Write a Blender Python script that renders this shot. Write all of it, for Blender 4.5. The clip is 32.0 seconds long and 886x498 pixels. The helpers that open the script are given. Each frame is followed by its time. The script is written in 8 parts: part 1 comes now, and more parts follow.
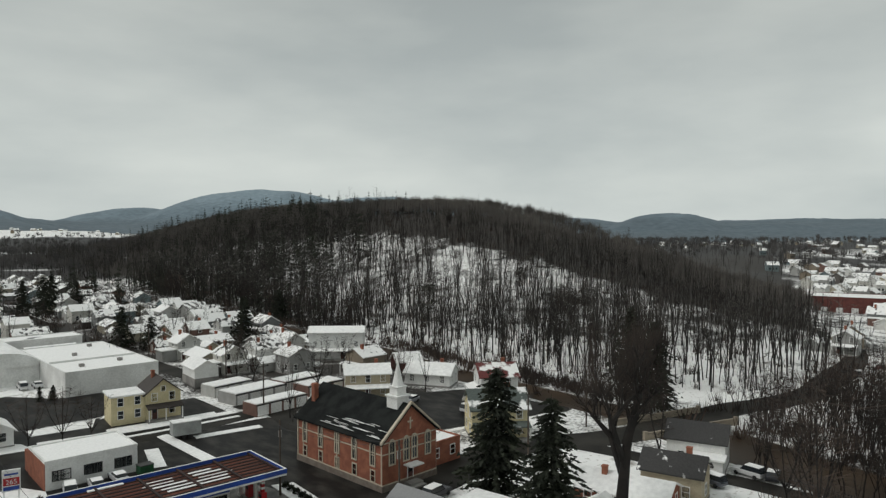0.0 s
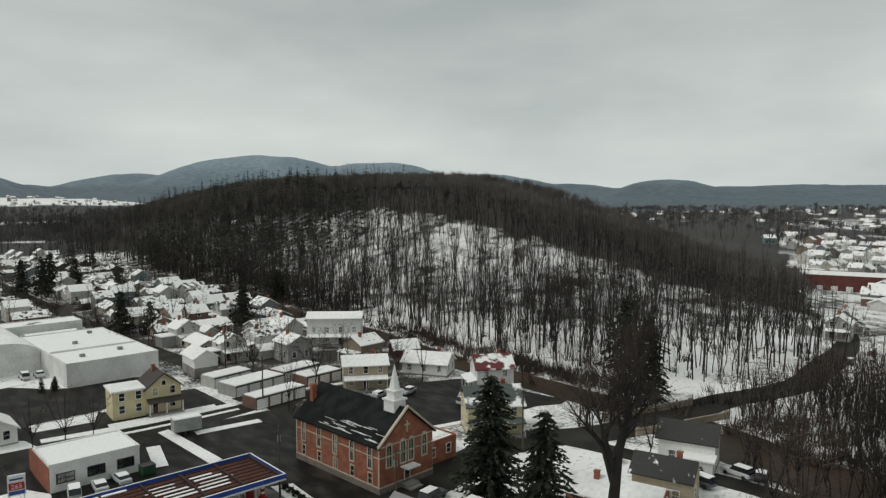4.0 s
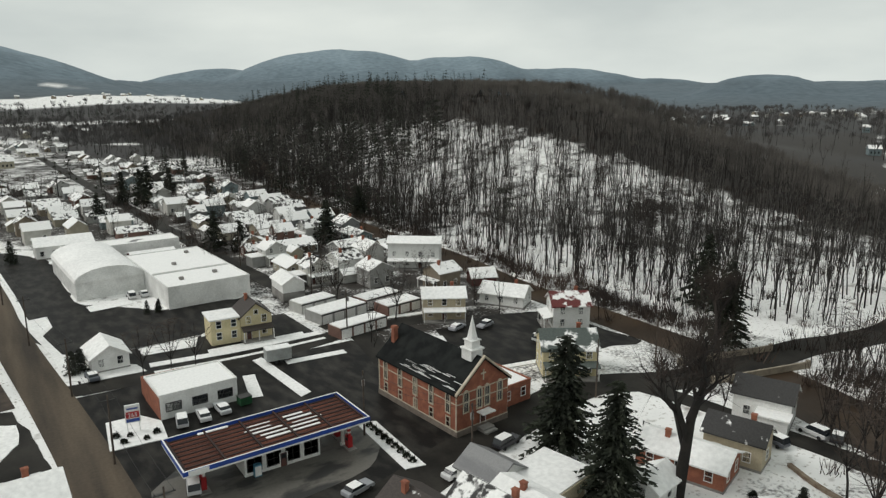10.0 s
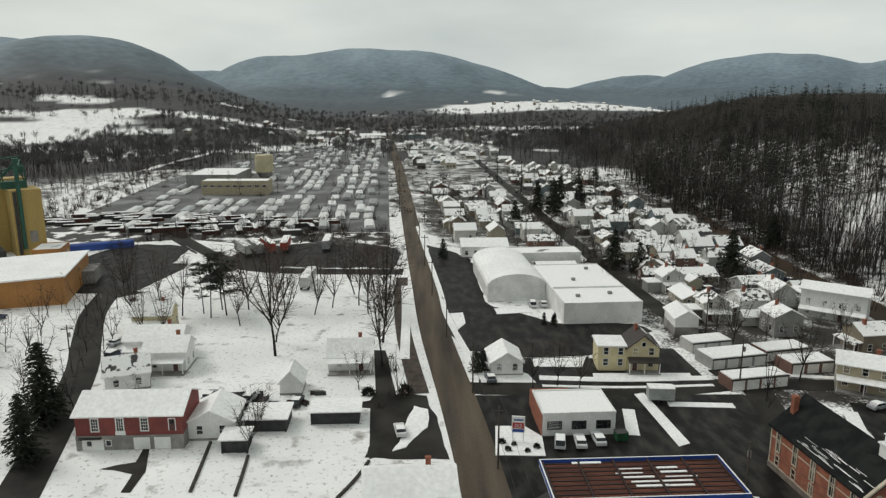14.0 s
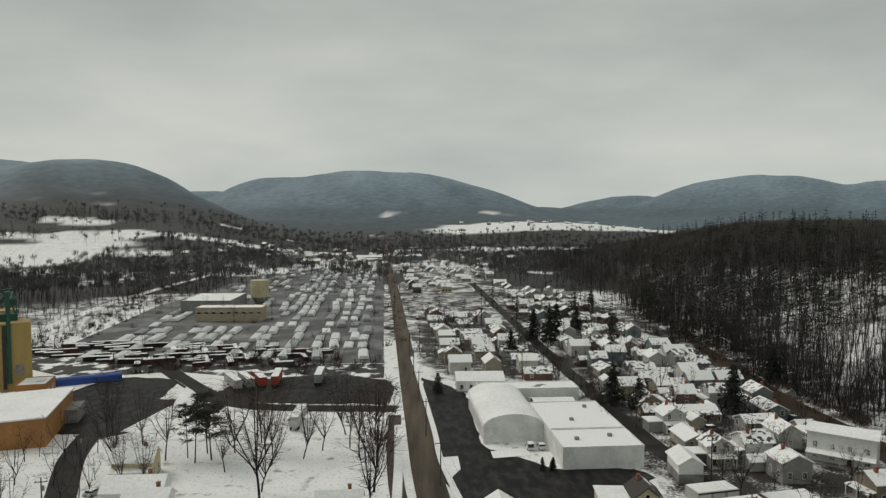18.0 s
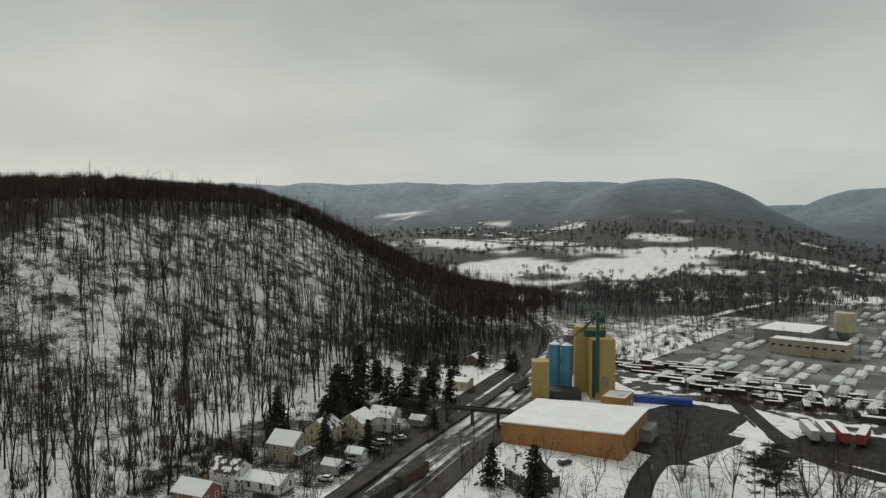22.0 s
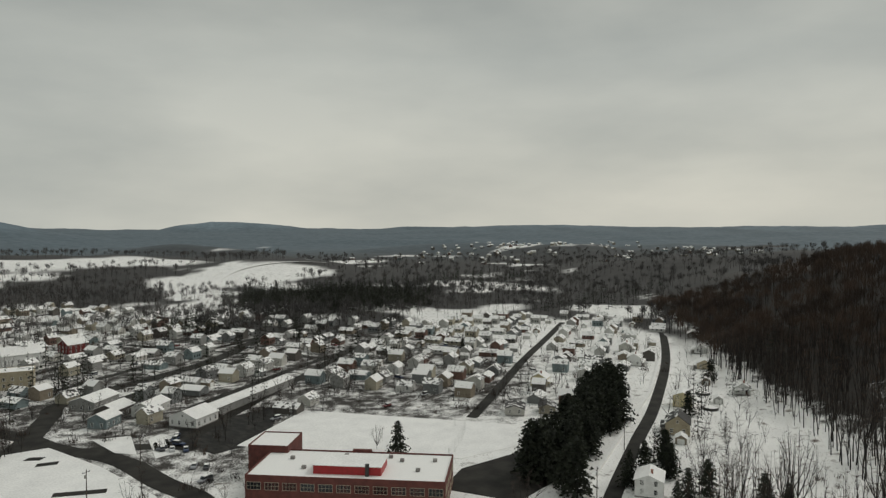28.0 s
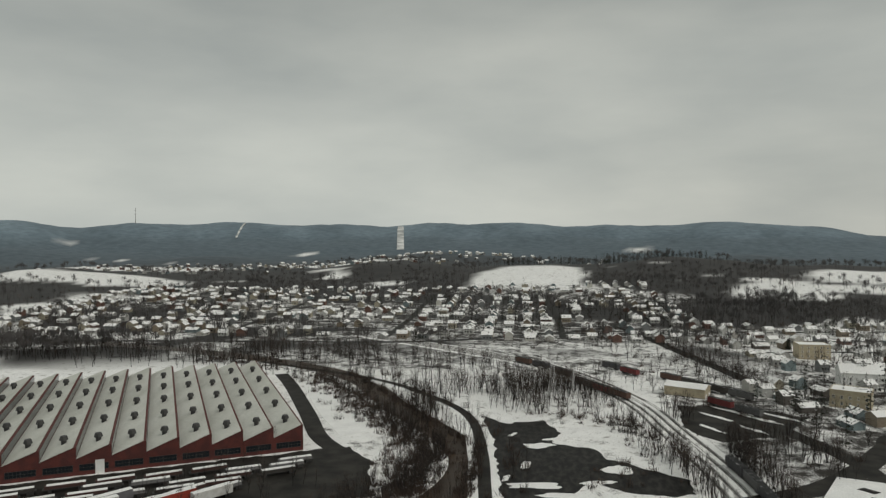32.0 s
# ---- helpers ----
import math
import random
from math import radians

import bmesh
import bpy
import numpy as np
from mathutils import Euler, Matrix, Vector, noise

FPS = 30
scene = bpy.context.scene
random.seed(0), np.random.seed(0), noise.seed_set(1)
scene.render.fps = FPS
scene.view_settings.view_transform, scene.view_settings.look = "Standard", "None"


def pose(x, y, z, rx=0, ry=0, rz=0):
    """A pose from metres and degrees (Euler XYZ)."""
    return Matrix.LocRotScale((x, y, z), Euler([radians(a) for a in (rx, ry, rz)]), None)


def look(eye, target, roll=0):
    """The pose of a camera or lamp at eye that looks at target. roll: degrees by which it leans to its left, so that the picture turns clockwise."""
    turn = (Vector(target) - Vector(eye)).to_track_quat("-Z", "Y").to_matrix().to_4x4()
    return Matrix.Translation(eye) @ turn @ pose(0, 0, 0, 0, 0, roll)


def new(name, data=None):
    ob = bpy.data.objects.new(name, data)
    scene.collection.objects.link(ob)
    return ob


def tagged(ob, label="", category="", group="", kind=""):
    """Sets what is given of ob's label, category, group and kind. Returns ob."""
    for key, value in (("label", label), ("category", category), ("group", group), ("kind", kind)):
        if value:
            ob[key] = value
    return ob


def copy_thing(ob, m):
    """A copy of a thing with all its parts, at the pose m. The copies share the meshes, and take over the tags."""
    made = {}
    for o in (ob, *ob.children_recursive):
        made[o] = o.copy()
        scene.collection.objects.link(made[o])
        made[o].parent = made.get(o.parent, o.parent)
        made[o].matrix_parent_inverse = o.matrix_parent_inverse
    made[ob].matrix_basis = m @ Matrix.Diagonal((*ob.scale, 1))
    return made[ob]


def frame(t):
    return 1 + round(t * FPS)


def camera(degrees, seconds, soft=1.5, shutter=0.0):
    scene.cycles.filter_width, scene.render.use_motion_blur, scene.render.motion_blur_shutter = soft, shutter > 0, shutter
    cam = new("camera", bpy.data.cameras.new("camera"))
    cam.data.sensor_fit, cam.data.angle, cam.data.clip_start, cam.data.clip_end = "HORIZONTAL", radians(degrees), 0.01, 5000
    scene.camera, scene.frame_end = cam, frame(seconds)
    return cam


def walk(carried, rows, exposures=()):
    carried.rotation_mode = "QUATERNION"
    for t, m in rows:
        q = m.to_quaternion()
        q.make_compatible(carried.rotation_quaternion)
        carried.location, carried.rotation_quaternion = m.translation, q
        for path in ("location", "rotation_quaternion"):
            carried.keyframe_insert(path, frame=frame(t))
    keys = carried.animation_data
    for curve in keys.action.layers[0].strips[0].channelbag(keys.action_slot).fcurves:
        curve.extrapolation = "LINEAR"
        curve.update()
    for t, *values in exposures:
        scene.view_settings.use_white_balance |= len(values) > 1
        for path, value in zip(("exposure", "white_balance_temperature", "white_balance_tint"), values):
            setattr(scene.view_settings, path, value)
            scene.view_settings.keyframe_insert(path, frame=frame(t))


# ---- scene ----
cam = camera(64.18, 32.0, soft=1.32)
# seconds, place, pitch and heading of the drone
PATH = [
    (0.0, 0.00, -0.00, 36.90, -1.75, -40.19),
    (0.5, 0.08, -0.06, 37.79, -1.80, -40.18),
    (1.0, 0.18, -0.12, 38.67, -1.86, -40.18),
    (1.5, 0.23, -0.18, 39.49, -1.88, -40.19),
    (2.0, 0.25, -0.25, 40.28, -1.86, -40.18),
    (2.5, 0.23, -0.33, 41.06, -1.82, -40.21),
    (3.0, 0.19, -0.41, 41.77, -1.80, -40.23),
    (3.5, 0.12, -0.45, 42.42, -1.76, -40.28),
    (4.0, 0.04, -0.48, 42.98, -4.60, -40.33),
    (4.5, 0.01, -0.50, 43.51, -9.35, -40.35),
    (6.5, 0.43, -0.24, 46.35, -13.02, -40.39),
    (7.0, 0.41, -0.20, 47.05, -13.00, -40.44),
    (7.5, 0.44, -0.22, 47.79, -12.95, -40.44),
    (8.0, 0.47, -0.25, 48.56, -13.00, -40.47),
    (8.5, 0.45, -0.26, 49.35, -13.01, -40.51),
    (9.0, 0.35, -0.26, 50.17, -13.05, -40.62),
    (9.5, 0.22, -0.22, 50.96, -13.01, -40.08),
    (10.0, 0.08, -0.10, 51.77, -13.03, -33.94),
    (10.5, 0.08, -0.02, 52.54, -12.96, -27.01),
    (11.0, 0.17, 0.04, 53.24, -12.93, -23.58),
    (11.5, 0.26, 0.15, 53.90, -12.86, -19.12),
    (12.0, 0.34, 0.32, 54.54, -12.81, -14.63),
    (12.5, 0.34, 0.53, 55.16, -12.75, -10.27),
    (13.0, 0.44, 0.69, 55.73, -12.70, -6.08),
    (13.5, 0.57, 0.92, 56.35, -12.62, -1.67),
    (15.5, 1.52, 2.04, 58.95, -12.63, -1.51),
    (16.0, 1.62, 2.32, 59.61, -11.55, -1.57),
    (16.5, 1.64, 2.59, 60.28, -9.50, -1.63),
    (17.0, 1.59, 2.87, 60.96, -7.55, -1.68),
    (17.5, 1.50, 3.16, 61.65, -5.30, -1.78),
    (18.0, 1.39, 3.49, 62.36, -3.21, -1.88),
    (18.5, 1.26, 3.86, 63.08, -2.37, -1.74),
    (19.0, 1.14, 4.28, 63.86, -2.37, 3.17),
    (19.5, 1.06, 4.72, 64.69, -2.27, 13.21),
    (20.0, 1.00, 5.11, 65.49, -2.24, 20.85),
    (20.5, 0.90, 5.50, 66.24, -2.23, 25.87),
    (21.0, 0.78, 5.86, 66.96, -2.17, 31.76),
    (21.5, 0.65, 6.12, 67.72, -2.14, 36.91),
    (22.0, 0.50, 6.29, 68.51, -2.10, 42.47),
    (22.5, 0.33, 6.45, 69.35, -2.11, 46.88),
    (23.0, 0.18, 6.53, 70.30, -1.90, 56.23),
    (23.5, 0.02, 6.52, 71.41, -1.99, 62.35),
    (24.0, -0.15, 6.48, 72.64, -2.08, 69.49),
    (24.5, -0.40, 6.42, 73.93, -2.16, 76.25),
    (25.0, -0.68, 6.33, 75.18, -2.19, 83.46),
    (25.5, -1.05, 6.24, 76.32, -2.21, 90.72),
    (27.5, -2.47, 5.99, 80.16, -2.07, 120.14),
    (28.0, -2.79, 5.82, 81.03, -1.98, 128.57),
    (28.5, -3.03, 5.56, 81.85, -1.90, 136.70),
    (29.0, -3.24, 5.24, 82.72, -1.85, 147.47),
    (29.5, -3.39, 4.89, 83.60, -1.75, 157.12),
    (30.0, -3.50, 4.48, 84.46, -1.71, 166.00),
    (30.5, -3.64, 4.03, 85.29, -1.65, 174.39),
    (31.0, -3.82, 3.52, 86.13, -1.51, 183.16),
    (31.5, -3.98, 3.08, 86.93, -1.46, 188.18),
    (32.0, -4.13, 2.71, 87.70, -1.46, 190.24),
]
walk(cam, [(t, pose(x, y, z, 90 + pitch, 0, heading)) for t, x, y, z, pitch, heading in PATH], [(0.0, -0.10, 6260, 10), (3.5, -0.10, 6260, 10), (7.0, 0.12, 6330, 10), (10.0, 0.12, 6330, 10), (13.5, 0.04, 6330, 10), (16.0, 0.02, 6380, 10), (18.0, -0.26, 6460, 10), (24.0, -0.28, 6340, 10), (28.0, -0.37, 6500, 10), (32.0, -0.38, 6500, 10)])

# overcast winter sky, a weak wide sun behind the cloud
world = bpy.data.worlds.new("overcast_sky")
scene.world = world
world.use_nodes = True
wn, wl = world.node_tree.nodes, world.node_tree.links
wn.clear()
w_out = wn.new("ShaderNodeOutputWorld")
w_bg = wn.new("ShaderNodeBackground")
w_sky = wn.new("ShaderNodeTexSky")
w_sky.sky_type, w_sky.sun_disc = "NISHITA", False
w_sky.sun_elevation, w_sky.sun_rotation = radians(32), radians(-60)
w_sky.air_density, w_sky.dust_density = 1.0, 4.0
w_tex = wn.new("ShaderNodeTexCoord")
w_map = wn.new("ShaderNodeMapping")
w_map.inputs["Scale"].default_value = (1.0, 1.0, 3.2)
w_noise = wn.new("ShaderNodeTexNoise")
w_noise.inputs["Scale"].default_value, w_noise.inputs["Detail"].default_value = 2.1, 6.0
w_ramp = wn.new("ShaderNodeValToRGB")
w_ramp.color_ramp.elements[0].position, w_ramp.color_ramp.elements[0].color = 0.31, (3.95, 4.24, 4.03, 1)
w_ramp.color_ramp.elements[1].position, w_ramp.color_ramp.elements[1].color = 0.69, (5.75, 5.94, 5.44, 1)
w_mix = wn.new("ShaderNodeMixRGB")
w_mix.inputs[0].default_value = 0.965
wl.new(w_tex.outputs["Generated"], w_map.inputs["Vector"])
wl.new(w_map.outputs["Vector"], w_noise.inputs["Vector"])
wl.new(w_noise.outputs["Fac"], w_ramp.inputs["Fac"])
wl.new(w_sky.outputs["Color"], w_mix.inputs[1])
wl.new(w_ramp.outputs["Color"], w_mix.inputs[2])
# cloud is brighter low over the hills
w_sep = wn.new("ShaderNodeSeparateXYZ")
wl.new(w_tex.outputs["Generated"], w_sep.inputs["Vector"])
w_low = wn.new("ShaderNodeMapRange")
w_low.inputs["From Min"].default_value, w_low.inputs["From Max"].default_value = 0.0, 0.34
w_low.inputs["To Min"].default_value, w_low.inputs["To Max"].default_value = 1.42, 0.95
wl.new(w_sep.outputs["Z"], w_low.inputs["Value"])
w_gain = wn.new("ShaderNodeVectorMath")
w_gain.operation = "SCALE"
wl.new(w_mix.outputs["Color"], w_gain.inputs["Vector"])
# an overcast sky is brightest overhead
w_top = wn.new("ShaderNodeMapRange")
w_top.inputs["From Min"].default_value, w_top.inputs["From Max"].default_value = 0.42, 0.95
w_top.inputs["To Min"].default_value, w_top.inputs["To Max"].default_value = 1.0, 1.34
wl.new(w_sep.outputs["Z"], w_top.inputs["Value"])
w_lift = wn.new("ShaderNodeMath")
w_lift.operation = "MULTIPLY"
wl.new(w_low.outputs["Result"], w_lift.inputs[0])
wl.new(w_top.outputs["Result"], w_lift.inputs[1])
wl.new(w_lift.outputs[0], w_gain.inputs["Scale"])
# thinner, warmer cloud low in the west, where the sun stands
w_dot = wn.new("ShaderNodeVectorMath")
w_dot.operation = "DOT_PRODUCT"
w_dot.inputs[1].default_value = (-0.9, -0.43, 0.0)
wl.new(w_tex.outputs["Generated"], w_dot.inputs[0])
w_west = wn.new("ShaderNodeMapRange")
w_west.inputs["From Min"].default_value, w_west.inputs["From Max"].default_value = 0.2, 1.0
wl.new(w_dot.outputs["Value"], w_west.inputs["Value"])
w_near = wn.new("ShaderNodeMapRange")
w_near.inputs["From Min"].default_value, w_near.inputs["From Max"].default_value = 0.0, 0.22
w_near.inputs["To Min"].default_value, w_near.inputs["To Max"].default_value = 1.0, 0.0
wl.new(w_sep.outputs["Z"], w_near.inputs["Value"])
w_both = wn.new("ShaderNodeMath")
w_both.operation = "MULTIPLY"
wl.new(w_west.outputs["Result"], w_both.inputs[0])
wl.new(w_near.outputs["Result"], w_both.inputs[1])
w_warm = wn.new("ShaderNodeMixRGB")
w_warm.blend_type = "MULTIPLY"
w_warm.inputs[2].default_value = (1.07, 1.01, 0.955, 1)
wl.new(w_both.outputs[0], w_warm.inputs[0])
wl.new(w_gain.outputs["Vector"], w_warm.inputs[1])
wl.new(w_warm.outputs["Color"], w_bg.inputs["Color"])
w_bg.inputs["Strength"].default_value = 0.1
wl.new(w_bg.outputs["Background"], w_out.inputs["Surface"])
sun = new("sun", bpy.data.lights.new("sun", "SUN"))
sun.data.energy, sun.data.angle, sun.data.color = 1.3, radians(25), (1.0, 0.96, 0.9)
sun.matrix_world = look((-60, 35, 70), (0, 0, 0))

# ---- materials ----
def material(name, rough=0.8, metal=0.0):
    m = bpy.data.materials.new(name)
    m.use_nodes = True
    b = m.node_tree.nodes["Principled BSDF"]
    b.inputs["Roughness"].default_value, b.inputs["Metallic"].default_value = rough, metal
    return m, m.node_tree.nodes, m.node_tree.links, b


def noise_fac(nodes, links, scale, detail=4.0, lo=0.4, hi=0.6, stretch=None):
    tc = nodes.new("ShaderNodeTexCoord")
    nt = nodes.new("ShaderNodeTexNoise")
    nt.inputs["Scale"].default_value, nt.inputs["Detail"].default_value = scale, detail
    mp = nodes.new("ShaderNodeMapping")
    mp.inputs["Scale"].default_value = stretch or (1, 1, 1)
    geo = nodes.new("ShaderNodeNewGeometry")
    links.new(geo.outputs["Position"], mp.inputs["Vector"])
    links.new(mp.outputs["Vector"], nt.inputs["Vector"])
    nodes.remove(tc)
    mr = nodes.new("ShaderNodeMapRange")
    mr.inputs["From Min"].default_value, mr.inputs["From Max"].default_value = lo, hi
    links.new(nt.outputs["Fac"], mr.inputs["Value"])
    return mr.outputs["Result"]


def mixed(nodes, links, fac, a, b):
    mx = nodes.new("ShaderNodeMixRGB")
    for k, v in ((1, a), (2, b)):
        if isinstance(v, tuple):
            mx.inputs[k].default_value = (*v, 1)
        else:
            links.new(v, mx.inputs[k])
    if isinstance(fac, float):
        mx.inputs[0].default_value = fac
    else:
        links.new(fac, mx.inputs[0])
    return mx.outputs["Color"]


def bumped(nodes, links, b, scale, strength, dist=0.05):
    f = noise_fac(nodes, links, scale, 5.0, 0.0, 1.0)
    bu = nodes.new("ShaderNodeBump")
    bu.inputs["Strength"].default_value, bu.inputs["Distance"].default_value = strength, dist
    links.new(f, bu.inputs["Height"])
    links.new(bu.outputs["Normal"], b.inputs["Normal"])


def two_tone(name, a, b_col, scale=0.6, rough=0.8, lo=0.4, hi=0.6, metal=0.0, fine=None, bump=0.3, stretch=None):
    """A surface with stains at one scale and grain at a finer one."""
    m, n, l, b = material(name, rough, metal)
    col = mixed(n, l, noise_fac(n, l, scale, 5.0, lo, hi, stretch), a, b_col)
    grain = noise_fac(n, l, fine or scale * 9, 3.0, 0.2, 0.8)
    dark = mixed(n, l, grain, (0.82, 0.82, 0.82), (1.1, 1.1, 1.1))
    mul = n.new("ShaderNodeMixRGB")
    mul.blend_type = "MULTIPLY"
    mul.inputs[0].default_value = 1.0
    l.new(col, mul.inputs[1])
    l.new(dark, mul.inputs[2])
    l.new(mul.outputs["Color"], b.inputs["Base Color"])
    if bump:
        bumped(n, l, b, fine or scale * 9, bump)
    return m


def by_object(name, colours, rough=0.75, patch=0.12):
    """One material whose colour is picked for each object out of a row of paints."""
    m, n, l, b = material(name, rough)
    info = n.new("ShaderNodeObjectInfo")
    ramp = n.new("ShaderNodeValToRGB")
    ramp.color_ramp.interpolation = "CONSTANT"
    el = ramp.color_ramp.elements
    while len(el) < len(colours):
        el.new(0.5)
    for k, c in enumerate(colours):
        el[k].position, el[k].color = k / len(colours), (*c, 1)
    l.new(info.outputs["Random"], ramp.inputs["Fac"])
    f = noise_fac(n, l, 0.7, 5.0, 0.35, 0.75)
    dirt = mixed(n, l, f, (1, 1, 1), (1 - patch * 2, 1 - patch * 2.1, 1 - patch * 2.3))
    mul = n.new("ShaderNodeMixRGB")
    mul.blend_type = "MULTIPLY"
    mul.inputs[0].default_value = 1.0
    l.new(ramp.outputs["Color"], mul.inputs[1])
    l.new(dirt, mul.inputs[2])
    l.new(mul.outputs["Color"], b.inputs["Base Color"])
    bumped(n, l, b, 6.0, 0.25, 0.03)
    return m


def snowy(name, under, cover=0.42, scale=0.35):
    """Snow lying in patches on another colour; how much is left differs from roof to roof."""
    m, n, l, b = material(name, 0.75)
    info = n.new("ShaderNodeObjectInfo")
    f0 = noise_fac(n, l, scale, 6.0, 0.0, 1.0)
    add = n.new("ShaderNodeMath")
    add.operation = "MULTIPLY_ADD"
    l.new(info.outputs["Random"], add.inputs[0])
    add.inputs[1].default_value = -0.26
    l.new(f0, add.inputs[2])
    mr = n.new("ShaderNodeMapRange")
    mr.inputs["From Min"].default_value, mr.inputs["From Max"].default_value = cover - 0.21, cover - 0.15
    l.new(add.outputs[0], mr.inputs["Value"])
    white = mixed(n, l, noise_fac(n, l, 2.5, 4.0, 0.3, 0.7), (0.79, 0.785, 0.77), (0.90, 0.895, 0.875))
    dark = mixed(n, l, noise_fac(n, l, 5.0, 3.0, 0.3, 0.7), under, tuple(c * 0.6 for c in under))
    l.new(mixed(n, l, mr.outputs["Result"], dark, white), b.inputs["Base Color"])
    bumped(n, l, b, 1.2, 0.3, 0.06)
    return m


SNOW = two_tone("snow", (0.90, 0.895, 0.875), (0.80, 0.795, 0.78), 0.12, 0.7, 0.35, 0.7, fine=1.5, bump=0.5)
ASPHALT = two_tone("wet_asphalt", (0.015, 0.014, 0.0125), (0.040, 0.037, 0.032), 0.14, 0.62, 0.35, 0.65, fine=1.6, bump=0.2)
ROAD = two_tone("salted_road", (0.130, 0.103, 0.076), (0.056, 0.047, 0.039), 0.25, 0.75, 0.35, 0.65, fine=2.0, bump=0.2, stretch=(1, 0.08, 1))
BARK = two_tone("bare_bark", (0.011, 0.009, 0.008), (0.022, 0.018, 0.015), 0.5, 0.9, fine=4.0, bump=0.0)
TWIG = two_tone("bare_twigs", (0.036, 0.027, 0.022), (0.080, 0.056, 0.044), 0.04, 0.9, fine=0.5, bump=0.0)
# east hill copy, lightened: haze and light direction put into the colour
TWIG_GREY = two_tone("grey_brown_twigs", (0.082, 0.075, 0.067), (0.138, 0.124, 0.110), 0.03, 0.9, fine=0.5, bump=0.0)
TWIG_WARM = two_tone("brown_twigs", (0.046, 0.031, 0.023), (0.092, 0.060, 0.043), 0.04, 0.9, fine=0.5, bump=0.0)
# greyed and lightened to put the haze of distance into the twigs
TWIG_FAR = two_tone("hazed_twigs", (0.066, 0.063, 0.062), (0.115, 0.108, 0.104), 0.02, 0.9, fine=0.2, bump=0.0)
NEEDLE = two_tone("conifer_needles", (0.011, 0.015, 0.008), (0.026, 0.032, 0.017), 0.4, 0.85, fine=3.0, bump=0.0)
SIDING = by_object("painted_siding", [(0.42, 0.42, 0.40), (0.60, 0.60, 0.58), (0.34, 0.31, 0.24), (0.20, 0.21, 0.21), (0.40, 0.37, 0.29), (0.16, 0.09, 0.07), (0.55, 0.54, 0.50), (0.18, 0.23, 0.24), (0.24, 0.20, 0.15), (0.30, 0.30, 0.29), (0.11, 0.10, 0.09), (0.50, 0.50, 0.48)])
WHITE = two_tone("white_paint", (0.80, 0.80, 0.78), (0.68, 0.68, 0.65), 0.5, 0.6, 0.4, 0.75, fine=5, bump=0.1)
ROOF = snowy("snow_patched_shingles", (0.060, 0.057, 0.055), 0.42, 0.7)
STREAKED = snowy("black_shingles_with_sliding_snow", (0.045, 0.043, 0.042), 0.64, 0.55)
FLATROOF = snowy("snow_on_flat_roof", (0.16, 0.16, 0.16), 0.30, 0.12)
BRICK = two_tone("red_brick", (0.31, 0.115, 0.066), (0.23, 0.080, 0.048), 0.8, 0.85, fine=7.0, bump=0.3)
PANE = material("window_glass", 0.12)[0]
PANE.node_tree.nodes["Principled BSDF"].inputs["Base Color"].default_value = (0.018, 0.022, 0.026, 1)
DARK = two_tone("dark_trim", (0.03, 0.03, 0.03), (0.05, 0.048, 0.045), 1.0, 0.6, bump=0.0)
CONCRETE = two_tone("weathered_concrete", (0.30, 0.29, 0.27), (0.20, 0.19, 0.18), 0.4, 0.85, fine=4)
BROWNWATER = two_tone("muddy_creek", (0.034, 0.023, 0.015), (0.058, 0.039, 0.025), 0.06, 0.35, fine=0.8, bump=0.15)
EARTH = two_tone("shaded_bank", (0.022, 0.019, 0.016), (0.055, 0.047, 0.040), 0.3, 0.9, 0.35, 0.65, fine=2.5, bump=0.5)
RUST = two_tone("rusty_steel", (0.095, 0.030, 0.018), (0.042, 0.017, 0.012), 0.6, 0.8, fine=3)
for wet in (ASPHALT, ROAD, BROWNWATER):
    wet.node_tree.nodes["Principled BSDF"].inputs["Specular IOR Level"].default_value = 0.10

# ---- ground ----
def smooth(a, b, v):
    """0 at a, 1 at b, eased between; a may lie above b."""
    u = np.clip((np.asarray(v, float) - a) / (b - a), 0, 1)
    return u * u * (3 - 2 * u)


# far hills: bearing to the left of north, distance, height, breadth across and along the line of sight
NORTH_HILLS = [(3.5, 2900, 216, 620, 700), (10, 3000, 196, 400, 600), (33, 2300, 198, 560, 500), (46, 2500, 210, 560, 600), (58, 2600, 206, 560, 600),
               (25, 2000, 165, 290, 450), (17, 4200, 165, 500, 300), (-26, 3500, 212, 560, 600), (-35, 3500, 186, 460, 600), (-17, 3700, 128, 420, 500)]
SIDE_HILLS = [(-43, 3600, 134, 480, 600), (-50, 3600, 84, 400, 600), (-58, 2600, 84, 230, 400), (-65, 2600, 50, 330, 400),
              (-75, 3000, 25, 400, 400), (84, 3000, 100, 500, 500), (96, 3600, 80, 330, 500), (103, 3400, 72, 300, 500), (115, 3800, 66, 500, 500)]
SOUTH_HILLS = [(130, 4000, 70, 500, 500), (145, 3600, 92, 450, 500), (231, 3000, 80, 400, 400), (222, 2600, 122, 260, 400)]


def hill_east(x, y):
    low = 60 + np.clip((np.asarray(x, float) - 238) * 0.62, 0, 85)
    along = 45 * smooth(0, 1, (y - low) / (340 - low)) * (1 - smooth(480, 1050, y))
    return along * smooth(128, 265, x) * (1 - 0.8 * smooth(300, 520, x))


def hill_west(x, y):
    d_east = -(x + 166) * 0.972 - y * 0.235
    d_south = (y + 22 + 0.60 * (-200 - x)) * 0.86
    fall = (1 - smooth(270, 545, y)) * smooth(14, 185, d_south) * (1 - 0.6 * smooth(520, 950, -x))
    return (60 + 23 * smooth(-60, 170, y)) * smooth(0, 215, d_east) * fall


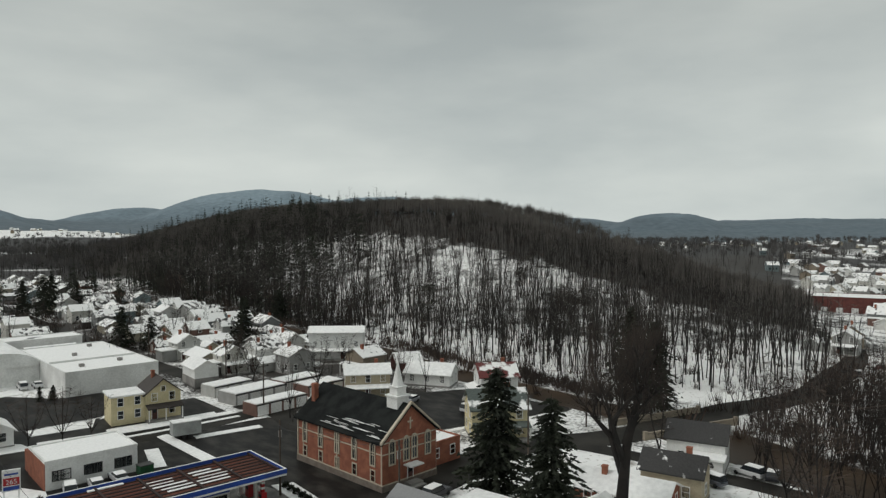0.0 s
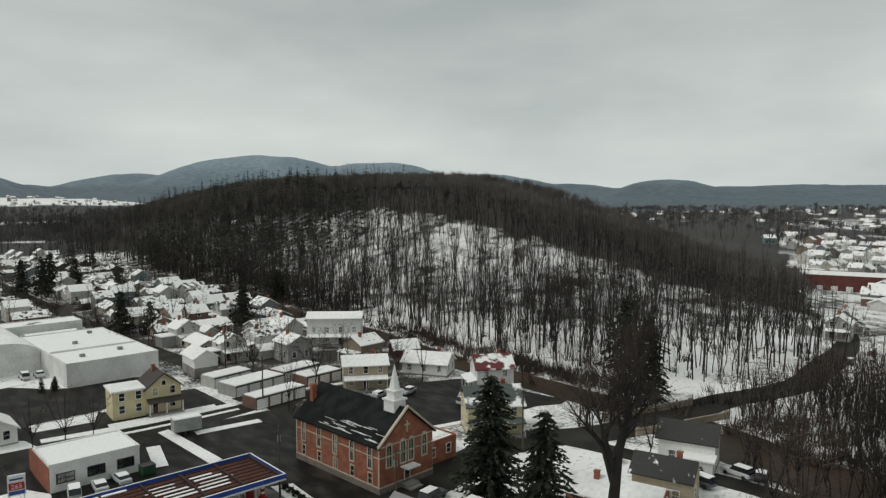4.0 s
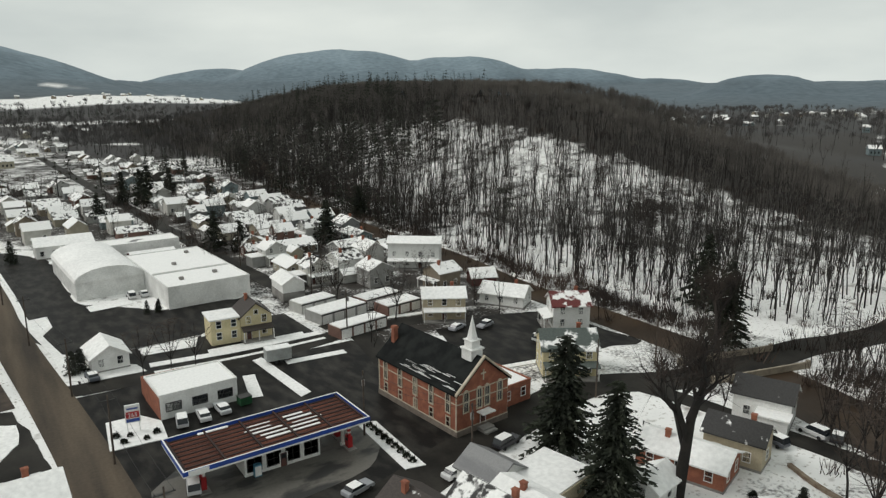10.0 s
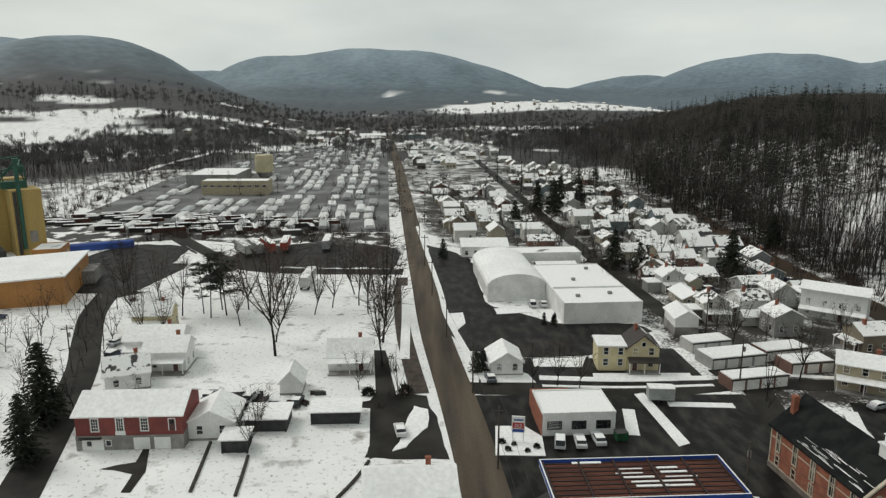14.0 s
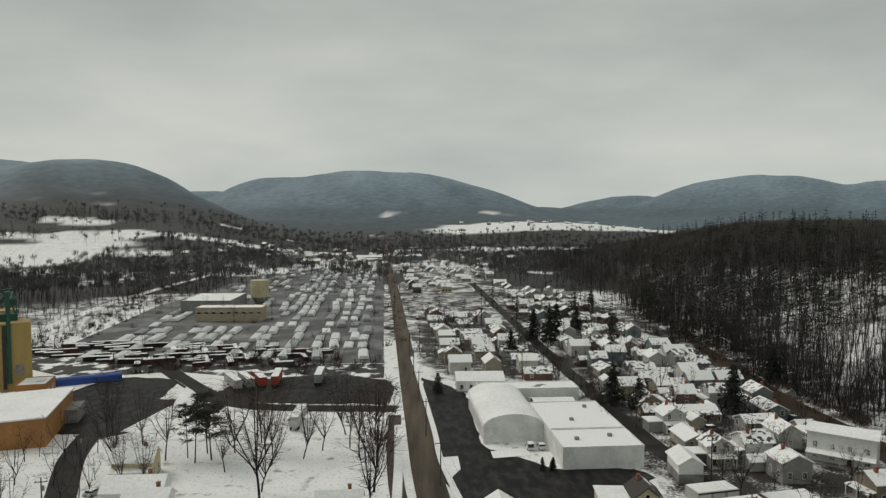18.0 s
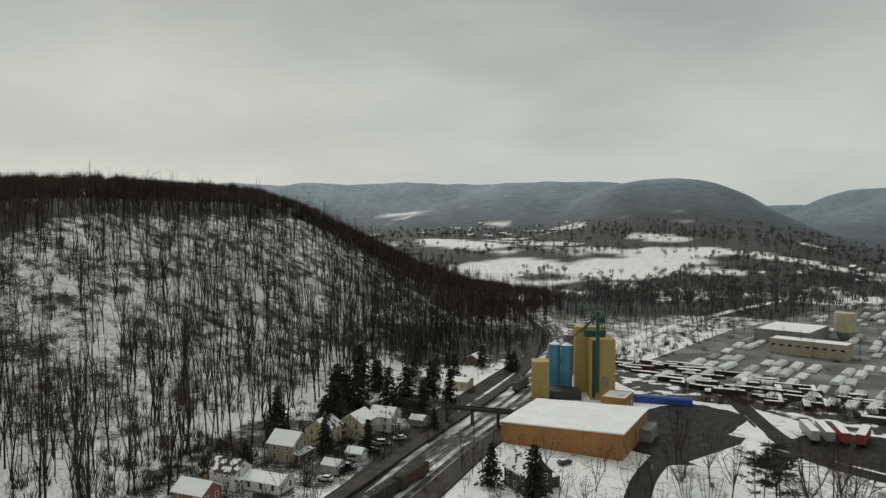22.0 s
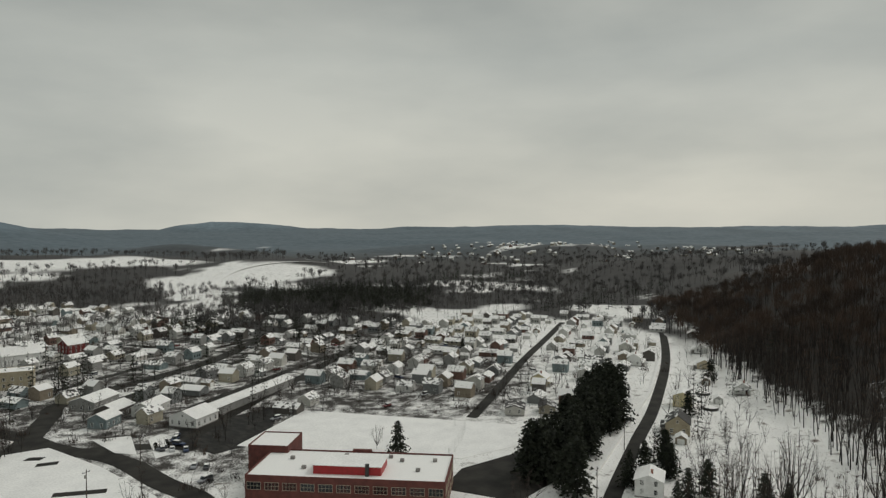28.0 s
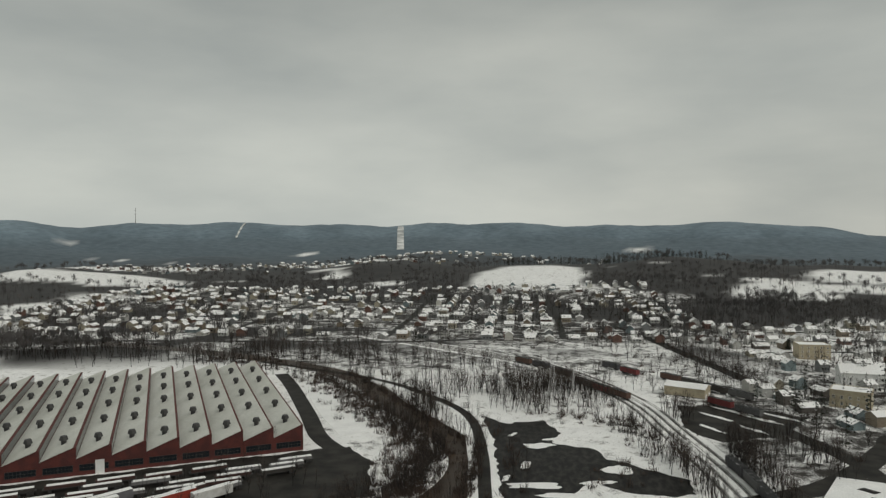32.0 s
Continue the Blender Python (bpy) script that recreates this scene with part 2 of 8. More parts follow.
def bench_west(x, y):
    """Farmland that climbs from the river flats towards the western ridge."""
    b = np.degrees(np.arctan2(-x, y))
    r = np.hypot(x, y)
    return 36 * smooth(690, 1230, r) * (1 - smooth(1650, 2350, r)) * smooth(6, 20, b) * (1 - smooth(44, 58, b))


def height(x, y):
    x, y = np.asarray(x, float), np.asarray(y, float)
    h = hill_east(x, y) + hill_west(x, y)
    for bearing, dist, top, across, along in NORTH_HILLS + SIDE_HILLS + SOUTH_HILLS:
        b = radians(bearing)
        u = x * math.cos(b) + y * math.sin(b)
        v = -x * math.sin(b) + y * math.cos(b) - dist
        h = np.maximum(h, top * np.exp(-np.abs(u / across) ** 2.6 - (v / along) ** 2))
    r = np.hypot(x, y)
    rim = 60 + 10 * np.sin(6 * np.arctan2(x, y) + 1.0) + 6 * np.sin(17 * np.arctan2(x, y))
    h = np.maximum(h, rim * smooth(1700, 3600, r))
    bearing = np.degrees(np.arctan2(-x, y)) % 360
    ridge = smooth(148, 166, bearing) * (1 - smooth(219, 240, bearing)) * (112 + 5 * np.sin(bearing * 0.31) + 4 * np.sin(bearing * 0.83))
    h = np.maximum(h, ridge * np.exp(-((r - 2750) / 520) ** 2))
    west = smooth(17, 31, bearing) * (1 - smooth(64, 82, bearing)) * (201 + 4 * np.sin(bearing * 0.4) + 3 * np.sin(bearing * 1.1))
    h = np.maximum(h, west * np.exp(-((r - 2500) / 560) ** 2))
    # benches of farmland above the valley floor
    h = h + 22 * np.exp(-((x - 330) / 260) ** 2 - ((y - 1650) / 330) ** 2) + bench_west(x, y)
    h = h + 30 * np.exp(-((x + 450) / 420) ** 2 - ((y + 1150) / 300) ** 2) + 22 * np.exp(-((x - 60) / 260) ** 2 - ((y + 1250) / 260) ** 2)
    # low rolling swells between the woods to the south and west
    far = smooth(750, 1300, r) * smooth(500, 0, y)
    if np.any(far > 0):
        h = np.maximum(h, far * (8 + 55 * np.maximum(0, swell(x, y))))
    return h


def swell(x, y):
    return np.array([noise.noise((a / 420, c / 420, 4.2)) for a, c in zip(np.ravel(x), np.ravel(y))]).reshape(np.shape(x))


def rough(x, y, size, seed=0.0):
    """Uneven values round 0 that shape the edges of woods and fields."""
    return np.array([noise.noise((a / size, c / size, seed)) for a, c in zip(np.ravel(x), np.ravel(y))]).reshape(np.shape(x))


FIELDS = ((330, 1650, 330, 190), (620, 1750, 250, 120), (-741, 853, 90, 62), (-545, 722, 66, 88), (-425, 795, 78, 88), (-538, 1128, 66, 40), (-290, 985, 120, 26), (-640, 960, 50, 40), (-860, 760, 70, 50), (-320, 830, 36, 26), (-1250, 1000, 130, 50), (-490, -1060, 190, 90), (-570, -800, 130, 70), (740, -960, 170, 90), (60, -1050, 90, 170), (300, -760, 330, 60), (900, -1350, 200, 80),
          (-1150, 700, 160, 60), (520, -1500, 160, 60), (-1500, -900, 150, 60), (-900, -1000, 170, 60), (-1900, -500, 260, 50), (-600, -780, 130, 60), (1200, 600, 240, 60), (900, 300, 180, 50))


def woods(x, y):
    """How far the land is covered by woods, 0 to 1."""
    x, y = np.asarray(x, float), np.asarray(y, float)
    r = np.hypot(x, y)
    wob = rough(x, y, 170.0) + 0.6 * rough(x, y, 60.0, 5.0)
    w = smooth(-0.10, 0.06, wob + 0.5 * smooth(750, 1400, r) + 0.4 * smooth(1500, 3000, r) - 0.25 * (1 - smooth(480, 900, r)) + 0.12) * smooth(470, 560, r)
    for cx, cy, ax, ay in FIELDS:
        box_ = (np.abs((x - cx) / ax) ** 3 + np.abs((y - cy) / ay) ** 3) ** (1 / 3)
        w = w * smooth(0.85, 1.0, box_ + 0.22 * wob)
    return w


def far_haze(x, y):
    """Bluish-grey haze painted on far woods by distance and height, 0 to 1."""
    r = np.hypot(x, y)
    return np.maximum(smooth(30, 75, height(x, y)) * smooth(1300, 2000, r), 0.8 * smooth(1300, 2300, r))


def haze_tone(x, y):
    """Pale haze painted on the high tops, with snow streaks down the spurs."""
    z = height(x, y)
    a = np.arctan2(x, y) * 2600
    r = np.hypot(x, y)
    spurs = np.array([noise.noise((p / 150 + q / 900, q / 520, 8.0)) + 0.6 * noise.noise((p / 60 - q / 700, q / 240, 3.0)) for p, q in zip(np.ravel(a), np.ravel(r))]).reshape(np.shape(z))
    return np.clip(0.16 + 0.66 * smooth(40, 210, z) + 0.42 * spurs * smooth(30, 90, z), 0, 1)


def past_road(x, y):
    """The town side of the road that rounds the foot of the east hill."""
    return ((x > 244) & (y < 97 + (x - 244) * 0.5)) | ((x > 198) & (x <= 244) & (y < 69 + 27 * smooth(165, 246, x)) & (y > 28))


def litter_shade(x, y):
    """Leaves and scrub showing through thin snow, and crown shade, 0 to 1."""
    x, y = np.asarray(x, float), np.asarray(y, float)
    e, w = hill_east(x, y), hill_west(x, y)
    # the strong crest terms paint the shade of closed crowns onto the ground
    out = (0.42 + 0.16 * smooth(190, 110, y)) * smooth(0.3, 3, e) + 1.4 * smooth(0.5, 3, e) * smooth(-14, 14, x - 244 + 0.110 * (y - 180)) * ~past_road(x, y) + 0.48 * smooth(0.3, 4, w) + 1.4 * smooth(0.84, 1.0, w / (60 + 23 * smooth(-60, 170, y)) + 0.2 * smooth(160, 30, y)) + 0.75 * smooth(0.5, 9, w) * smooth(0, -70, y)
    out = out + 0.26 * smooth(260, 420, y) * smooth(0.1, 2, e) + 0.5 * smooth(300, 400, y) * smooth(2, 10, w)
    # built-up quarters and creek sides
    for cx, cy, ax, ay, k in ((86, 230, 40, 150, 0.72), (-230, -330, 210, 200, 0.58), (150, -740, 480, 260, 0.60), (-90, 330, 90, 70, 0.35), (60, -300, 130, 90, 0.2), (118, 60, 22, 260, 0.42), (100, 40, 26, 30, 0.2), (136, 330, 26, 150, 0.68), (-175, 150, 40, 80, 0.66), (-115, 150, 40, 60, 0.12), (380, 60, 200, 110, 0.42), (0, 560, 130, 260, 0.55), (28, 340, 34, 100, 0.75), (86, 430, 40, 110, 0.7), (-260, 560, 130, 240, 0.5), (200, -480, 300, 60, 0.5), (-20, -420, 120, 80, 0.18), (-230, -790, 130, 60, 1.0), (-250, 310, 46, 80, 0.85), (-20, -480, 240, 60, 0.4)):
        out = np.maximum(out, k * (1 - smooth(0.7, 1.1, np.hypot((x - cx) / ax, (y - cy) / ay))))
    return np.clip(out, 0, 1.7)


def np_mesh(name, verts, faces, mats=(), face_mats=None, smooth_shade=False):
    me = bpy.data.meshes.new(name)
    verts, faces = np.asarray(verts, np.float32), np.asarray(faces, np.int32)
    n, k = faces.shape
    me.vertices.add(len(verts))
    me.vertices.foreach_set("co", verts.ravel())
    me.loops.add(n * k)
    me.loops.foreach_set("vertex_index", faces.ravel())
    me.polygons.add(n)
    me.polygons.foreach_set("loop_start", np.arange(0, n * k, k, dtype=np.int32))
    me.polygons.foreach_set("loop_total", np.full(n, k, np.int32))
    for m in mats:
        me.materials.append(m)
    if face_mats is not None:
        me.polygons.foreach_set("material_index", np.asarray(face_mats, np.int32))
    if smooth_shade:
        me.polygons.foreach_set("use_smooth", np.ones(n, bool))
    me.update(calc_edges=True)
    return me


def ground_material():
    m, n, l, b = material("snowy_land", 0.8)

    def attr(name):
        at = n.new("ShaderNodeAttribute")
        at.attribute_name = name
        return at.outputs["Fac"]

    def shown(cover, noise_value, soft):
        """1 where the noise lies under the cover."""
        d = n.new("ShaderNodeMath")
        d.operation = "SUBTRACT"
        l.new(cover, d.inputs[0])
        l.new(noise_value, d.inputs[1])
        mr = n.new("ShaderNodeMapRange")
        mr.inputs["From Min"].default_value, mr.inputs["From Max"].default_value = -soft, soft
        l.new(d.outputs[0], mr.inputs["Value"])
        return mr.outputs["Result"]

    snow = mixed(n, l, noise_fac(n, l, 0.09, 5.0, 0.3, 0.7), (0.89, 0.885, 0.865), (0.77, 0.765, 0.75))
    snow = mixed(n, l, noise_fac(n, l, 0.22, 9.0, 0.59, 0.74), snow, (0.17, 0.145, 0.12))
    snow = mixed(n, l, noise_fac(n, l, 1.3, 6.0, 0.58, 0.74), snow, (0.30, 0.27, 0.23))
    # leaf colour set darker than dead leaves are, for the twigs' shade
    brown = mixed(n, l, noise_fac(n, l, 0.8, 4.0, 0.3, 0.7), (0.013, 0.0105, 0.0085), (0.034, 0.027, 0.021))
    patch = n.new("ShaderNodeMath")
    patch.operation = "MULTIPLY_ADD"
    l.new(noise_fac(n, l, 0.06, 6.0, 0.3, 0.7), patch.inputs[0])
    patch.inputs[1].default_value = 0.5
    patch.inputs[2].default_value = -0.25
    cover = n.new("ShaderNodeMath")
    l.new(attr("litter_shade"), cover.inputs[0])
    l.new(patch.outputs[0], cover.inputs[1])
    blend = n.new("ShaderNodeMath")
    blend.operation = "MULTIPLY_ADD"
    l.new(noise_fac(n, l, 0.19, 6.0, 0.30, 0.70), blend.inputs[0])
    blend.inputs[1].default_value = 0.45
    half = n.new("ShaderNodeMath")
    half.operation = "MULTIPLY"
    half.inputs[1].default_value = 0.55
    l.new(noise_fac(n, l, 1.6, 5.0, 0.25, 0.75), half.inputs[0])
    l.new(half.outputs[0], blend.inputs[2])
    mottle = blend.outputs[0]
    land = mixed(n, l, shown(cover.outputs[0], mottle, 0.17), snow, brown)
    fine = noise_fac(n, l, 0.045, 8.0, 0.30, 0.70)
    # near woods: shade between the sparse trees is put into the ground colour
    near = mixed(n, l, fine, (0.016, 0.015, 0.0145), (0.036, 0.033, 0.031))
    # high and pale carry the haze of distance in their blue-grey colours
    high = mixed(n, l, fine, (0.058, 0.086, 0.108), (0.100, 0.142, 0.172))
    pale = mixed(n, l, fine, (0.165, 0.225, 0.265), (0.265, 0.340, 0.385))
    wood = mixed(n, l, attr("haze_tone"), high, pale)
    wood = mixed(n, l, attr("far_haze"), near, wood)
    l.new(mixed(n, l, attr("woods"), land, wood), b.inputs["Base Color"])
    bumped(n, l, b, 0.3, 0.2, 0.3)
    return m


def build_ground():
    az = np.linspace(0, 2 * np.pi, 541)[:-1]
    rad = np.concatenate([np.linspace(6, 760, 110), np.geomspace(775, 4900, 90)])
    x, y = np.outer(rad, np.sin(az)), np.outer(rad, np.cos(az))
    z = height(x, y)
    far = smooth(700, 1500, np.hypot(x, y)) * (1 - np.exp(-((np.degrees(np.arctan2(-x, y)) % 360 - 193.6) / 1.3) ** 2))
    z = z + far * 9 * np.array([noise.noise((a / 190, c / 190, 0)) + 0.5 * noise.noise((a / 70, c / 70, 3)) for a, c in zip(x.ravel(), y.ravel())]).reshape(z.shape) * smooth(5, 30, z)
    verts = np.stack([x, y, z - 0.02], -1).reshape(-1, 3)
    verts = np.vstack([verts, [[0, 0, -0.02]]])
    n, k = len(az), len(rad)
    i, j = np.meshgrid(np.arange(k - 1), np.arange(n), indexing="ij")
    a, b2 = i * n + j, i * n + (j + 1) % n
    quads = np.stack([a, a + n, b2 + n, b2], -1).reshape(-1, 4)
    me = np_mesh("ground", verts, quads, [ground_material()], smooth_shade=True)
    ob = new("ground", me)
    for name, cover in (("woods", woods), ("litter_shade", litter_shade), ("far_haze", far_haze), ("haze_tone", haze_tone)):
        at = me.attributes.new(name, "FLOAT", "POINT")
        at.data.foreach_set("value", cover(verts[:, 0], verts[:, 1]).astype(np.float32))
    tagged(ob, "snow-covered valley floor rising to wooded hills", "ground", kind="structure")
    # the plot right under the drone closes the sheet
    me2 = np_mesh("ground", np.stack([8 * np.sin(az), 8 * np.cos(az), np.full(n, -0.03)], -1), np.arange(n).reshape(1, -1), [SNOW])
    tagged(new("ground", me2), "trodden snow on the plot below", "ground", kind="structure")


build_ground()


def strip(name, pts, width, mat, z=0.05, label="", category="road", thick=0.04, kind="structure"):
    """A paved band along a line of plan points, with rounded bends and its own thickness."""
    pts = [Vector(p) for p in pts]
    fine = []
    for k in range(len(pts) - 1):
        p0, p1, p2, p3 = pts[max(k - 1, 0)], pts[k], pts[k + 1], pts[min(k + 2, len(pts) - 1)]
        for s in range(8):
            t = s / 8
            fine.append(0.5 * ((2 * p1) + (p2 - p0) * t + (2 * p0 - 5 * p1 + 4 * p2 - p3) * t * t + (3 * p1 - p0 - 3 * p2 + p3) * t ** 3))
    fine.append(pts[-1])
    bm = bmesh.new()
    rows = []
    for k, p in enumerate(fine):
        d = (fine[min(k + 1, len(fine) - 1)] - fine[max(k - 1, 0)]).normalized()
        s = Vector((-d.y, d.x)) * width / 2
        lift = float(height(p.x, p.y)) + z
        rows.append([bm.verts.new((*(p + s), lift - thick)), bm.verts.new((*(p + s), lift)), bm.verts.new((*(p - s), lift)), bm.verts.new((*(p - s), lift - thick))])
    for a, b in zip(rows, rows[1:]):
        for k in range(3):
            bm.faces.new((a[k], a[k + 1], b[k + 1], b[k]))
    bmesh.ops.recalc_face_normals(bm, faces=bm.faces)
    me = bpy.data.meshes.new(name)
    bm.to_mesh(me)
    bm.free()
    me.materials.append(mat)
    return tagged(new(name, me), label, category, kind=kind)


def ragged(pts, amp=1.2, step=2.5, seed=0.0):
    """The outline with uneven edges, as ploughed snow leaves them."""
    out = []
    for (x0, y0), (x1, y1) in zip(pts, pts[1:] + pts[:1]):
        long = math.hypot(x1 - x0, y1 - y0)
        n = max(1, int(long / step))
        for k in range(n):
            x, y = x0 + (x1 - x0) * k / n, y0 + (y1 - y0) * k / n
            o = amp * (1.5 * noise.noise((x / 7, y / 7, seed)) + 0.9 * noise.noise((x / 2.6, y / 2.6, seed + 3)))
            out.append((x + (y1 - y0) / long * o, y - (x1 - x0) / long * o))
    return out


def sheet(name, pts, mat, z=0.04, thick=0.04, label="", category="pavement", kind="structure"):
    """A level plate over the plan points."""
    bm = bmesh.new()
    top = [bm.verts.new((x, y, z)) for x, y in pts]
    low = [bm.verts.new((x, y, z - thick)) for x, y in pts]
    bm.faces.new(top)
    for k in range(len(pts)):
        q = (k + 1) % len(pts)
        bm.faces.new((top[k], top[q], low[q], low[k]))
    bmesh.ops.recalc_face_normals(bm, faces=bm.faces)
    me = bpy.data.meshes.new(name)
    bm.to_mesh(me)
    bm.free()
    me.materials.append(mat)
    return tagged(new(name, me), label, category, kind=kind)


strip("road", [(17.6, -60), (15.1, 0), (9.8, 89), (7.4, 121), (3.2, 165), (0.6, 208), (-2.6, 263), (-16.6, 514), (-41, 906), (-60, 1250)], 7.2, ROAD, 0.06, "main road, salt-grey asphalt with wet wheel tracks")
strip("road", [(18, 66), (40, 71), (52, 75), (68, 79), (86, 82), (102, 75), (122, 72), (137, 71), (148, 68), (163, 66), (181, 69), (198, 72), (220, 78.5), (237, 87.5), (246, 98), (252, 112), (264, 135), (290, 170)], 8.0, ASPHALT, 0.055, "wet side road curving over the creek bridge")
strip("road", [(4, 131), (42, 128), (66, 131), (92, 128)], 5.5, ASPHALT, 0.05, "wet cross street between the houses")
strip("road", [(60, 100), (66, 133), (65, 165), (60, 235), (52, 420), (45, 600)], 5.5, ASPHALT, 0.045, "wet back street along the row of houses")
strip("road", [(-95, -40), (-110, 40), (-138, 123), (-163, 175), (-194, 258), (-215, 315), (-250, 370), (-310, 430), (-420, 540)], 8.0, ASPHALT, 0.06, "wet road along the foot of the wooded hill")
strip("road", [(-140, -66), (-196, -84), (-254, -101), (-308, -116), (-412, -151), (-515, -193), (-560, -214)], 5.2, ASPHALT, 0.05, "straight wet road climbing out of the town")
strip("creek", [(150, 420), (122, 260), (121, 181), (117, 141), (117, 110), (117, 87), (116, 72)], 9.5, BROWNWATER, 0.02, "shallow muddy brown creek", "water", thick=0.02)
strip("creek", [(116, 72), (114, 60), (110, 41), (108, 25), (112, -40), (125, -120), (60, -190), (37, -223), (37, -273), (81, -338), (136, -413), (260, -470), (420, -500)], 15, BROWNWATER, 0.018, "shallow muddy brown creek", "water", thick=0.02)
CUT = two_tone("thin_snow_on_rough_grass", (0.74, 0.74, 0.72), (0.34, 0.35, 0.34), 0.02, 0.9, 0.42, 0.62, fine=0.1)
b0 = radians(193.6)
strip("power_line_cut", [(-d * math.sin(b0), d * math.cos(b0)) for d in range(2160, 2700, 60)], 22, CUT, 1.2, "snowy clearing cut straight up the far wooded ridge", "clearing", 1.2)


b1 = radians(205.9)
strip("power_line_cut", [(-d * math.sin(b1 + 0.012 * (2600 - d) / 300), d * math.cos(b1 + 0.012 * (2600 - d) / 300)) for d in range(2340, 2700, 60)], 6, CUT, 2.2, "thin snowy track slanting up the far ridge", "clearing", 2.2)
strip("road", [(-400, -660), (-440, -720), (-520, -780), (-600, -830), (-720, -840), (-860, -850)], 7, SNOW, 0.4, "snowy lane climbing between the fields", "road", 0.4)


def outcrop(cx, cy, ax, ay, mat, label, name="outcrop"):
    """A bare patch that follows the slope."""
    n = 22
    v, f = [], []
    for i in range(n + 1):
        for j in range(n + 1):
            x, y = cx + ax * (2 * i / n - 1), cy + ay * (2 * j / n - 1)
            edge = max(0.0, 1 - math.hypot(2 * i / n - 1, 2 * j / n - 1) - 0.6 * noise.noise((x / 5, y / 5, 2)) - 0.3 * noise.noise((x / 2, y / 2, 5)))
            v.append((x, y, float(height(x, y)) - 0.6 + min(1.0, edge * 3) * (0.75 + 1.2 * abs(noise.noise((x / 3, y / 3, 1))))))
    for i in range(n):
        for j in range(n):
            a = i * (n + 1) + j
            f.append((a, a + n + 1, a + n + 2, a + 1))
    tagged(new(name, np_mesh(name, v, f, [mat])), label, "rock", kind="structure")


TANROCK = two_tone("tan_rock_and_grass", (0.19, 0.115, 0.065), (0.66, 0.63, 0.58), 0.32, 0.9, 0.50, 0.60, fine=2.5, bump=0.4)
for ox, oy, oax, oay in ((-345, 72, 12, 8), (-331, 70, 13, 10), (-317, 66, 10, 8), (-320, 78, 8, 5), (-306, 60, 8, 6)):
    outcrop(ox, oy, oax, oay, TANROCK, "tan grassy clearing with rock ledges on the wooded hill")

# ---- trees ----
def spike(p, q, r0, r1, sides=3):
    """A tapered stick from p to q."""
    p, q = np.array(p, float), np.array(q, float)
    d = (q - p) / (np.linalg.norm(q - p) + 1e-9)
    a = np.cross(d, (0.3, 0.2, 0.93))
    a /= np.linalg.norm(a) + 1e-9
    b = np.cross(d, a)
    ang = np.arange(sides) * 2 * np.pi / sides
    ring = np.outer(np.cos(ang), a) + np.outer(np.sin(ang), b)
    v = np.vstack([p + ring * r0, q + ring * r1])
    f = []
    for k in range(sides):
        n = (k + 1) % sides
        f += [(k, n, sides + n), (k, sides + n, sides + k)]
    return v, f


def blade(p, q, w, rng):
    p, q = np.array(p, float), np.array(q, float)
    s = rng.normal(size=3)
    s -= s @ (q - p) * (q - p) / ((q - p) @ (q - p) + 1e-9)
    s *= w / (np.linalg.norm(s) + 1e-9)
    return np.array([p - s, p + s, q]), [(0, 1, 2)]


class Pile:
    def __init__(self):
        self.v, self.f, self.m, self.n = [], [], [], 0

    def add(self, vf, mat=0):
        v, f = vf
        self.v.append(v)
        self.f += [tuple(i + self.n for i in t) for t in f]
        self.m += [mat] * len(f)
        self.n += len(v)

    def arrays(self):
        return np.vstack(self.v), np.array(self.f), np.array(self.m)


def bare_tree(seed, h=15.0, depth=4, forks=3, spread=0.55, clear=0.3, thick=0.2, twigs=5, fine=0.045, up=0.35):
    """Trunk (0) forking again and again into limbs (0), with fine twigs (1) round the ends."""
    rng = np.random.default_rng(seed)
    pile = Pile()

    def grow(p, d, length, r, level):
        d = d / np.linalg.norm(d)
        bend = rng.normal(size=3) * 0.08
        q = p + (d + bend) * length
        pile.add(spike(p, q, r, r * 0.62, 4 if level == depth else 3))
        if level <= 2:
            for _ in range(twigs):
                s = p + (q - p) * rng.uniform(0.25, 1.0)
                e = s + (d * 0.5 + rng.normal(size=3) * 0.55 + (0, 0, 0.3)) * h * rng.uniform(0.06, 0.11)
                pile.add(blade(s, e, fine, rng), 1)
        if level == 0:
            return
        n = forks if level < depth else forks + 1
        a0 = rng.random() * 6.28
        for k in range(n):
            a = a0 + k * 6.283 / n + rng.normal() * 0.3
            side = np.array([np.cos(a), np.sin(a), 0.0])
            nd = d * rng.uniform(0.5, 0.9) + side * spread * rng.uniform(0.6, 1.3) + (0, 0, up)
            start = p + (q - p) * (rng.uniform(0.6, 1.0) if k else 1.0)
            grow(start, nd, length * rng.uniform(0.5, 0.78) * (0.75 if level == depth else 1), r * (0.62 if k == 0 else 0.45), level - 1)

    grow(np.array([0, 0, -0.5]), np.array([rng.normal() * 0.05, rng.normal() * 0.05, 1.0]), h * clear + 0.5, thick, depth)
    v, f, m = pile.arrays()
    v[:, 2] *= np.where(v[:, 2] > 0, h / v[:, 2].max(), 1)
    return v, f, m


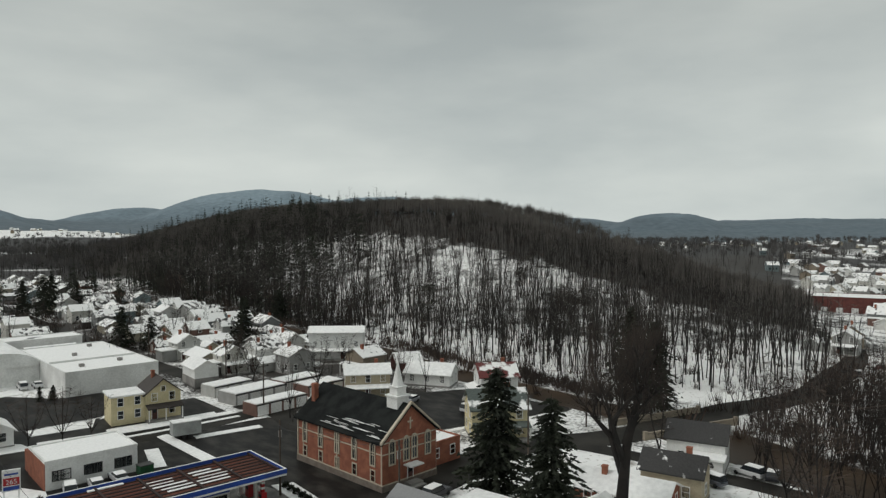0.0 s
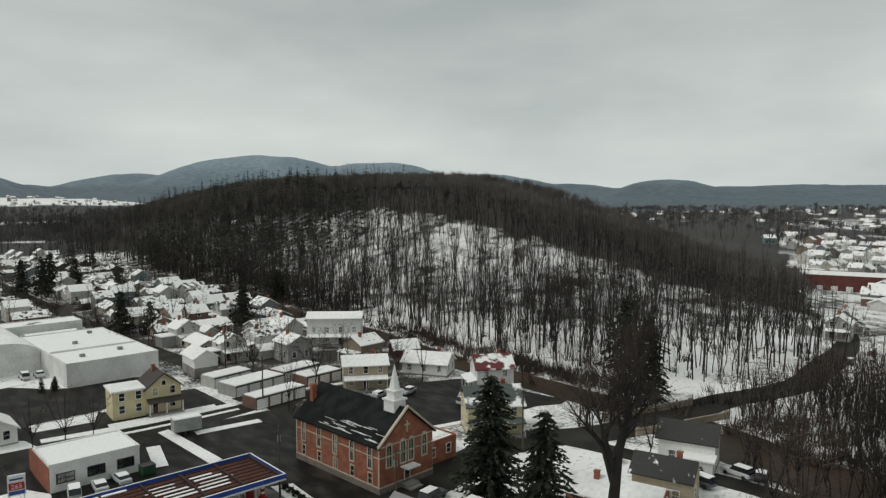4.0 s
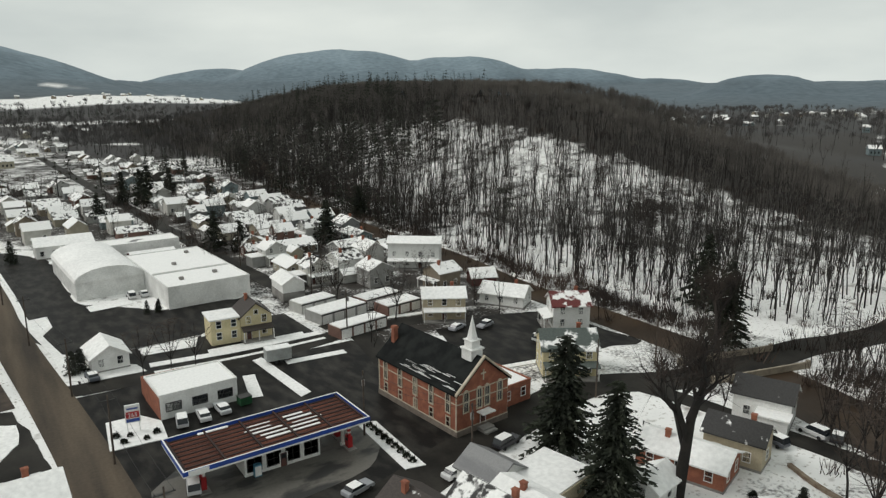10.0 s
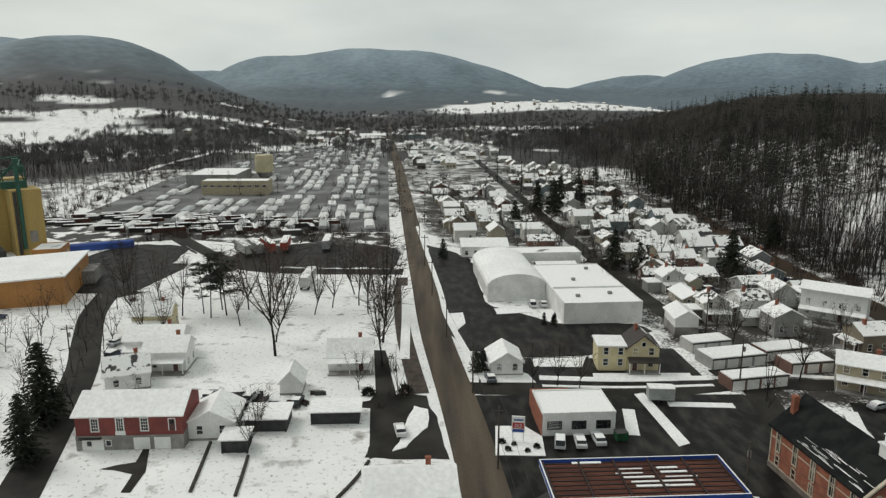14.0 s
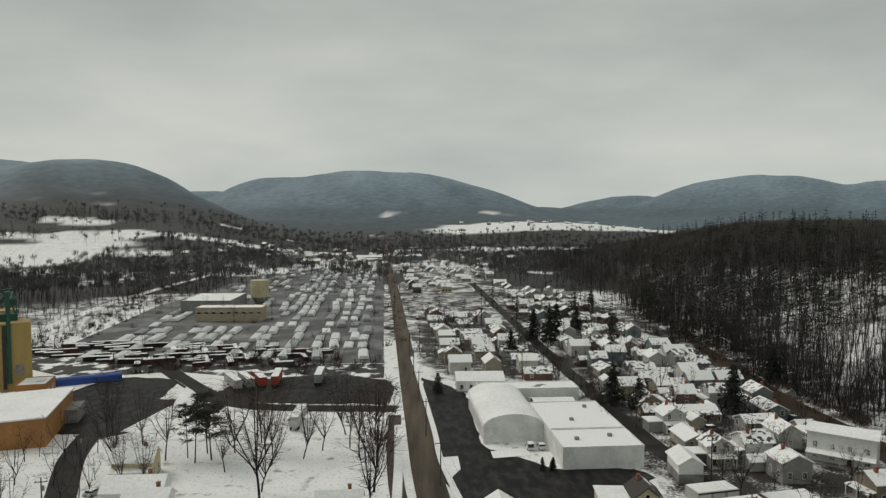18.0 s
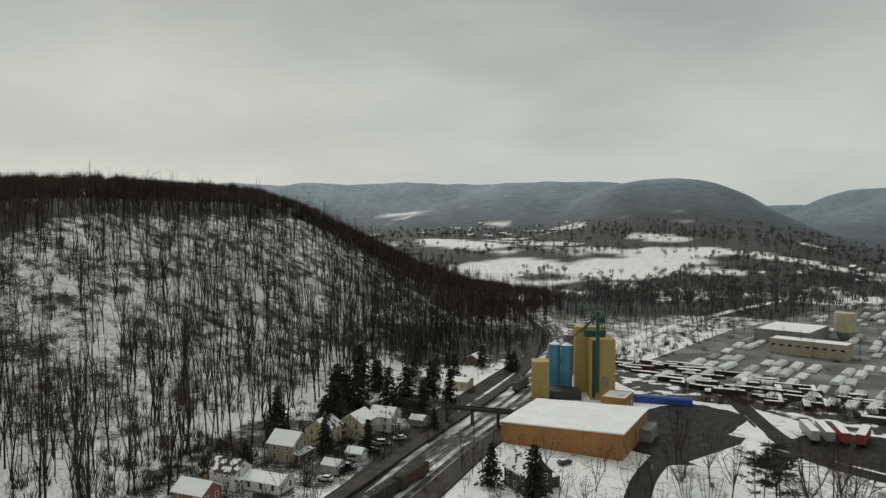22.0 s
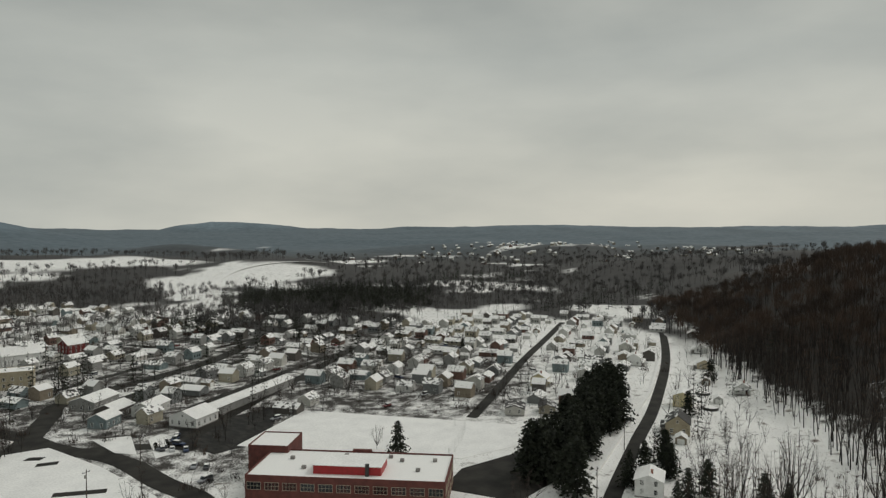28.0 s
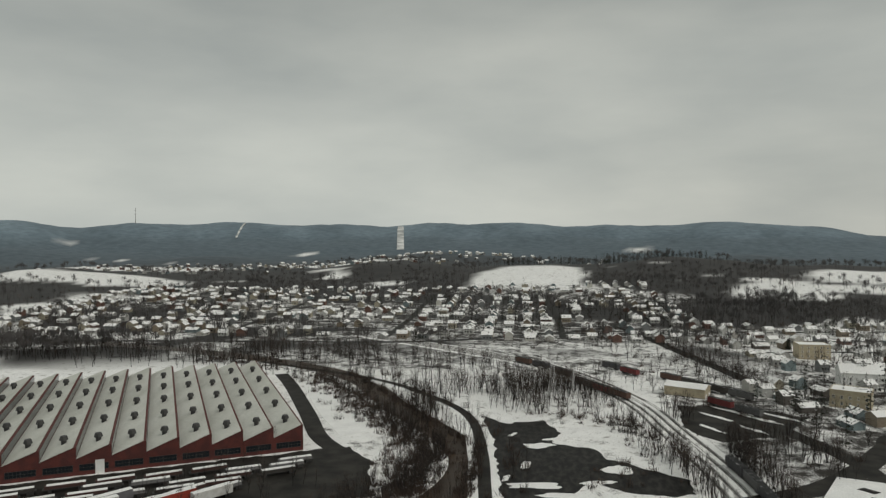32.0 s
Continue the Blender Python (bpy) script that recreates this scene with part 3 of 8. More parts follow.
def conifer(seed, height_m=16.0, layers=15, per=9, width=0.2, thin=1.0, taper=0.8, sprays=7, fat=1.0):
    """Trunk (0), drooping branches and hanging sprays of needles (1)."""
    rng = np.random.default_rng(seed)
    pile = Pile()
    h = height_m
    pile.add(spike((0, 0, -0.5), (0, 0, h * 0.97), 0.2, 0.03, 4))
    for k in range(layers):
        u = 0.07 + 0.91 * (k / layers) ** 0.93
        reach = width * h * (1 - u) ** taper * rng.uniform(0.75, 1.2) + 0.2
        for j in range(per):
            # dark strips for the banks beside the line, their shadows painted in
            if rng.random() > thin:
                continue
            a = j * 2 * np.pi / per + k * 0.9 + rng.normal() * 0.25
            r = reach * rng.uniform(0.55, 1.2)
            d = np.array([np.cos(a), np.sin(a), 0])
            s = np.array([-np.sin(a), np.cos(a), 0])
            base = np.array([0, 0, h * u + rng.normal() * 0.15])
            for g in range(sprays):
                w = rng.uniform(0.15, 1.0)
                p = base + d * r * w + np.array([0, 0, -0.30 * r * w * w + 0.06 * r * w])
                o = (rng.choice([-1, 1]) * s * rng.uniform(0.1, 0.5) + d * rng.uniform(0.3, 0.8)) * (0.30 * r * (1.2 - w) + 0.3)
                q = p + o + np.array([0, 0, -rng.uniform(0.05, 0.35) * (0.35 + 0.12 * r)])
                pile.add(blade(p - o * 0.4, q, (0.11 + 0.03 * r) * fat, rng), 1)
    pile.add(blade((0, 0, h * 0.9), (0, 0, h), 0.1, rng), 1)
    return pile.arrays()


def pine(seed, h=16.0):
    """Long bare stem (0) with a few ragged shelves of needles (1) towards the top."""
    rng = np.random.default_rng(seed)
    pile = Pile()
    lean = rng.normal(size=2) * 0.5
    pile.add(spike((0, 0, -0.5), (lean[0], lean[1], h * 0.96), 0.2, 0.05, 5))
    for k in range(15):
        u = rng.uniform(0.42, 1.0)
        a, r = rng.random() * 6.283, h * (0.20 * math.sqrt(1.04 - u) + 0.05) * rng.uniform(0.5, 1.3)
        base = np.array([lean[0] * u, lean[1] * u, h * u - 0.06 * h])
        c = base + np.array([np.cos(a) * r, np.sin(a) * r, 0.04 * h])
        pile.add(spike(base, c, 0.06, 0.03, 3))
        for _ in range(60):
            o = rng.normal(size=3) * (1.0, 1.0, 0.34) * h * 0.055
            pile.add(blade(c + o * 0.5, c + o * 1.3 + (0, 0, 0.25), 0.13, rng), 1)
    return pile.arrays()


def scatter(name, templates, places, sizes, mats, label, seed=1):
    """Many trees nobody could count, as one mesh."""
    rng = np.random.default_rng(seed)
    vs, fs, ms, n = [], [], [], 0
    pick = rng.integers(0, len(templates), len(places))
    for k, (v, f, m) in enumerate(templates):
        idx = np.nonzero(pick == k)[0]
        if not len(idx):
            continue
        a = rng.random(len(idx)) * 2 * np.pi
        c, s = np.cos(a), np.sin(a)
        sz = sizes[idx][:, None]
        x = (v[None, :, 0] * c[:, None] - v[None, :, 1] * s[:, None]) * sz + places[idx, 0:1]
        y = (v[None, :, 0] * s[:, None] + v[None, :, 1] * c[:, None]) * sz + places[idx, 1:2]
        z = v[None, :, 2] * sz * rng.uniform(0.9, 1.15, (len(idx), 1)) + places[idx, 2:3]
        vs.append(np.stack([x, y, z], -1).reshape(-1, 3))
        fs.append((f[None] + (np.arange(len(idx)) * len(v))[:, None, None] + n).reshape(-1, 3))
        ms.append(np.tile(m, len(idx)))
        n += len(idx) * len(v)
    return tagged(new(name, np_mesh(name, np.vstack(vs), np.vstack(fs), mats, np.concatenate(ms))), label, "trees", kind="stuff")


def clear_of(pts, line, dist):
    """Drops the points that lie near a line of plan points."""
    keep = np.ones(len(pts), bool)
    for (x0, y0), (x1, y1) in zip(line, line[1:]):
        dx, dy = x1 - x0, y1 - y0
        u = np.clip(((pts[:, 0] - x0) * dx + (pts[:, 1] - y0) * dy) / (dx * dx + dy * dy), 0, 1)
        keep &= np.hypot(pts[:, 0] - x0 - u * dx, pts[:, 1] - y0 - u * dy) > dist
    return pts[keep]


YARD_LINE = [(-68, -170), (-62, -212), (-59, -254), (-48, -313), (-35, -372), (0, -441), (50, -491), (170, -572)]
CREEK_LINE = [(112, -40), (125, -120), (60, -190), (37, -223), (37, -273), (81, -338), (136, -413), (260, -470), (420, -500)]


def sown(rng, count, box, keep):
    """Random plan points in a box that pass a test, set on the ground."""
    x, y = rng.uniform(box[0], box[1], count), rng.uniform(box[2], box[3], count)
    ok = keep(x, y)
    x, y = x[ok], y[ok]
    return np.stack([x, y, height(x, y)], -1)


def wood_tree(seed, h=21.0, limbs=4, twigs=46, fine=0.07, spread=0.14, low=0.24, thick=0.24):
    """A leafless tree: curved stem, steep limbs that bend upward, side branches and fine twigs."""
    rng = np.random.default_rng(seed)
    pile = Pile()
    lean = rng.normal(size=2) * 0.035 * h
    fork = np.array([lean[0], lean[1], h * rng.uniform(low, low + 0.22)])
    mid = np.array([lean[0] * 0.35 + rng.normal() * 0.12, lean[1] * 0.35, fork[2] * 0.5])
    pile.add(spike((0, 0, -0.8), mid, thick, thick * 0.8, 3))
    pile.add(spike(mid, fork, thick * 0.8, thick * 0.62, 3))
    lines = []
    for k in range(limbs):
        a = k * 6.283 / limbs + rng.normal() * 0.5
        s = fork if k < 2 else mid + (fork - mid) * rng.uniform(0.4, 1.0)
        out = h * spread * rng.uniform(0.45, 1.35) * (0.3 if k == 0 else 1)
        top = h * (rng.uniform(0.76, 0.97) if k else 1.0)
        d = np.array([np.cos(a), np.sin(a), 0.0])
        m = s + d * out * 0.55 + np.array([0, 0, (top - s[2]) * 0.42])
        e = s + d * out + np.array([0, 0, top - s[2]])
        pile.add(spike(s, m, thick * 0.5, thick * 0.33, 3))
        pile.add(spike(m, e, thick * 0.33, thick * 0.08, 3))
        lines += [(s, m), (m, e), (m, e)]
        for p in (m, m + (e - m) * 0.4):
            b = a + rng.normal() * 0.9
            pile.add(blade(p, p + np.array([np.cos(b) * out * 0.6, np.sin(b) * out * 0.6, h * rng.uniform(0.12, 0.22)]), thick * 0.26, rng))
    for k in range(twigs):
        s, e = lines[k % len(lines)]
        p = s + (e - s) * rng.uniform(0.25, 1.0)
        q = p + rng.normal(size=3) * (0.07 * h, 0.07 * h, 0.03 * h) * (0.5 + spread * 4) + (0, 0, 0.06 * h)
        q[2] = min(q[2], h)
        pile.add(blade(p, q, fine, rng), 1)
    return pile.arrays()


def dome_tree(seed, h=17.0, sprays=46, wide=0.12, broad=0.25):
    """A tree of a closed wood seen from above: a stem under a rounded dome of fine twigs."""
    rng = np.random.default_rng(seed)
    pile = Pile()
    pile.add(spike((0, 0, -0.8), (rng.normal() * 0.3, rng.normal() * 0.3, h * 0.7), 0.2, 0.1, 3))
    for k in range(sprays):
        a, u = rng.random() * 6.283, rng.random()
        r, up = broad * h * math.sqrt(u), 0.30 * h * math.sqrt(1 - u * 0.93)
        end = np.array([np.cos(a) * r, np.sin(a) * r, h * 0.66 + up * rng.uniform(0.8, 1.12)])
        start = np.array([np.cos(a) * r * 0.45, np.sin(a) * r * 0.45, h * rng.uniform(0.42, 0.66)])
        start = start + (end - start) * rng.uniform(0.0, 0.45)
        pile.add(blade(start, end, wide, rng), 1)
    return pile.arrays()


rng = np.random.default_rng(7)
SLIM = [wood_tree(40 + k, 21, 3 + k % 3, 28, 0.060, 0.12) for k in range(9)]
LITE = [wood_tree(80 + k, 17, 4, 36, 0.075, 0.20, 0.12) for k in range(6)]
CANOPY = [dome_tree(60 + k) for k in range(6)]
FIRS = [conifer(k, 15, 8, 6, 0.26, sprays=2, fat=2.2) for k in range(4)]
FARTREE = [dome_tree(300 + k, 15, 26, 0.26, 0.30) for k in range(6)]
GARDEN = [wood_tree(370 + k, 10, 4, 30, 0.05, 0.30, 0.16, 0.17) for k in range(5)]


def brush(seed, h=2.4):
    """A clump of leafless scrub."""
    rng = np.random.default_rng(seed)
    pile = Pile()
    for k in range(22):
        a = rng.random() * 6.28
        p = rng.normal(size=2) * 0.5
        o = h * rng.uniform(0.1, 0.5)
        pile.add(blade((p[0], p[1], -0.2), (p[0] + np.cos(a) * o, p[1] + np.sin(a) * o, h * rng.uniform(0.4, 1.0)), 0.075, rng), 1)
    return pile.arrays()


BRUSH = [brush(330 + k) for k in range(4)]


def clumps(x, y):
    return 0.9 + 0.8 * rough(x, y, 22.0, 9.0)


def wood_hill(label, count, box_, hill, edge, keep, crest, seed, twig, tall, low):
    """Trees over one hill: stems that stand apart on the slope, closed crowns over the top."""
    pts = sown(rng, count, box_, lambda x, y: (hill(x, y) > edge) & keep(x, y))
    top = rng.random(len(pts)) < crest(pts[:, 0], pts[:, 1])
    for kinds, some, lo, hi in ((SLIM, pts[~top], 0.62 * tall, 1.12 * tall), (CANOPY, pts[top], 0.78 * low, 1.0 * low)):
        scatter("woodland", kinds, some, rng.uniform(lo, hi, len(some)) * (1 + 0.24 * smooth(-330, -215, some[:, 0])), [BARK, twig], label, seed)
        seed += 1


def east_top(x, y):
    """0 on the bright face over the creek, 1 on the closed woods behind its edge."""
    return np.clip(smooth(-12, 12, x - 244 + 0.110 * (y - 180)) + smooth(330, 520, y) * 0.6, 0, 1)


wood_hill("bare winter woodland on the snowy hillside", 15500, (124, 330, 60, 820), hill_east, 0.04,
          lambda x, y: ~past_road(x, y) & (rng.random(len(x)) < (0.44 + 0.40 * east_top(x, y) + 0.12 * smooth(200, 130, y) + 0.22 * smooth(175, 142, x)) * np.where((x > 310) | (y > 600), 0.6, 1.0) * clumps(x, y)),
          lambda x, y: 0.03 + 0.97 * east_top(x, y), 3, TWIG_GREY, 0.74, 0.56)


def near_foot(x, y):
    """The slope's foot with its scattered trees above the lane."""
    return smooth(-26, 2, -(x + 166) * 0.972 - y * 0.235) * smooth(-60, -20, y) * smooth(150, 120, y)


def west_top(x, y):
    """1 where the crowns close over the brow and the south flank of the west hill."""
    w = hill_west(x, y) / (60 + 23 * smooth(-60, 170, y))
    return np.clip(smooth(0.80, 0.96, w + 0.26 * smooth(160, 30, y)) + smooth(395, 440, -x) + 0.9 * smooth(5, -50, y) * smooth(0.1, 0.4, w) + 0.8 * smooth(300, 380, y), 0, 1)


wood_hill("bare winter woodland on the steep snowy hill", 24000, (-640, -150, -340, 540), lambda x, y: hill_west(x, y) + 2.0 * near_foot(x, y), 0.3,
          lambda x, y: (np.hypot((x + 318) / 2.2, y - 67 + 0.35 * (x + 318)) > 14) & ((x > -212) | ((y + 22 + 0.60 * (-200 - x)) * 0.86 > np.where(x < -370, 5, 24))) & (rng.random(len(x)) < (0.50 + 0.42 * west_top(x, y) + 0.16 * smooth(120, 190, y) + 0.3 * smooth(-20, -60, y)) * np.where(x < -480, 0.6, 1.0) * (1 - 0.4 * smooth(-235, -195, x)) * clumps(x, y)),
          west_top, 14, TWIG_WARM, 1.08, 0.94)
a, r = rng.random(70) * 2 * np.pi, np.sqrt(rng.random(70))
russet = np.stack([-298 + 13 * r * np.cos(a), 64 + 15 * r * np.sin(a)], -1)
russet = np.column_stack([russet, height(russet[:, 0], russet[:, 1])])
scatter("russet_trees", CANOPY, russet, rng.uniform(0.28, 0.52, len(russet)), [BARK, two_tone("russet_twigs", (0.095, 0.045, 0.026), (0.15, 0.075, 0.042), 0.06, 0.9, fine=0.5, bump=0.0)], "russet young trees below the tan clearing", 33)
# belts of bare trees and firs across the valley
belts = []
for cx, cy, ax, ay, count, turn in ((250, 900, 260, 260, 500, 0), (60, 760, 110, 120, 160, 0), (-265, 540, 62, 230, 560, 8), (-330, 800, 260, 190, 500, 0), (-190, 660, 40, 260, 240, 5), (-120, 1050, 220, 120, 300, 0),
                                    (150, 20, 26, 60, 190, 0), (105, -160, 30, 110, 110, 0), (-350, -520, 190, 60, 330, 0), (-300, -700, 200, 60, 330, 0), (260, -462, 260, 36, 620, 0), (30, -420, 60, 45, 170, 0), (-110, -560, 30, 120, 90, 0),
                                    (-640, -480, 260, 130, 480, 0), (-300, -1000, 300, 80, 420, 0), (200, -1000, 300, 90, 420, 0), (440, 60, 150, 40, 60, 0), (560, 250, 200, 160, 190, 0), (60, -300, 14, 70, 130, 15), (-40, -300, 10, 50, 60, 15), (5, -378, 36, 40, 200, 0), (-70, -258, 7, 44, 230, 0), (20, -350, 16, 20, 60, 0), (40, -255, 12, 40, 110, 0), (-50, -270, 14, 30, 50, 30), (320, -455, 150, 45, 260, 0), (-92, -470, 9, 90, 110, 12), (-30, -560, 40, 60, 60, 0), (132, 35, 10, 40, 130, 0), (160, 46, 34, 15, 190, 0), (104.6, 36, 2.2, 24, 34, 0), (-90, -300, 14, 24, 40, 0), (-230, -795, 110, 50, 240, 0), (-245, 305, 34, 60, 200, 0)):
    a, r = rng.random(count) * 2 * np.pi, np.sqrt(rng.random(count))
    u, v = ax * r * np.cos(a), ay * r * np.sin(a)
    t = radians(turn)
    x, y = cx + u * math.cos(t) - v * math.sin(t), cy + u * math.sin(t) + v * math.cos(t)
    belts.append(np.stack([x, y, height(x, y)], -1))
belts = np.vstack(belts)
for fcx, fcy, fax, fay in FIELDS:
    belts = belts[np.maximum(np.abs(belts[:, 0] - fcx) / fax, np.abs(belts[:, 1] - fcy) / fay) > 0.95]
belts = belts[~past_road(belts[:, 0], belts[:, 1]) | (belts[:, 0] > 330)]
belts = clear_of(clear_of(belts, YARD_LINE, 9.5), CREEK_LINE, 7)
belts = clear_of(belts, [(122, 72), (148, 68), (163, 66), (198, 72), (246, 98)], 6)
close = np.hypot(belts[:, 0], belts[:, 1]) < 560
scatter("tree_belt", LITE, belts[close], rng.uniform(0.4, 0.75, close.sum()), [BARK, TWIG], "belts of slim bare trees near the creek and railway", 5)
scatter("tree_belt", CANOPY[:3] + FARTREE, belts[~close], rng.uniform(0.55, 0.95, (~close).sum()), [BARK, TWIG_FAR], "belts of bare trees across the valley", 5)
ring = rng.uniform(0, 2 * np.pi, 34000)
reach = 480 * (1 + 2.4 * rng.random(34000) ** 1.6)
fx, fy = reach * np.sin(ring), reach * np.cos(ring)
ok = (woods(fx, fy) > 0.8) & (far_haze(fx, fy) < 0.08)
far = np.stack([fx[ok], fy[ok], height(fx[ok], fy[ok])], -1)[:9000]
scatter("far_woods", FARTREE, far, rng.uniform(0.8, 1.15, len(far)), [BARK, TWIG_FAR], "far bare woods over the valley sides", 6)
row = []
for x0, y0, x1, y1, wide, count in ((120, -452, 540, -500, 16, 330), (150, -420, 470, -440, 12, 190), (60, -350, 140, -425, 7, 60)):
    u = rng.random(count)
    row.append(np.stack([x0 + (x1 - x0) * u + rng.normal(size=count) * wide, y0 + (y1 - y0) * u + rng.normal(size=count) * wide, np.zeros(count)], -1))
row = clear_of(np.vstack(row), CREEK_LINE, 7)
scatter("tree_belt", LITE, row, rng.uniform(0.65, 1.0, len(row)), [BARK, TWIG], "dense rows of bare trees along the river", 51)
# scrub along the creek and in rough corners, garden trees of the far quarters
scrub = []
for pts, wide, count in ((((150, 420), (130, 260), (130, 181), (128, 141), (127, 110), (128, 90)), 2.5, 300), (((124, 58), (124, 41), (122, 25), (126, -40), (139, -120)), 5, 220), (((98, 40), (97, 20), (101, -40), (114, -120)), 3, 90),
                         (((48, -215), (50, -270), (92, -335), (146, -405), (260, -458)), 8, 520), (((14, -226), (17, -284), (58, -352), (118, -432), (260, -492)), 3, 90), (((-20, -240), (-40, -300), (-14, -350), (40, -425)), 7, 110), (((6, -336), (-20, -330), (-34, -318)), 6, 60), (((-6, 122), (-9, 180), (-10, 215)), 1.5, 12), (((-110, 286), (-60, 292), (-28, 284)), 8, 160), (((-170, 300), (-180, 420), (-200, 600)), 10, 260), (((-175, 100), (-182, 150), (-200, 200)), 12, 150)):
    for (x0, y0), (x1, y1) in zip(pts, pts[1:]):
        k = max(int(count / (len(pts) - 1)), 4)
        u = rng.random(k)
        x, y = x0 + (x1 - x0) * u + rng.normal(size=k) * wide, y0 + (y1 - y0) * u + rng.normal(size=k) * wide
        scrub.append(np.stack([x, y, height(x, y)], -1))
for cx, cy, ax, ay, count in ((-230, -330, 190, 190, 900), (-330, -560, 260, 140, 500), (150, -740, 480, 240, 1500), (86, 230, 40, 130, 420), (-165, 140, 20, 45, 90), (400, 60, 180, 110, 90), (0, 560, 130, 260, 260), (230, 220, 110, 150, 600), (-300, 120, 110, 160, 700), (-188, 45, 22, 75, 420)):
    x, y = cx + rng.uniform(-1, 1, count) * ax, cy + rng.uniform(-1, 1, count) * ay
    scrub.append(np.stack([x, y, height(x, y)], -1))
for off, wide, count in ((-6.5, 1.4, 300), (12, 3.5, 520), (20, 5, 200)):
    for (x0, y0), (x1, y1) in zip(CREEK_LINE[2:6], CREEK_LINE[3:7]):
        k = int(count / 4)
        u, d = rng.random(k), math.hypot(x1 - x0, y1 - y0)
        o = off + rng.normal(size=k) * wide
        x, y = x0 + (x1 - x0) * u - (y1 - y0) / d * o, y0 + (y1 - y0) * u + (x1 - x0) / d * o
        scrub.append(np.stack([x, y, height(x, y)], -1))
scrub = clear_of(np.vstack(scrub), YARD_LINE, 9.5)
scrub = scrub[~((scrub[:, 0] > 25) & (scrub[:, 0] < 114) & (scrub[:, 1] > 80) & (scrub[:, 1] < 168)) & (~past_road(scrub[:, 0], scrub[:, 1]) | (scrub[:, 0] > 330))]
for cx, cy, r in ((-202, -184, 34), (-180, -205, 28), (-222, -160, 22), (-98, -222, 30), (-100, -250, 16), (-150, -146, 30)):
    scrub = scrub[np.hypot(scrub[:, 0] - cx, scrub[:, 1] - cy) > r]
scatter("scrub", BRUSH, scrub, rng.uniform(0.6, 1.8, len(scrub)), [BARK, TWIG], "leafless scrub on the banks and rough ground", 9)
banks = scrub[rng.random(len(scrub)) < 0.22]
scatter("bank_trees", LITE, banks, rng.uniform(0.35, 0.7, len(banks)), [BARK, TWIG], "thin bare trees along banks and gardens", 10)
stand = []
for cx, cy, ax, ay, count, turn in ((-47.5, -254, 3.5, 34, 70, 6), (-48, -342, 14, 10, 60, 0), (-12, -380, 36, 8, 130, -28), (42, -377, 30, 6, 80, 0), (66, -332, 6, 30, 60, 20), (-100, -284, 6, 26, 40, 0), (137, 330, 11, 130, 360, 0), (128, 250, 5, 60, 70, 0)):
    a, r, t = rng.random(count) * 2 * np.pi, np.sqrt(rng.random(count)), radians(turn)
    u, v = ax * r * np.cos(a), ay * r * np.sin(a)
    x, y = cx + u * math.cos(t) - v * math.sin(t), cy + u * math.sin(t) + v * math.cos(t)
    stand.append(np.stack([x, y, height(x, y)], -1))
stand = clear_of(clear_of(np.vstack(stand), YARD_LINE, 7.5), [(150, 420), (122, 260), (121, 181)], 5.5)
scatter("bank_trees", LITE, stand, rng.uniform(0.42, 0.8, len(stand)), [BARK, TWIG], "taller bare trees along the railway and creek banks", 21)
firs = []
for cx, cy, ax, ay, count in ((200, 450, 60, 90, 210), (178, 335, 34, 50, 90), (150, 300, 14, 40, 24), (-498, -534, 60, 60, 160), (-300, -470, 30, 20, 40), (-240, -350, 150, 100, 100), (180, -700, 320, 150, 90), (30, 380, 60, 90, 16), (96, 400, 18, 90, 26), (-330, -90, 120, 20, 14), (-720, -560, 200, 60, 160), (330, 560, 60, 160, 120), (240, 640, 60, 120, 90), (-500, 1150, 300, 60, 120), (120, 1250, 160, 60, 90), (-60, -1320, 220, 50, 150), (-650, 900, 200, 60, 90), (-700, -320, 150, 40, 60), (-60, -760, 40, 14, 12), (-225, -632, 20, 18, 9), (114, -543, 4, 4, 3), (45, -690, 14, 30, 4), (128, 330, 6, 110, 34), (146, 420, 20, 60, 40)):
    a, r = rng.random(count) * 2 * np.pi, np.sqrt(rng.random(count))
    x, y = cx + ax * r * np.cos(a), cy + ay * r * np.sin(a)
    firs.append(np.stack([x, y, height(x, y)], -1))
count = 900
a, r = rng.random(count) * 2 * np.pi, np.sqrt(rng.random(count))
u, v, t = 105 * r * np.cos(a), 80 * r * np.sin(a), radians(137)
x, y = -490 + u * math.cos(t) - v * math.sin(t), -530 + u * math.sin(t) + v * math.cos(t)
firs.append(np.stack([x, y, height(x, y)], -1))
firs = np.vstack(firs)
scatter("fir_wood", FIRS, firs, rng.uniform(0.75, 1.35, len(firs)), [BARK, NEEDLE], "dark conifer stands among the bare woods", 8)

# ---- kit of parts ----
TAKEN = []


def taken(x, y, r):
    TAKEN.append((x, y, r))


def free(x, y, r):
    return all((x - a) ** 2 + (y - b) ** 2 > (r + c) ** 2 for a, b, c in TAKEN)


def thing(name, label, category, m=None, group=""):
    ob = tagged(new(name), label, category, group)
    if m is not None:
        ob.matrix_basis = m
    return ob


def mesh_of(name, bm, mats):
    bmesh.ops.recalc_face_normals(bm, faces=bm.faces)
    me = bpy.data.meshes.new(name)
    bm.to_mesh(me)
    bm.free()
    for m in mats if isinstance(mats, (list, tuple)) else [mats]:
        me.materials.append(m)
    return me


def piece(name, me, parent, m=None, label=""):
    ob = new(name, me)
    ob.parent = parent
    if m is not None:
        ob.matrix_basis = m
    return tagged(ob, label)


def part(name, bm, mats, parent, label="", m=None):
    return piece(name, mesh_of(name, bm, mats), parent, m, label)


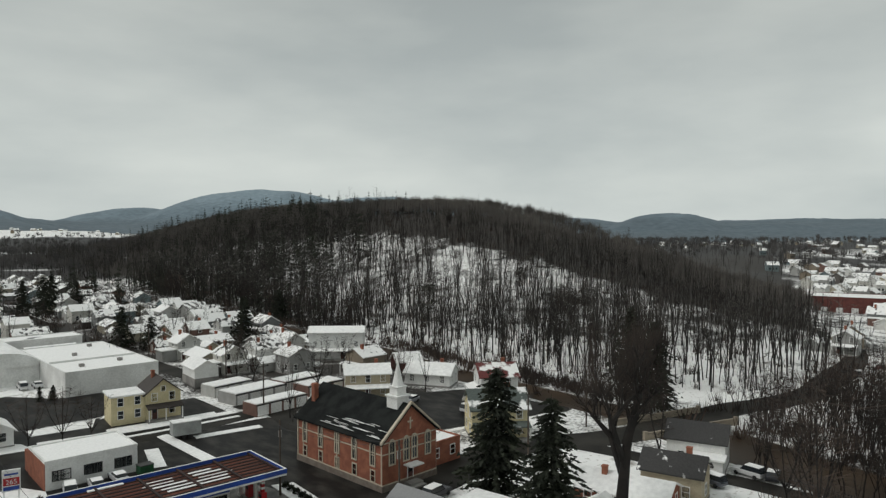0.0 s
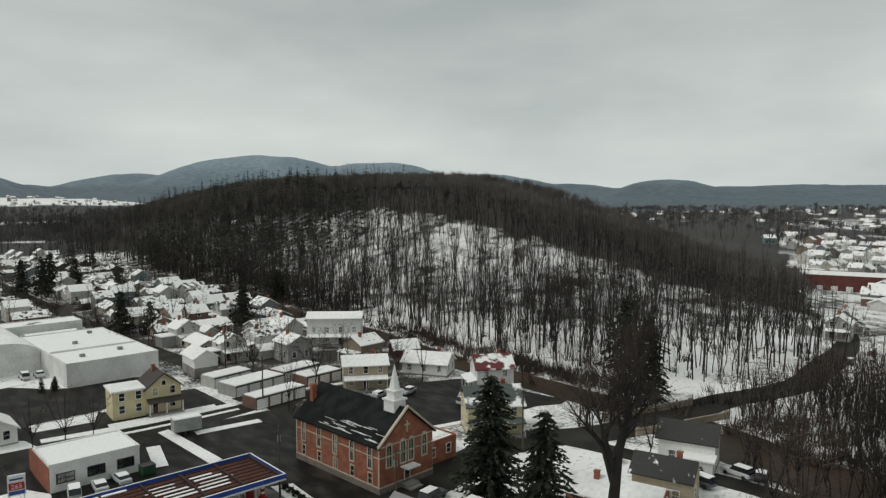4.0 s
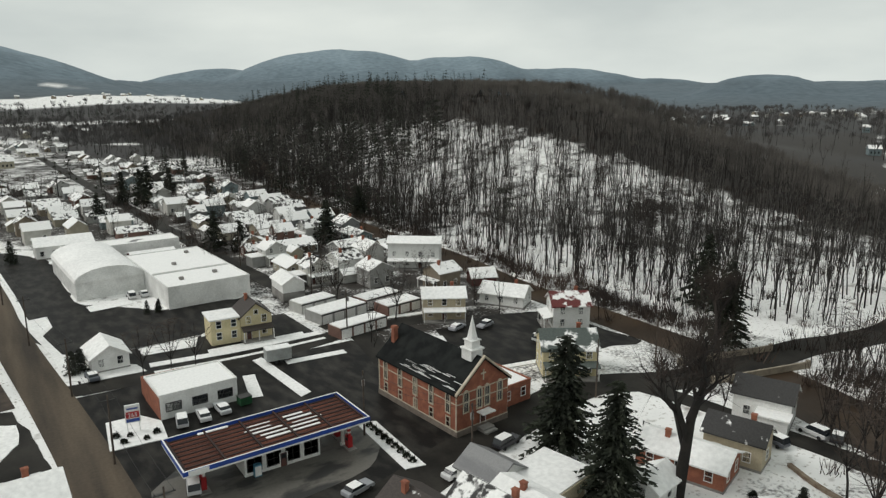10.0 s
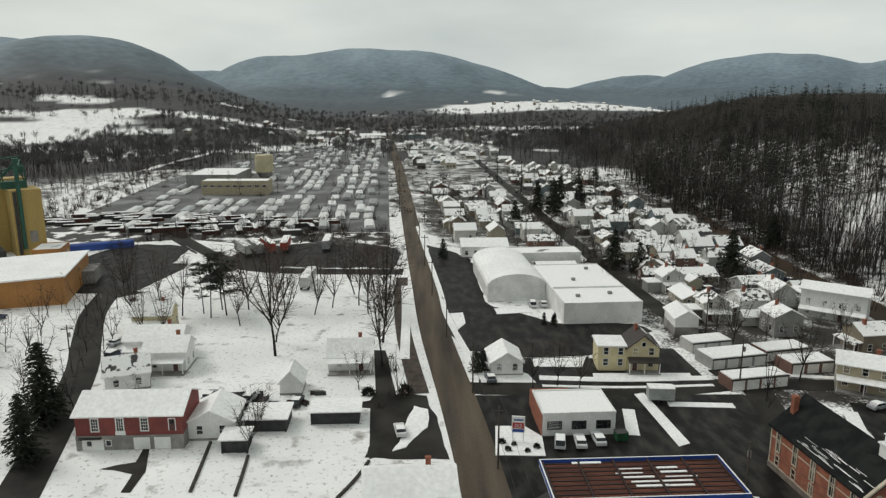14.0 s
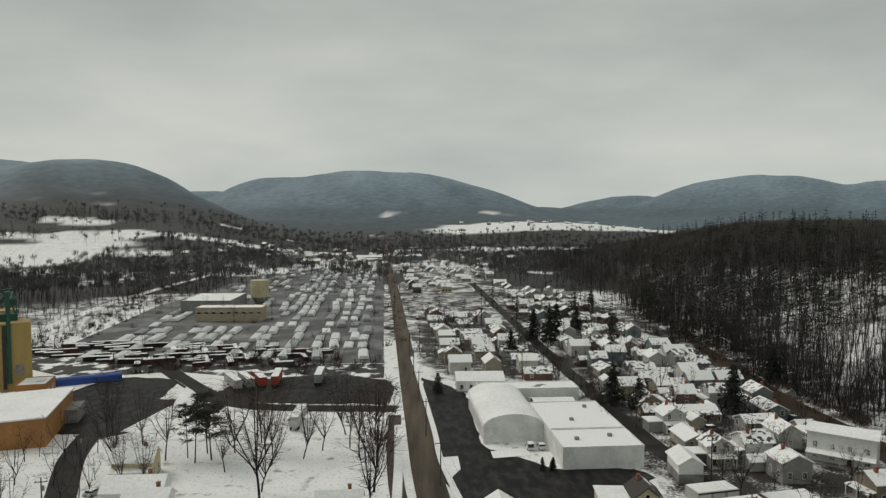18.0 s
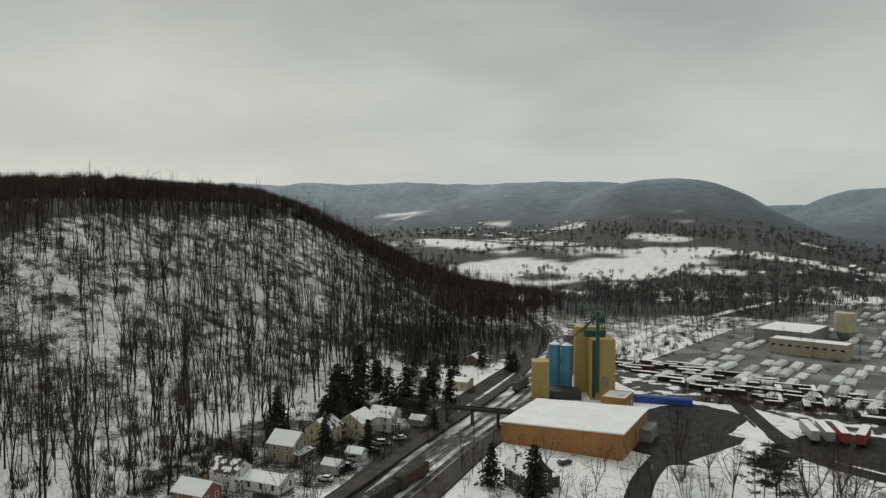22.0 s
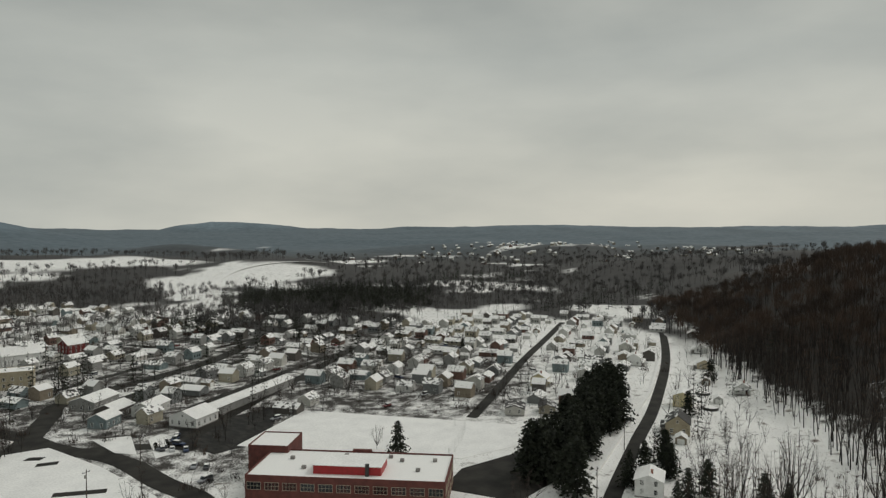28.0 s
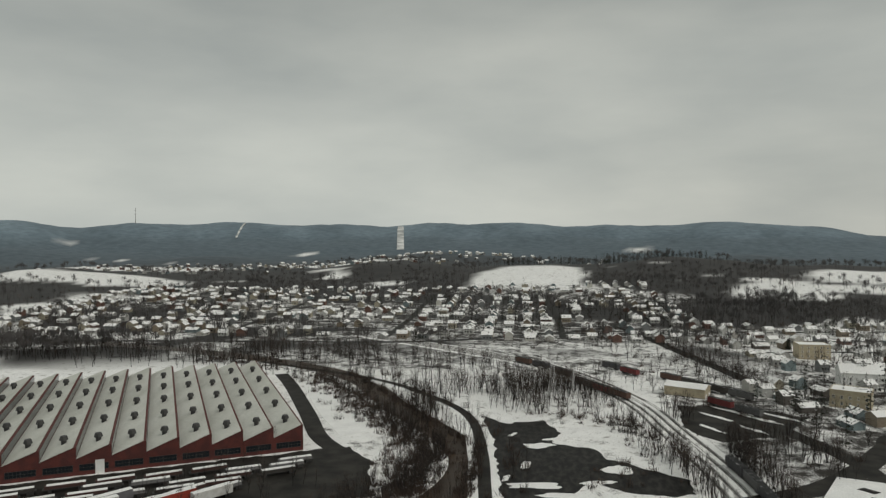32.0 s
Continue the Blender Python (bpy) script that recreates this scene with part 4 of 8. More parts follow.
def box(bm, x0, x1, y0, y1, z0, z1, mat=0):
    v = [bm.verts.new((x, y, z)) for z in (z0, z1) for x, y in ((x0, y0), (x1, y0), (x1, y1), (x0, y1))]
    for f in ((0, 1, 2, 3), (4, 5, 6, 7), (0, 1, 5, 4), (1, 2, 6, 5), (2, 3, 7, 6), (3, 0, 4, 7)):
        bm.faces.new([v[k] for k in f]).material_index = mat
    return v


def boxes(*rows):
    bm = bmesh.new()
    for r in rows:
        box(bm, *r)
    return bm


def prism(bm, outline, y0, y1, mat=0):
    """An outline in x and z drawn out along y."""
    a = [bm.verts.new((x, y0, z)) for x, z in outline]
    b = [bm.verts.new((x, y1, z)) for x, z in outline]
    bm.faces.new(a).material_index = mat
    bm.faces.new(b).material_index = mat
    for k in range(len(outline)):
        q = (k + 1) % len(outline)
        bm.faces.new((a[k], a[q], b[q], b[k])).material_index = mat
    return bm


def tube(bm, x, y, z0, z1, r0, r1=None, sides=12, mat=0):
    r1 = r0 if r1 is None else r1
    a = [bm.verts.new((x + r0 * math.cos(k * 2 * math.pi / sides), y + r0 * math.sin(k * 2 * math.pi / sides), z0)) for k in range(sides)]
    b = [bm.verts.new((x + r1 * math.cos(k * 2 * math.pi / sides), y + r1 * math.sin(k * 2 * math.pi / sides), z1)) for k in range(sides)]
    bm.faces.new(a).material_index = mat
    bm.faces.new(b).material_index = mat
    for k in range(sides):
        q = (k + 1) % sides
        bm.faces.new((a[k], a[q], b[q], b[k])).material_index = mat
    return bm


def bar(bm, p, q, r=0.05, mat=0):
    """A thin four-sided bar between two points."""
    v, f = spike(p, q, r, r, 4)
    vs = [bm.verts.new(c) for c in v]
    for t in f:
        bm.faces.new([vs[k] for k in t]).material_index = mat


# windows: frame and sill proud of the wall, pane set back; local front is -y
def lattice(w, h, cols, rows, frame=WHITE, t=0.1, bar_t=0.06):
    """A window as one piece: frame and bars stand proud, panes lie back."""
    def cuts(lo, hi, n):
        out = [lo - t, lo]
        for q in range(1, n):
            mid = lo + (hi - lo) * q / n
            out += [mid - bar_t / 2, mid + bar_t / 2]
        return out + [hi, hi + t]
    xs, zs = cuts(-w / 2, w / 2, cols), cuts(0, h, rows)
    bm = bmesh.new()
    g = [[bm.verts.new((x, -0.09, z)) for z in zs] for x in xs]
    for i in range(len(xs) - 1):
        for j in range(len(zs) - 1):
            ring = [g[i][j], g[i + 1][j], g[i + 1][j + 1], g[i][j + 1]]
            if i % 2 and j % 2:
                deep = [bm.verts.new((v.co.x, 0.0, v.co.z)) for v in ring]
                bm.faces.new(deep).material_index = 1
                for q in range(4):
                    n = (q + 1) % 4
                    bm.faces.new((ring[q], ring[n], deep[n], deep[q]))
            else:
                bm.faces.new(ring)
    edge = [g[i][0] for i in range(len(xs))] + [g[-1][j] for j in range(1, len(zs))] + [g[i][-1] for i in range(len(xs) - 2, -1, -1)] + [g[0][j] for j in range(len(zs) - 2, 0, -1)]
    back = [bm.verts.new((v.co.x, 0.03, v.co.z)) for v in edge]
    for q in range(len(edge)):
        n = (q + 1) % len(edge)
        bm.faces.new((edge[q], edge[n], back[n], back[q]))
    return mesh_of("window", bm, [frame, PANE])


def window_mesh(w, h, frame=WHITE, bars=True):
    return lattice(w, h, 1 if w < 1.5 else 2, 2 if bars else 1, frame)


def arch_mesh(w, h, frame, pane=PANE):
    bm = bmesh.new()
    def outline(a, top):
        pts = [(-a, 0), (a, 0)]
        pts += [(a * math.cos(k * math.pi / 6), top - a + a * 1.25 * math.sin(k * math.pi / 6)) for k in range(0, 7)]
        return pts
    prism(bm, outline(w / 2, h), -0.03, 0.02, 1)
    o, i = outline(w / 2 + 0.2, h + 0.2), outline(w / 2, h)
    o[0], o[1] = (-w / 2 - 0.2, -0.2), (w / 2 + 0.2, -0.2)
    for k in range(len(o)):
        q = (k + 1) % len(o)
        vs = [bm.verts.new((x, y, z)) for y in (-0.14, 0.02) for x, z in (o[k], o[q], i[q], i[k])]
        for f in ((0, 1, 2, 3), (0, 1, 5, 4), (2, 3, 7, 6)):
            bm.faces.new([vs[c] for c in f])
    bmesh.ops.remove_doubles(bm, verts=bm.verts, dist=0.002)
    box(bm, -0.04, 0.04, -0.07, 0.0, 0, h * 0.95)
    box(bm, -w / 2, w / 2, -0.07, 0.0, h * 0.45, h * 0.5)
    return mesh_of("window", bm, [frame, pane])


WIN = window_mesh(0.95, 1.45)
WIN_SMALL = window_mesh(0.75, 0.9, bars=False)
WIN_WIDE = window_mesh(2.2, 1.2, bars=False)
DOOR = mesh_of("door", boxes((-0.48, 0.48, -0.06, 0.02, 0, 2.05, 0), (-0.6, -0.48, -0.1, 0.02, 0, 2.17, 1), (0.48, 0.6, -0.1, 0.02, 0, 2.17, 1), (-0.48, 0.48, -0.1, 0.02, 2.05, 2.17, 1), (-0.3, 0.3, -0.09, 0, 1.2, 1.85, 2)), [two_tone("door_paint", (0.12, 0.05, 0.04), (0.09, 0.04, 0.035), 1.0, bump=0), WHITE, PANE])
GARAGE_DOOR = mesh_of("garage_door", boxes(*[(-1.3, 1.3, -0.05, 0.02, 0.03 + k * 0.52, 0.52 + k * 0.52, 0) for k in range(4)]), [WHITE])


def on_wall(parent, me, side, u, z, w, d, label="", name="window"):
    """Set a window or door on one of the four walls of a w by d block; u runs along that wall."""
    m = {"s": pose(u, -d / 2, z), "n": pose(u, d / 2, z, rz=180), "e": pose(w / 2, u, z, rz=90), "w": pose(-w / 2, u, z, rz=-90)}[side]
    return piece(name, me, parent, m, label)


def gable_roof(parent, w, d, eave, rise, mats, over=0.45, thick=0.22, m=None):
    """Two slabs with a ridge along x."""
    for sign in (-1, 1):
        bm = bmesh.new()
        y1 = sign * (d / 2 + over)
        drop = rise * (d / 2 + over) / (d / 2)
        z1 = eave + rise - drop
        a = [bm.verts.new(c) for c in ((-w / 2 - over, 0, eave + rise), (w / 2 + over, 0, eave + rise), (w / 2 + over, y1, z1), (-w / 2 - over, y1, z1))]
        b = [bm.verts.new((v.co.x, v.co.y, v.co.z + thick)) for v in a]
        bm.faces.new(a)
        bm.faces.new(b)
        for k in range(4):
            q = (k + 1) % 4
            bm.faces.new((a[k], a[q], b[q], b[k]))
        part("roof", bm, mats, parent, "snow-patched shingle roof", m)


def gable_body(w, d, eave, rise, z0=0.0):
    """Walls with gables at both ends of x, drawn as one block."""
    bm = bmesh.new()
    prism(bm, [(-d / 2, z0), (d / 2, z0), (d / 2, eave), (0, eave + rise), (-d / 2, eave)], -w / 2, w / 2)
    bmesh.ops.rotate(bm, verts=bm.verts, matrix=Matrix.Rotation(math.pi / 2, 3, "Z"))
    return bm


def house(name, label, w, d, eave, rise, wall=SIDING, roof=ROOF, porch="s", chimney=True, wing=None, m=None, group="", windows=True, category="house"):
    ob = thing(name, label, category, m, group)
    part("wall", gable_body(w, d, eave, rise, 0.35), wall, ob)
    part("foundation", boxes((-w / 2 - 0.05, w / 2 + 0.05, -d / 2 - 0.05, d / 2 + 0.05, -0.3, 0.36)), CONCRETE, ob)
    gable_roof(ob, w, d, eave, rise, roof)
    floors = [1.15] if eave < 4.4 else [1.15, 3.75]
    if windows:
        for z in floors:
            if z + 1.5 > eave + 0.3:
                continue
            for side, run in (("s", w), ("n", w), ("e", d), ("w", d)):
                n = max(1, int(run / 3.1))
                for k in range(n):
                    u = (k + 0.5) * run / n - run / 2
                    if side == porch and z < 2 and k == n // 2:
                        on_wall(ob, DOOR, side, u, 0.36, w, d, name="door")
                    else:
                        on_wall(ob, WIN, side, u, z, w, d)
        for side in "ew":
            if rise > 2.2:
                on_wall(ob, WIN_SMALL, side, 0, eave + 0.35, w, d)
    if porch:
        turn = {"s": 0, "n": 180, "e": 90, "w": -90}[porch]
        run, off = (w, d / 2) if porch in "sn" else (d, w / 2)
        pm = pose(0, 0, 0, rz=turn)
        bm = bmesh.new()
        for x, y, z in ((-run / 2, -off, 3.05), (run / 2, -off, 3.05), (run / 2, -off - 2.1, 2.6), (-run / 2, -off - 2.1, 2.6)):
            bm.verts.new((x, y, z))
        bm.verts.ensure_lookup_table()
        f = bm.faces.new(bm.verts)
        ex = bmesh.ops.extrude_face_region(bm, geom=[f])
        bmesh.ops.translate(bm, verts=[v for v in ex["geom"] if isinstance(v, bmesh.types.BMVert)], vec=(0, 0, 0.2))
        part("porch_roof", bm, roof, ob, "snow-covered porch roof", pm)
        part("porch_floor", boxes((-run / 2, run / 2, -off - 2.0, -off, 0, 0.36)), CONCRETE, ob, "", pm)
        for k in range(3):
            x = -run / 2 + 0.2 + k * (run - 0.4) / 2
            part("porch_post", boxes((x - 0.08, x + 0.08, -off - 1.95, -off - 1.79, 0.36, 2.64)), WHITE, ob, "", pm)
    if chimney:
        part("chimney", boxes((w * 0.22 - 0.35, w * 0.22 + 0.35, d * 0.1 - 0.3, d * 0.1 + 0.3, eave, eave + rise + 1.0), (w * 0.22 - 0.42, w * 0.22 + 0.42, d * 0.1 - 0.37, d * 0.1 + 0.37, eave + rise + 0.8, eave + rise + 0.95)), BRICK, ob, "brick chimney stack")
    if wing:
        ww, wd, we, wx = wing
        part("wing_wall", boxes((wx - ww / 2, wx + ww / 2, d / 2 - 0.02, d / 2 + wd, 0, we)), wall, ob)
        part("wing_roof", boxes((wx - ww / 2 - 0.3, wx + ww / 2 + 0.3, d / 2 + 0.01, d / 2 + wd + 0.3, we, we + 0.28)), FLATROOF, ob)
    return ob


def block(name, label, w, d, h, wall, m, rows=(), roof=FLATROOF, parapet=0.35, category="building", group=""):
    """A flat-roofed building; rows of windows as (side, count, height above ground, mesh)."""
    ob = thing(name, label, category, m, group)
    part("wall", boxes((-w / 2, w / 2, -d / 2, d / 2, -0.3, h - 0.05)), wall, ob)
    part("roof", boxes((-w / 2 + 0.2, w / 2 - 0.2, -d / 2 + 0.2, d / 2 - 0.2, h - 0.05, h + 0.14)), roof, ob, "flat roof under patchy snow")
    if parapet:
        t = 0.22
        part("parapet", boxes((-w / 2 - 0.04, w / 2 + 0.04, -d / 2 - 0.04, -d / 2 + t, h - 0.049, h + parapet), (-w / 2 - 0.04, w / 2 + 0.04, d / 2 - t, d / 2 + 0.04, h - 0.049, h + parapet),
                              (-w / 2 - 0.04, -w / 2 + t, -d / 2 + t, d / 2 - t, h - 0.049, h + parapet), (w / 2 - t, w / 2 + 0.04, -d / 2 + t, d / 2 - t, h - 0.049, h + parapet)), wall, ob)
    for side, n, z, me in rows:
        run = w if side in "sn" else d
        for k in range(n):
            on_wall(ob, me, side, (k + 0.5) * run / n - run / 2, z, w, d)
    return ob


# cars
PAINT = by_object("car_paint", [(0.62, 0.62, 0.62), (0.03, 0.03, 0.035), (0.30, 0.31, 0.33), (0.16, 0.02, 0.02), (0.10, 0.11, 0.13), (0.55, 0.56, 0.57), (0.03, 0.05, 0.11)], 0.3, 0.05)
TYRE = material("tyre_rubber", 0.9)[0]
TYRE.node_tree.nodes["Principled BSDF"].inputs["Base Color"].default_value = (0.02, 0.02, 0.02, 1)


def car_meshes(kind):
    bm = bmesh.new()
    long, high = (4.5, 1.45) if kind == "car" else (4.8, 1.8)
    side = [(-long / 2, 0.35), (long / 2, 0.35), (long / 2, 0.75), (long / 2 - 0.15, 0.9), (long * 0.2, 0.98), (-long / 2 + 0.1, 1.0), (-long / 2, 0.8)]
    prism(bm, side, -0.88, 0.88)
    bmesh.ops.bevel(bm, geom=[e for e in bm.edges], offset=0.06, segments=1, affect="EDGES")
    body = mesh_of("body", bm, PAINT)
    bm = bmesh.new()
    back = -long * 0.34 if kind == "car" else -long * 0.46
    prism(bm, [(back - 0.25, 0.98), (long * 0.2, 0.98), (long * 0.06, high - 0.06), (back + 0.1, high - 0.06)], -0.76, 0.76)
    glass = mesh_of("glasshouse", bm, PANE)
    bm = boxes((back + 0.12, long * 0.06 - 0.05, -0.74, 0.74, high - 0.06, high))
    top = mesh_of("roof", bm, FLATROOF)
    bm = tube(bmesh.new(), 0, 0, -0.1, 0.1, 0.33, sides=10)
    bmesh.ops.rotate(bm, verts=bm.verts, matrix=Matrix.Rotation(math.pi / 2, 3, "X"))
    return long, body, glass, top, mesh_of("wheel", bm, TYRE)


CARS = {"car": car_meshes("car"), "suv": car_meshes("suv")}


def car(x, y, rz, kind="car", label="parked car with a dusting of snow on its roof"):
    long, body, glass, top, wheel = CARS[kind]
    ob = thing("parked_car", label, "car", pose(x, y, 0.09, rz=rz), "parked cars")
    piece("body", body, ob)
    piece("glasshouse", glass, ob)
    piece("roof", top, ob)
    for sx in (-1, 1):
        for sy in (-1, 1):
            piece("wheel", wheel, ob, pose(sx * long * 0.31, sy * 0.82, 0.33))
    return ob


# single trees
def tree_meshes(arrays, mats):
    v, f, m = arrays
    return [np_mesh(n, v, f[m == k], [mats[k]]) for k, n in ((0, "trunk"), (1, "crown"))]


def tidy(me):
    bm = bmesh.new()
    bm.from_mesh(me)
    bmesh.ops.delete(bm, geom=[v for v in bm.verts if not v.link_faces], context="VERTS")
    bm.to_mesh(me)
    bm.free()
    return me


def tree_kind(arrays, mats):
    return [tidy(me) for me in tree_meshes(arrays, mats)]


YARD = [tree_kind(wood_tree(90 + k, 11, 6 + k % 3, 260, 0.032, 0.27, 0.14, 0.15), [BARK, TWIG]) for k in range(6)]
TALL = [tree_kind(bare_tree(110 + k, 21, 5, 3, 0.8, 0.2, 0.66, 3, 0.014, 0.22), [BARK, TWIG]) for k in range(2)]
BUSHY = [tree_kind(conifer(150 + k, 14, 18, 12, 0.34, 0.97, 0.5, 6, 2.0), [BARK, NEEDLE]) for k in range(3)]
SPRUCE = [tree_kind(conifer(130 + k, 17, 34, 14, 0.31, 0.95, 0.62, 12), [BARK, NEEDLE]) for k in range(3)]
SPRUCE_SMALL = [tree_kind(conifer(160 + k, 17, 20, 12, 0.32, 0.97, 0.6, 7, 2.1), [BARK, NEEDLE]) for k in range(3)]
PINE = [tree_kind(pine(140 + k), [BARK, NEEDLE]) for k in range(4)]
ROUND = [tree_kind(dome_tree(170 + k, 14, 620, 0.045, 0.46), [BARK, TWIG]) for k in range(2)]


def tree(kinds, x, y, size, name, label, group="", k=None):
    if kinds is SPRUCE and math.hypot(x, y) > 155:
        kinds = SPRUCE_SMALL
    trunk, crown = kinds[(int(abs(x * 7 + y * 3)) if k is None else k) % len(kinds)]
    ob = thing(name, label, "tree", pose(x, y, float(height(x, y)), rz=(x * 37 + y * 11) % 360), group)
    for n, me in (("trunk", trunk), ("crown", crown)):
        p = piece(n, me, ob)
        p.scale = (size, size, size)
    return ob


POLE_MESH = mesh_of("post", tube(bmesh.new(), 0, 0, -0.4, 10.5, 0.17, 0.11, 8), two_tone("pole_wood", (0.085, 0.065, 0.05), (0.06, 0.048, 0.04), 1.0, 0.9, bump=0))
ARM_MESH = mesh_of("crossarm", boxes((-1.2, 1.2, -0.06, 0.06, 9.6, 9.75), (-1.05, -0.95, -0.05, 0.05, 9.75, 9.95), (0.95, 1.05, -0.05, 0.05, 9.75, 9.95)), DARK)
CAN_MESH = mesh_of("transformer", tube(bmesh.new(), 0.35, 0, 8.0, 8.9, 0.25, sides=8), CONCRETE)


def pole(x, y, rz=0, can=False):
    ob = thing("utility_pole", "brown wooden utility pole with a crossarm", "pole", pose(x, y, float(height(x, y)), rz=rz), "utility poles")
    piece("post", POLE_MESH, ob)
    piece("crossarm", ARM_MESH, ob)
    if can:
        piece("transformer", CAN_MESH, ob)
    return ob

# ---- paving of the middle of town ----
LOT = two_tone("wet_parking_lot", (0.012, 0.0115, 0.011), (0.046, 0.043, 0.038), 0.45, 0.55, 0.42, 0.70, fine=2.6, bump=0.3, stretch=(1, 0.45, 1))
LOT.node_tree.nodes["Principled BSDF"].inputs["Specular IOR Level"].default_value = 0.10
sheet("parking_lot", [(11, 70), (50, 76), (53, 79), (68, 83), (70, 100), (62, 126), (8, 127), (8, 95)], LOT, 0.045, label="wet asphalt of the filling station and church parking lot")
sheet("parking_lot", ragged([(1.6, 262), (8.6, 256), (17, 238), (18, 186), (33.5, 170), (53.5, 168.8), (56, 163), (42, 152), (38, 147), (23.6, 146.4), (9.9, 150.9), (6.7, 163.5), (4.1, 204.5)], 0.8), LOT, 0.045, label="dark wet warehouse parking lot")
for snow_island in ([(19.5, 181.7), (29.6, 184.9), (29.4, 178.5), (19.7, 176.9)], [(7.0, 177.8), (10.9, 178.6), (11.1, 169.9), (8.2, 163.3)], [(9.3, 152.8), (12.7, 141.5), (13.8, 133.7), (9.7, 135.3)]):
    sheet("snow_island", snow_island, SNOW, 0.14, 0.16, "ploughed snow left on the warehouse lot", "snow")
sheet("parking_lot", [(11.5, 127.2), (58, 127.2), (57, 151), (42, 151.6), (38, 146.6), (23.6, 146), (12, 150)], LOT, 0.036, label="dark wet ground round the yellow house")
for yard_pts in ([(35, 133.6), (55, 133.2), (55.5, 136.6), (35.4, 137)], [(24, 141), (34, 140.4), (36, 146), (24, 145.4)], [(12, 133), (23, 132.6), (22, 137), (12.6, 145)], [(36.5, 145.4), (42, 146.8), (50, 148), (50, 150), (43, 150), (37, 147)]):
    sheet("snow_yard", yard_pts, SNOW, 0.12, 0.1, "patch of yard under clean snow", "snow")
sheet("parking_lot", ragged([(72, 98), (112, 92), (110, 118), (96, 124), (80, 122)], 1), LOT, 0.04, label="wet lot behind the church")
sheet("parking_lot", ragged([(-112, 206), (-86, 196), (-62, 214), (-60, 228), (-84, 236), (-86, 262), (-112, 268), (-122, 232)], 1.6), LOT, 0.04, label="large wet gravel turning lot")
sheet("parking_lot", ragged([(-40, 129), (-31, 130), (-29, 124), (-30, 120.5), (-36, 124)], 0.6), LOT, 0.042, label="dark muddy yard with parked cars")
sheet("parking_lot", ragged([(-72, 232), (-8, 226), (-8, 258), (-30, 268), (-62, 262)], 1.4), LOT, 0.035, label="dark trailer parking lot")
strip("road", [(-6, 222), (-50, 226), (-70, 242), (-92, 272), (-110, 300)], 7, ASPHALT, 0.05, "wet access road into the pipe yard")
strip("road", [(-56, 86), (-64, 118), (-71, 142), (-77, 157), (-86, 181), (-91, 205)], 6.5, ASPHALT, 0.05, "wet back lane beside the lots")
strip("rail_trail", [(-0.2, 128), (-2.4, 146), (-4.2, 163), (-5.6, 186), (-6.2, 215)], 3.7, two_tone("bare_earth", (0.040, 0.030, 0.024), (0.075, 0.056, 0.042), 0.5, 0.9, fine=2.5, bump=0.4), 0.045, "bare brown path beside the road", "path")
sheet("driveway", [(-8.1, 103.4), (-5.2, 105.9), (-1.6, 119.9), (-2.7, 127.8), (-4.8, 128.0), (-8.0, 151.5), (-10.6, 151.7), (-8.7, 128.5), (-9.5, 125.3)], ASPHALT, 0.048, label="wet driveway beside the white bungalow", category="road")
sheet("driveway", [(-49.4, 101.5), (-47.2, 102.7), (-44.7, 103.5), (-45.2, 108.4), (-44.2, 107.8), (-42.1, 100.7), (-42.1, 94.8), (-43.5, 94.9), (-43.8, 99.9), (-47.1, 101.2)], ASPHALT, 0.05, label="cleared dark turning place in the snowy yard", category="road")
HEDGE = two_tone("clipped_hedge", (0.022, 0.020, 0.014), (0.045, 0.036, 0.026), 1.5, 0.9, fine=6.0, bump=0.5)
sheet("snow_island", ragged([(-1.2, 122.6), (1.6, 121), (1.0, 114), (-2.4, 107), (-4.2, 105.6)], 0.3, 1.5), SNOW, 0.16, 0.18, "ploughed wedge of snow between yard and road", "island")
sheet("driveway", ragged([(-9, 104), (-6, 121), (-12, 122.6), (-11, 124.6), (-3, 128), (1.2, 127), (3.2, 115), (4.6, 103)], 0.35, 1.5), ASPHALT, 0.046, label="wet dark yard in front of the sheds", category="road")
for hedge in ([(-34.8, 109.6), (-34.0, 101.3), (-33.4, 94.6)], [(-27.5, 104.9), (-27.0, 99.1), (-26.6, 93.4)], [(-8.1, 102.8), (-9.6, 97.7), (-11.9, 92.3)]):
    strip("hedge", hedge, 0.45, HEDGE, 0.3, "low dark leafless hedge in the snow", "hedge", 0.35)

sheet("snow_island", [(-88.6, 262.9), (-80.8, 251.8), (-77.6, 228.4), (-82.7, 201.5), (-77.5, 199.9), (-68.2, 209.6), (-66.8, 227.5), (-75.9, 245.0)], SNOW, 0.14, 0.16, "curved snow-covered island in the turning lot", "island")

CREAM = two_tone("cream_stone", (0.52, 0.46, 0.36), (0.44, 0.38, 0.29), 1.0, 0.8, bump=0.1)
BLUE = two_tone("blue_fascia", (0.02, 0.07, 0.36), (0.02, 0.06, 0.28), 0.6, 0.5, bump=0)
SILO_BLUE = two_tone("pale_blue_enamel", (0.10, 0.30, 0.42), (0.08, 0.25, 0.36), 0.8, 0.5, bump=0)
RED = two_tone("red_enamel", (0.42, 0.02, 0.025), (0.34, 0.02, 0.02), 0.8, 0.45, bump=0)


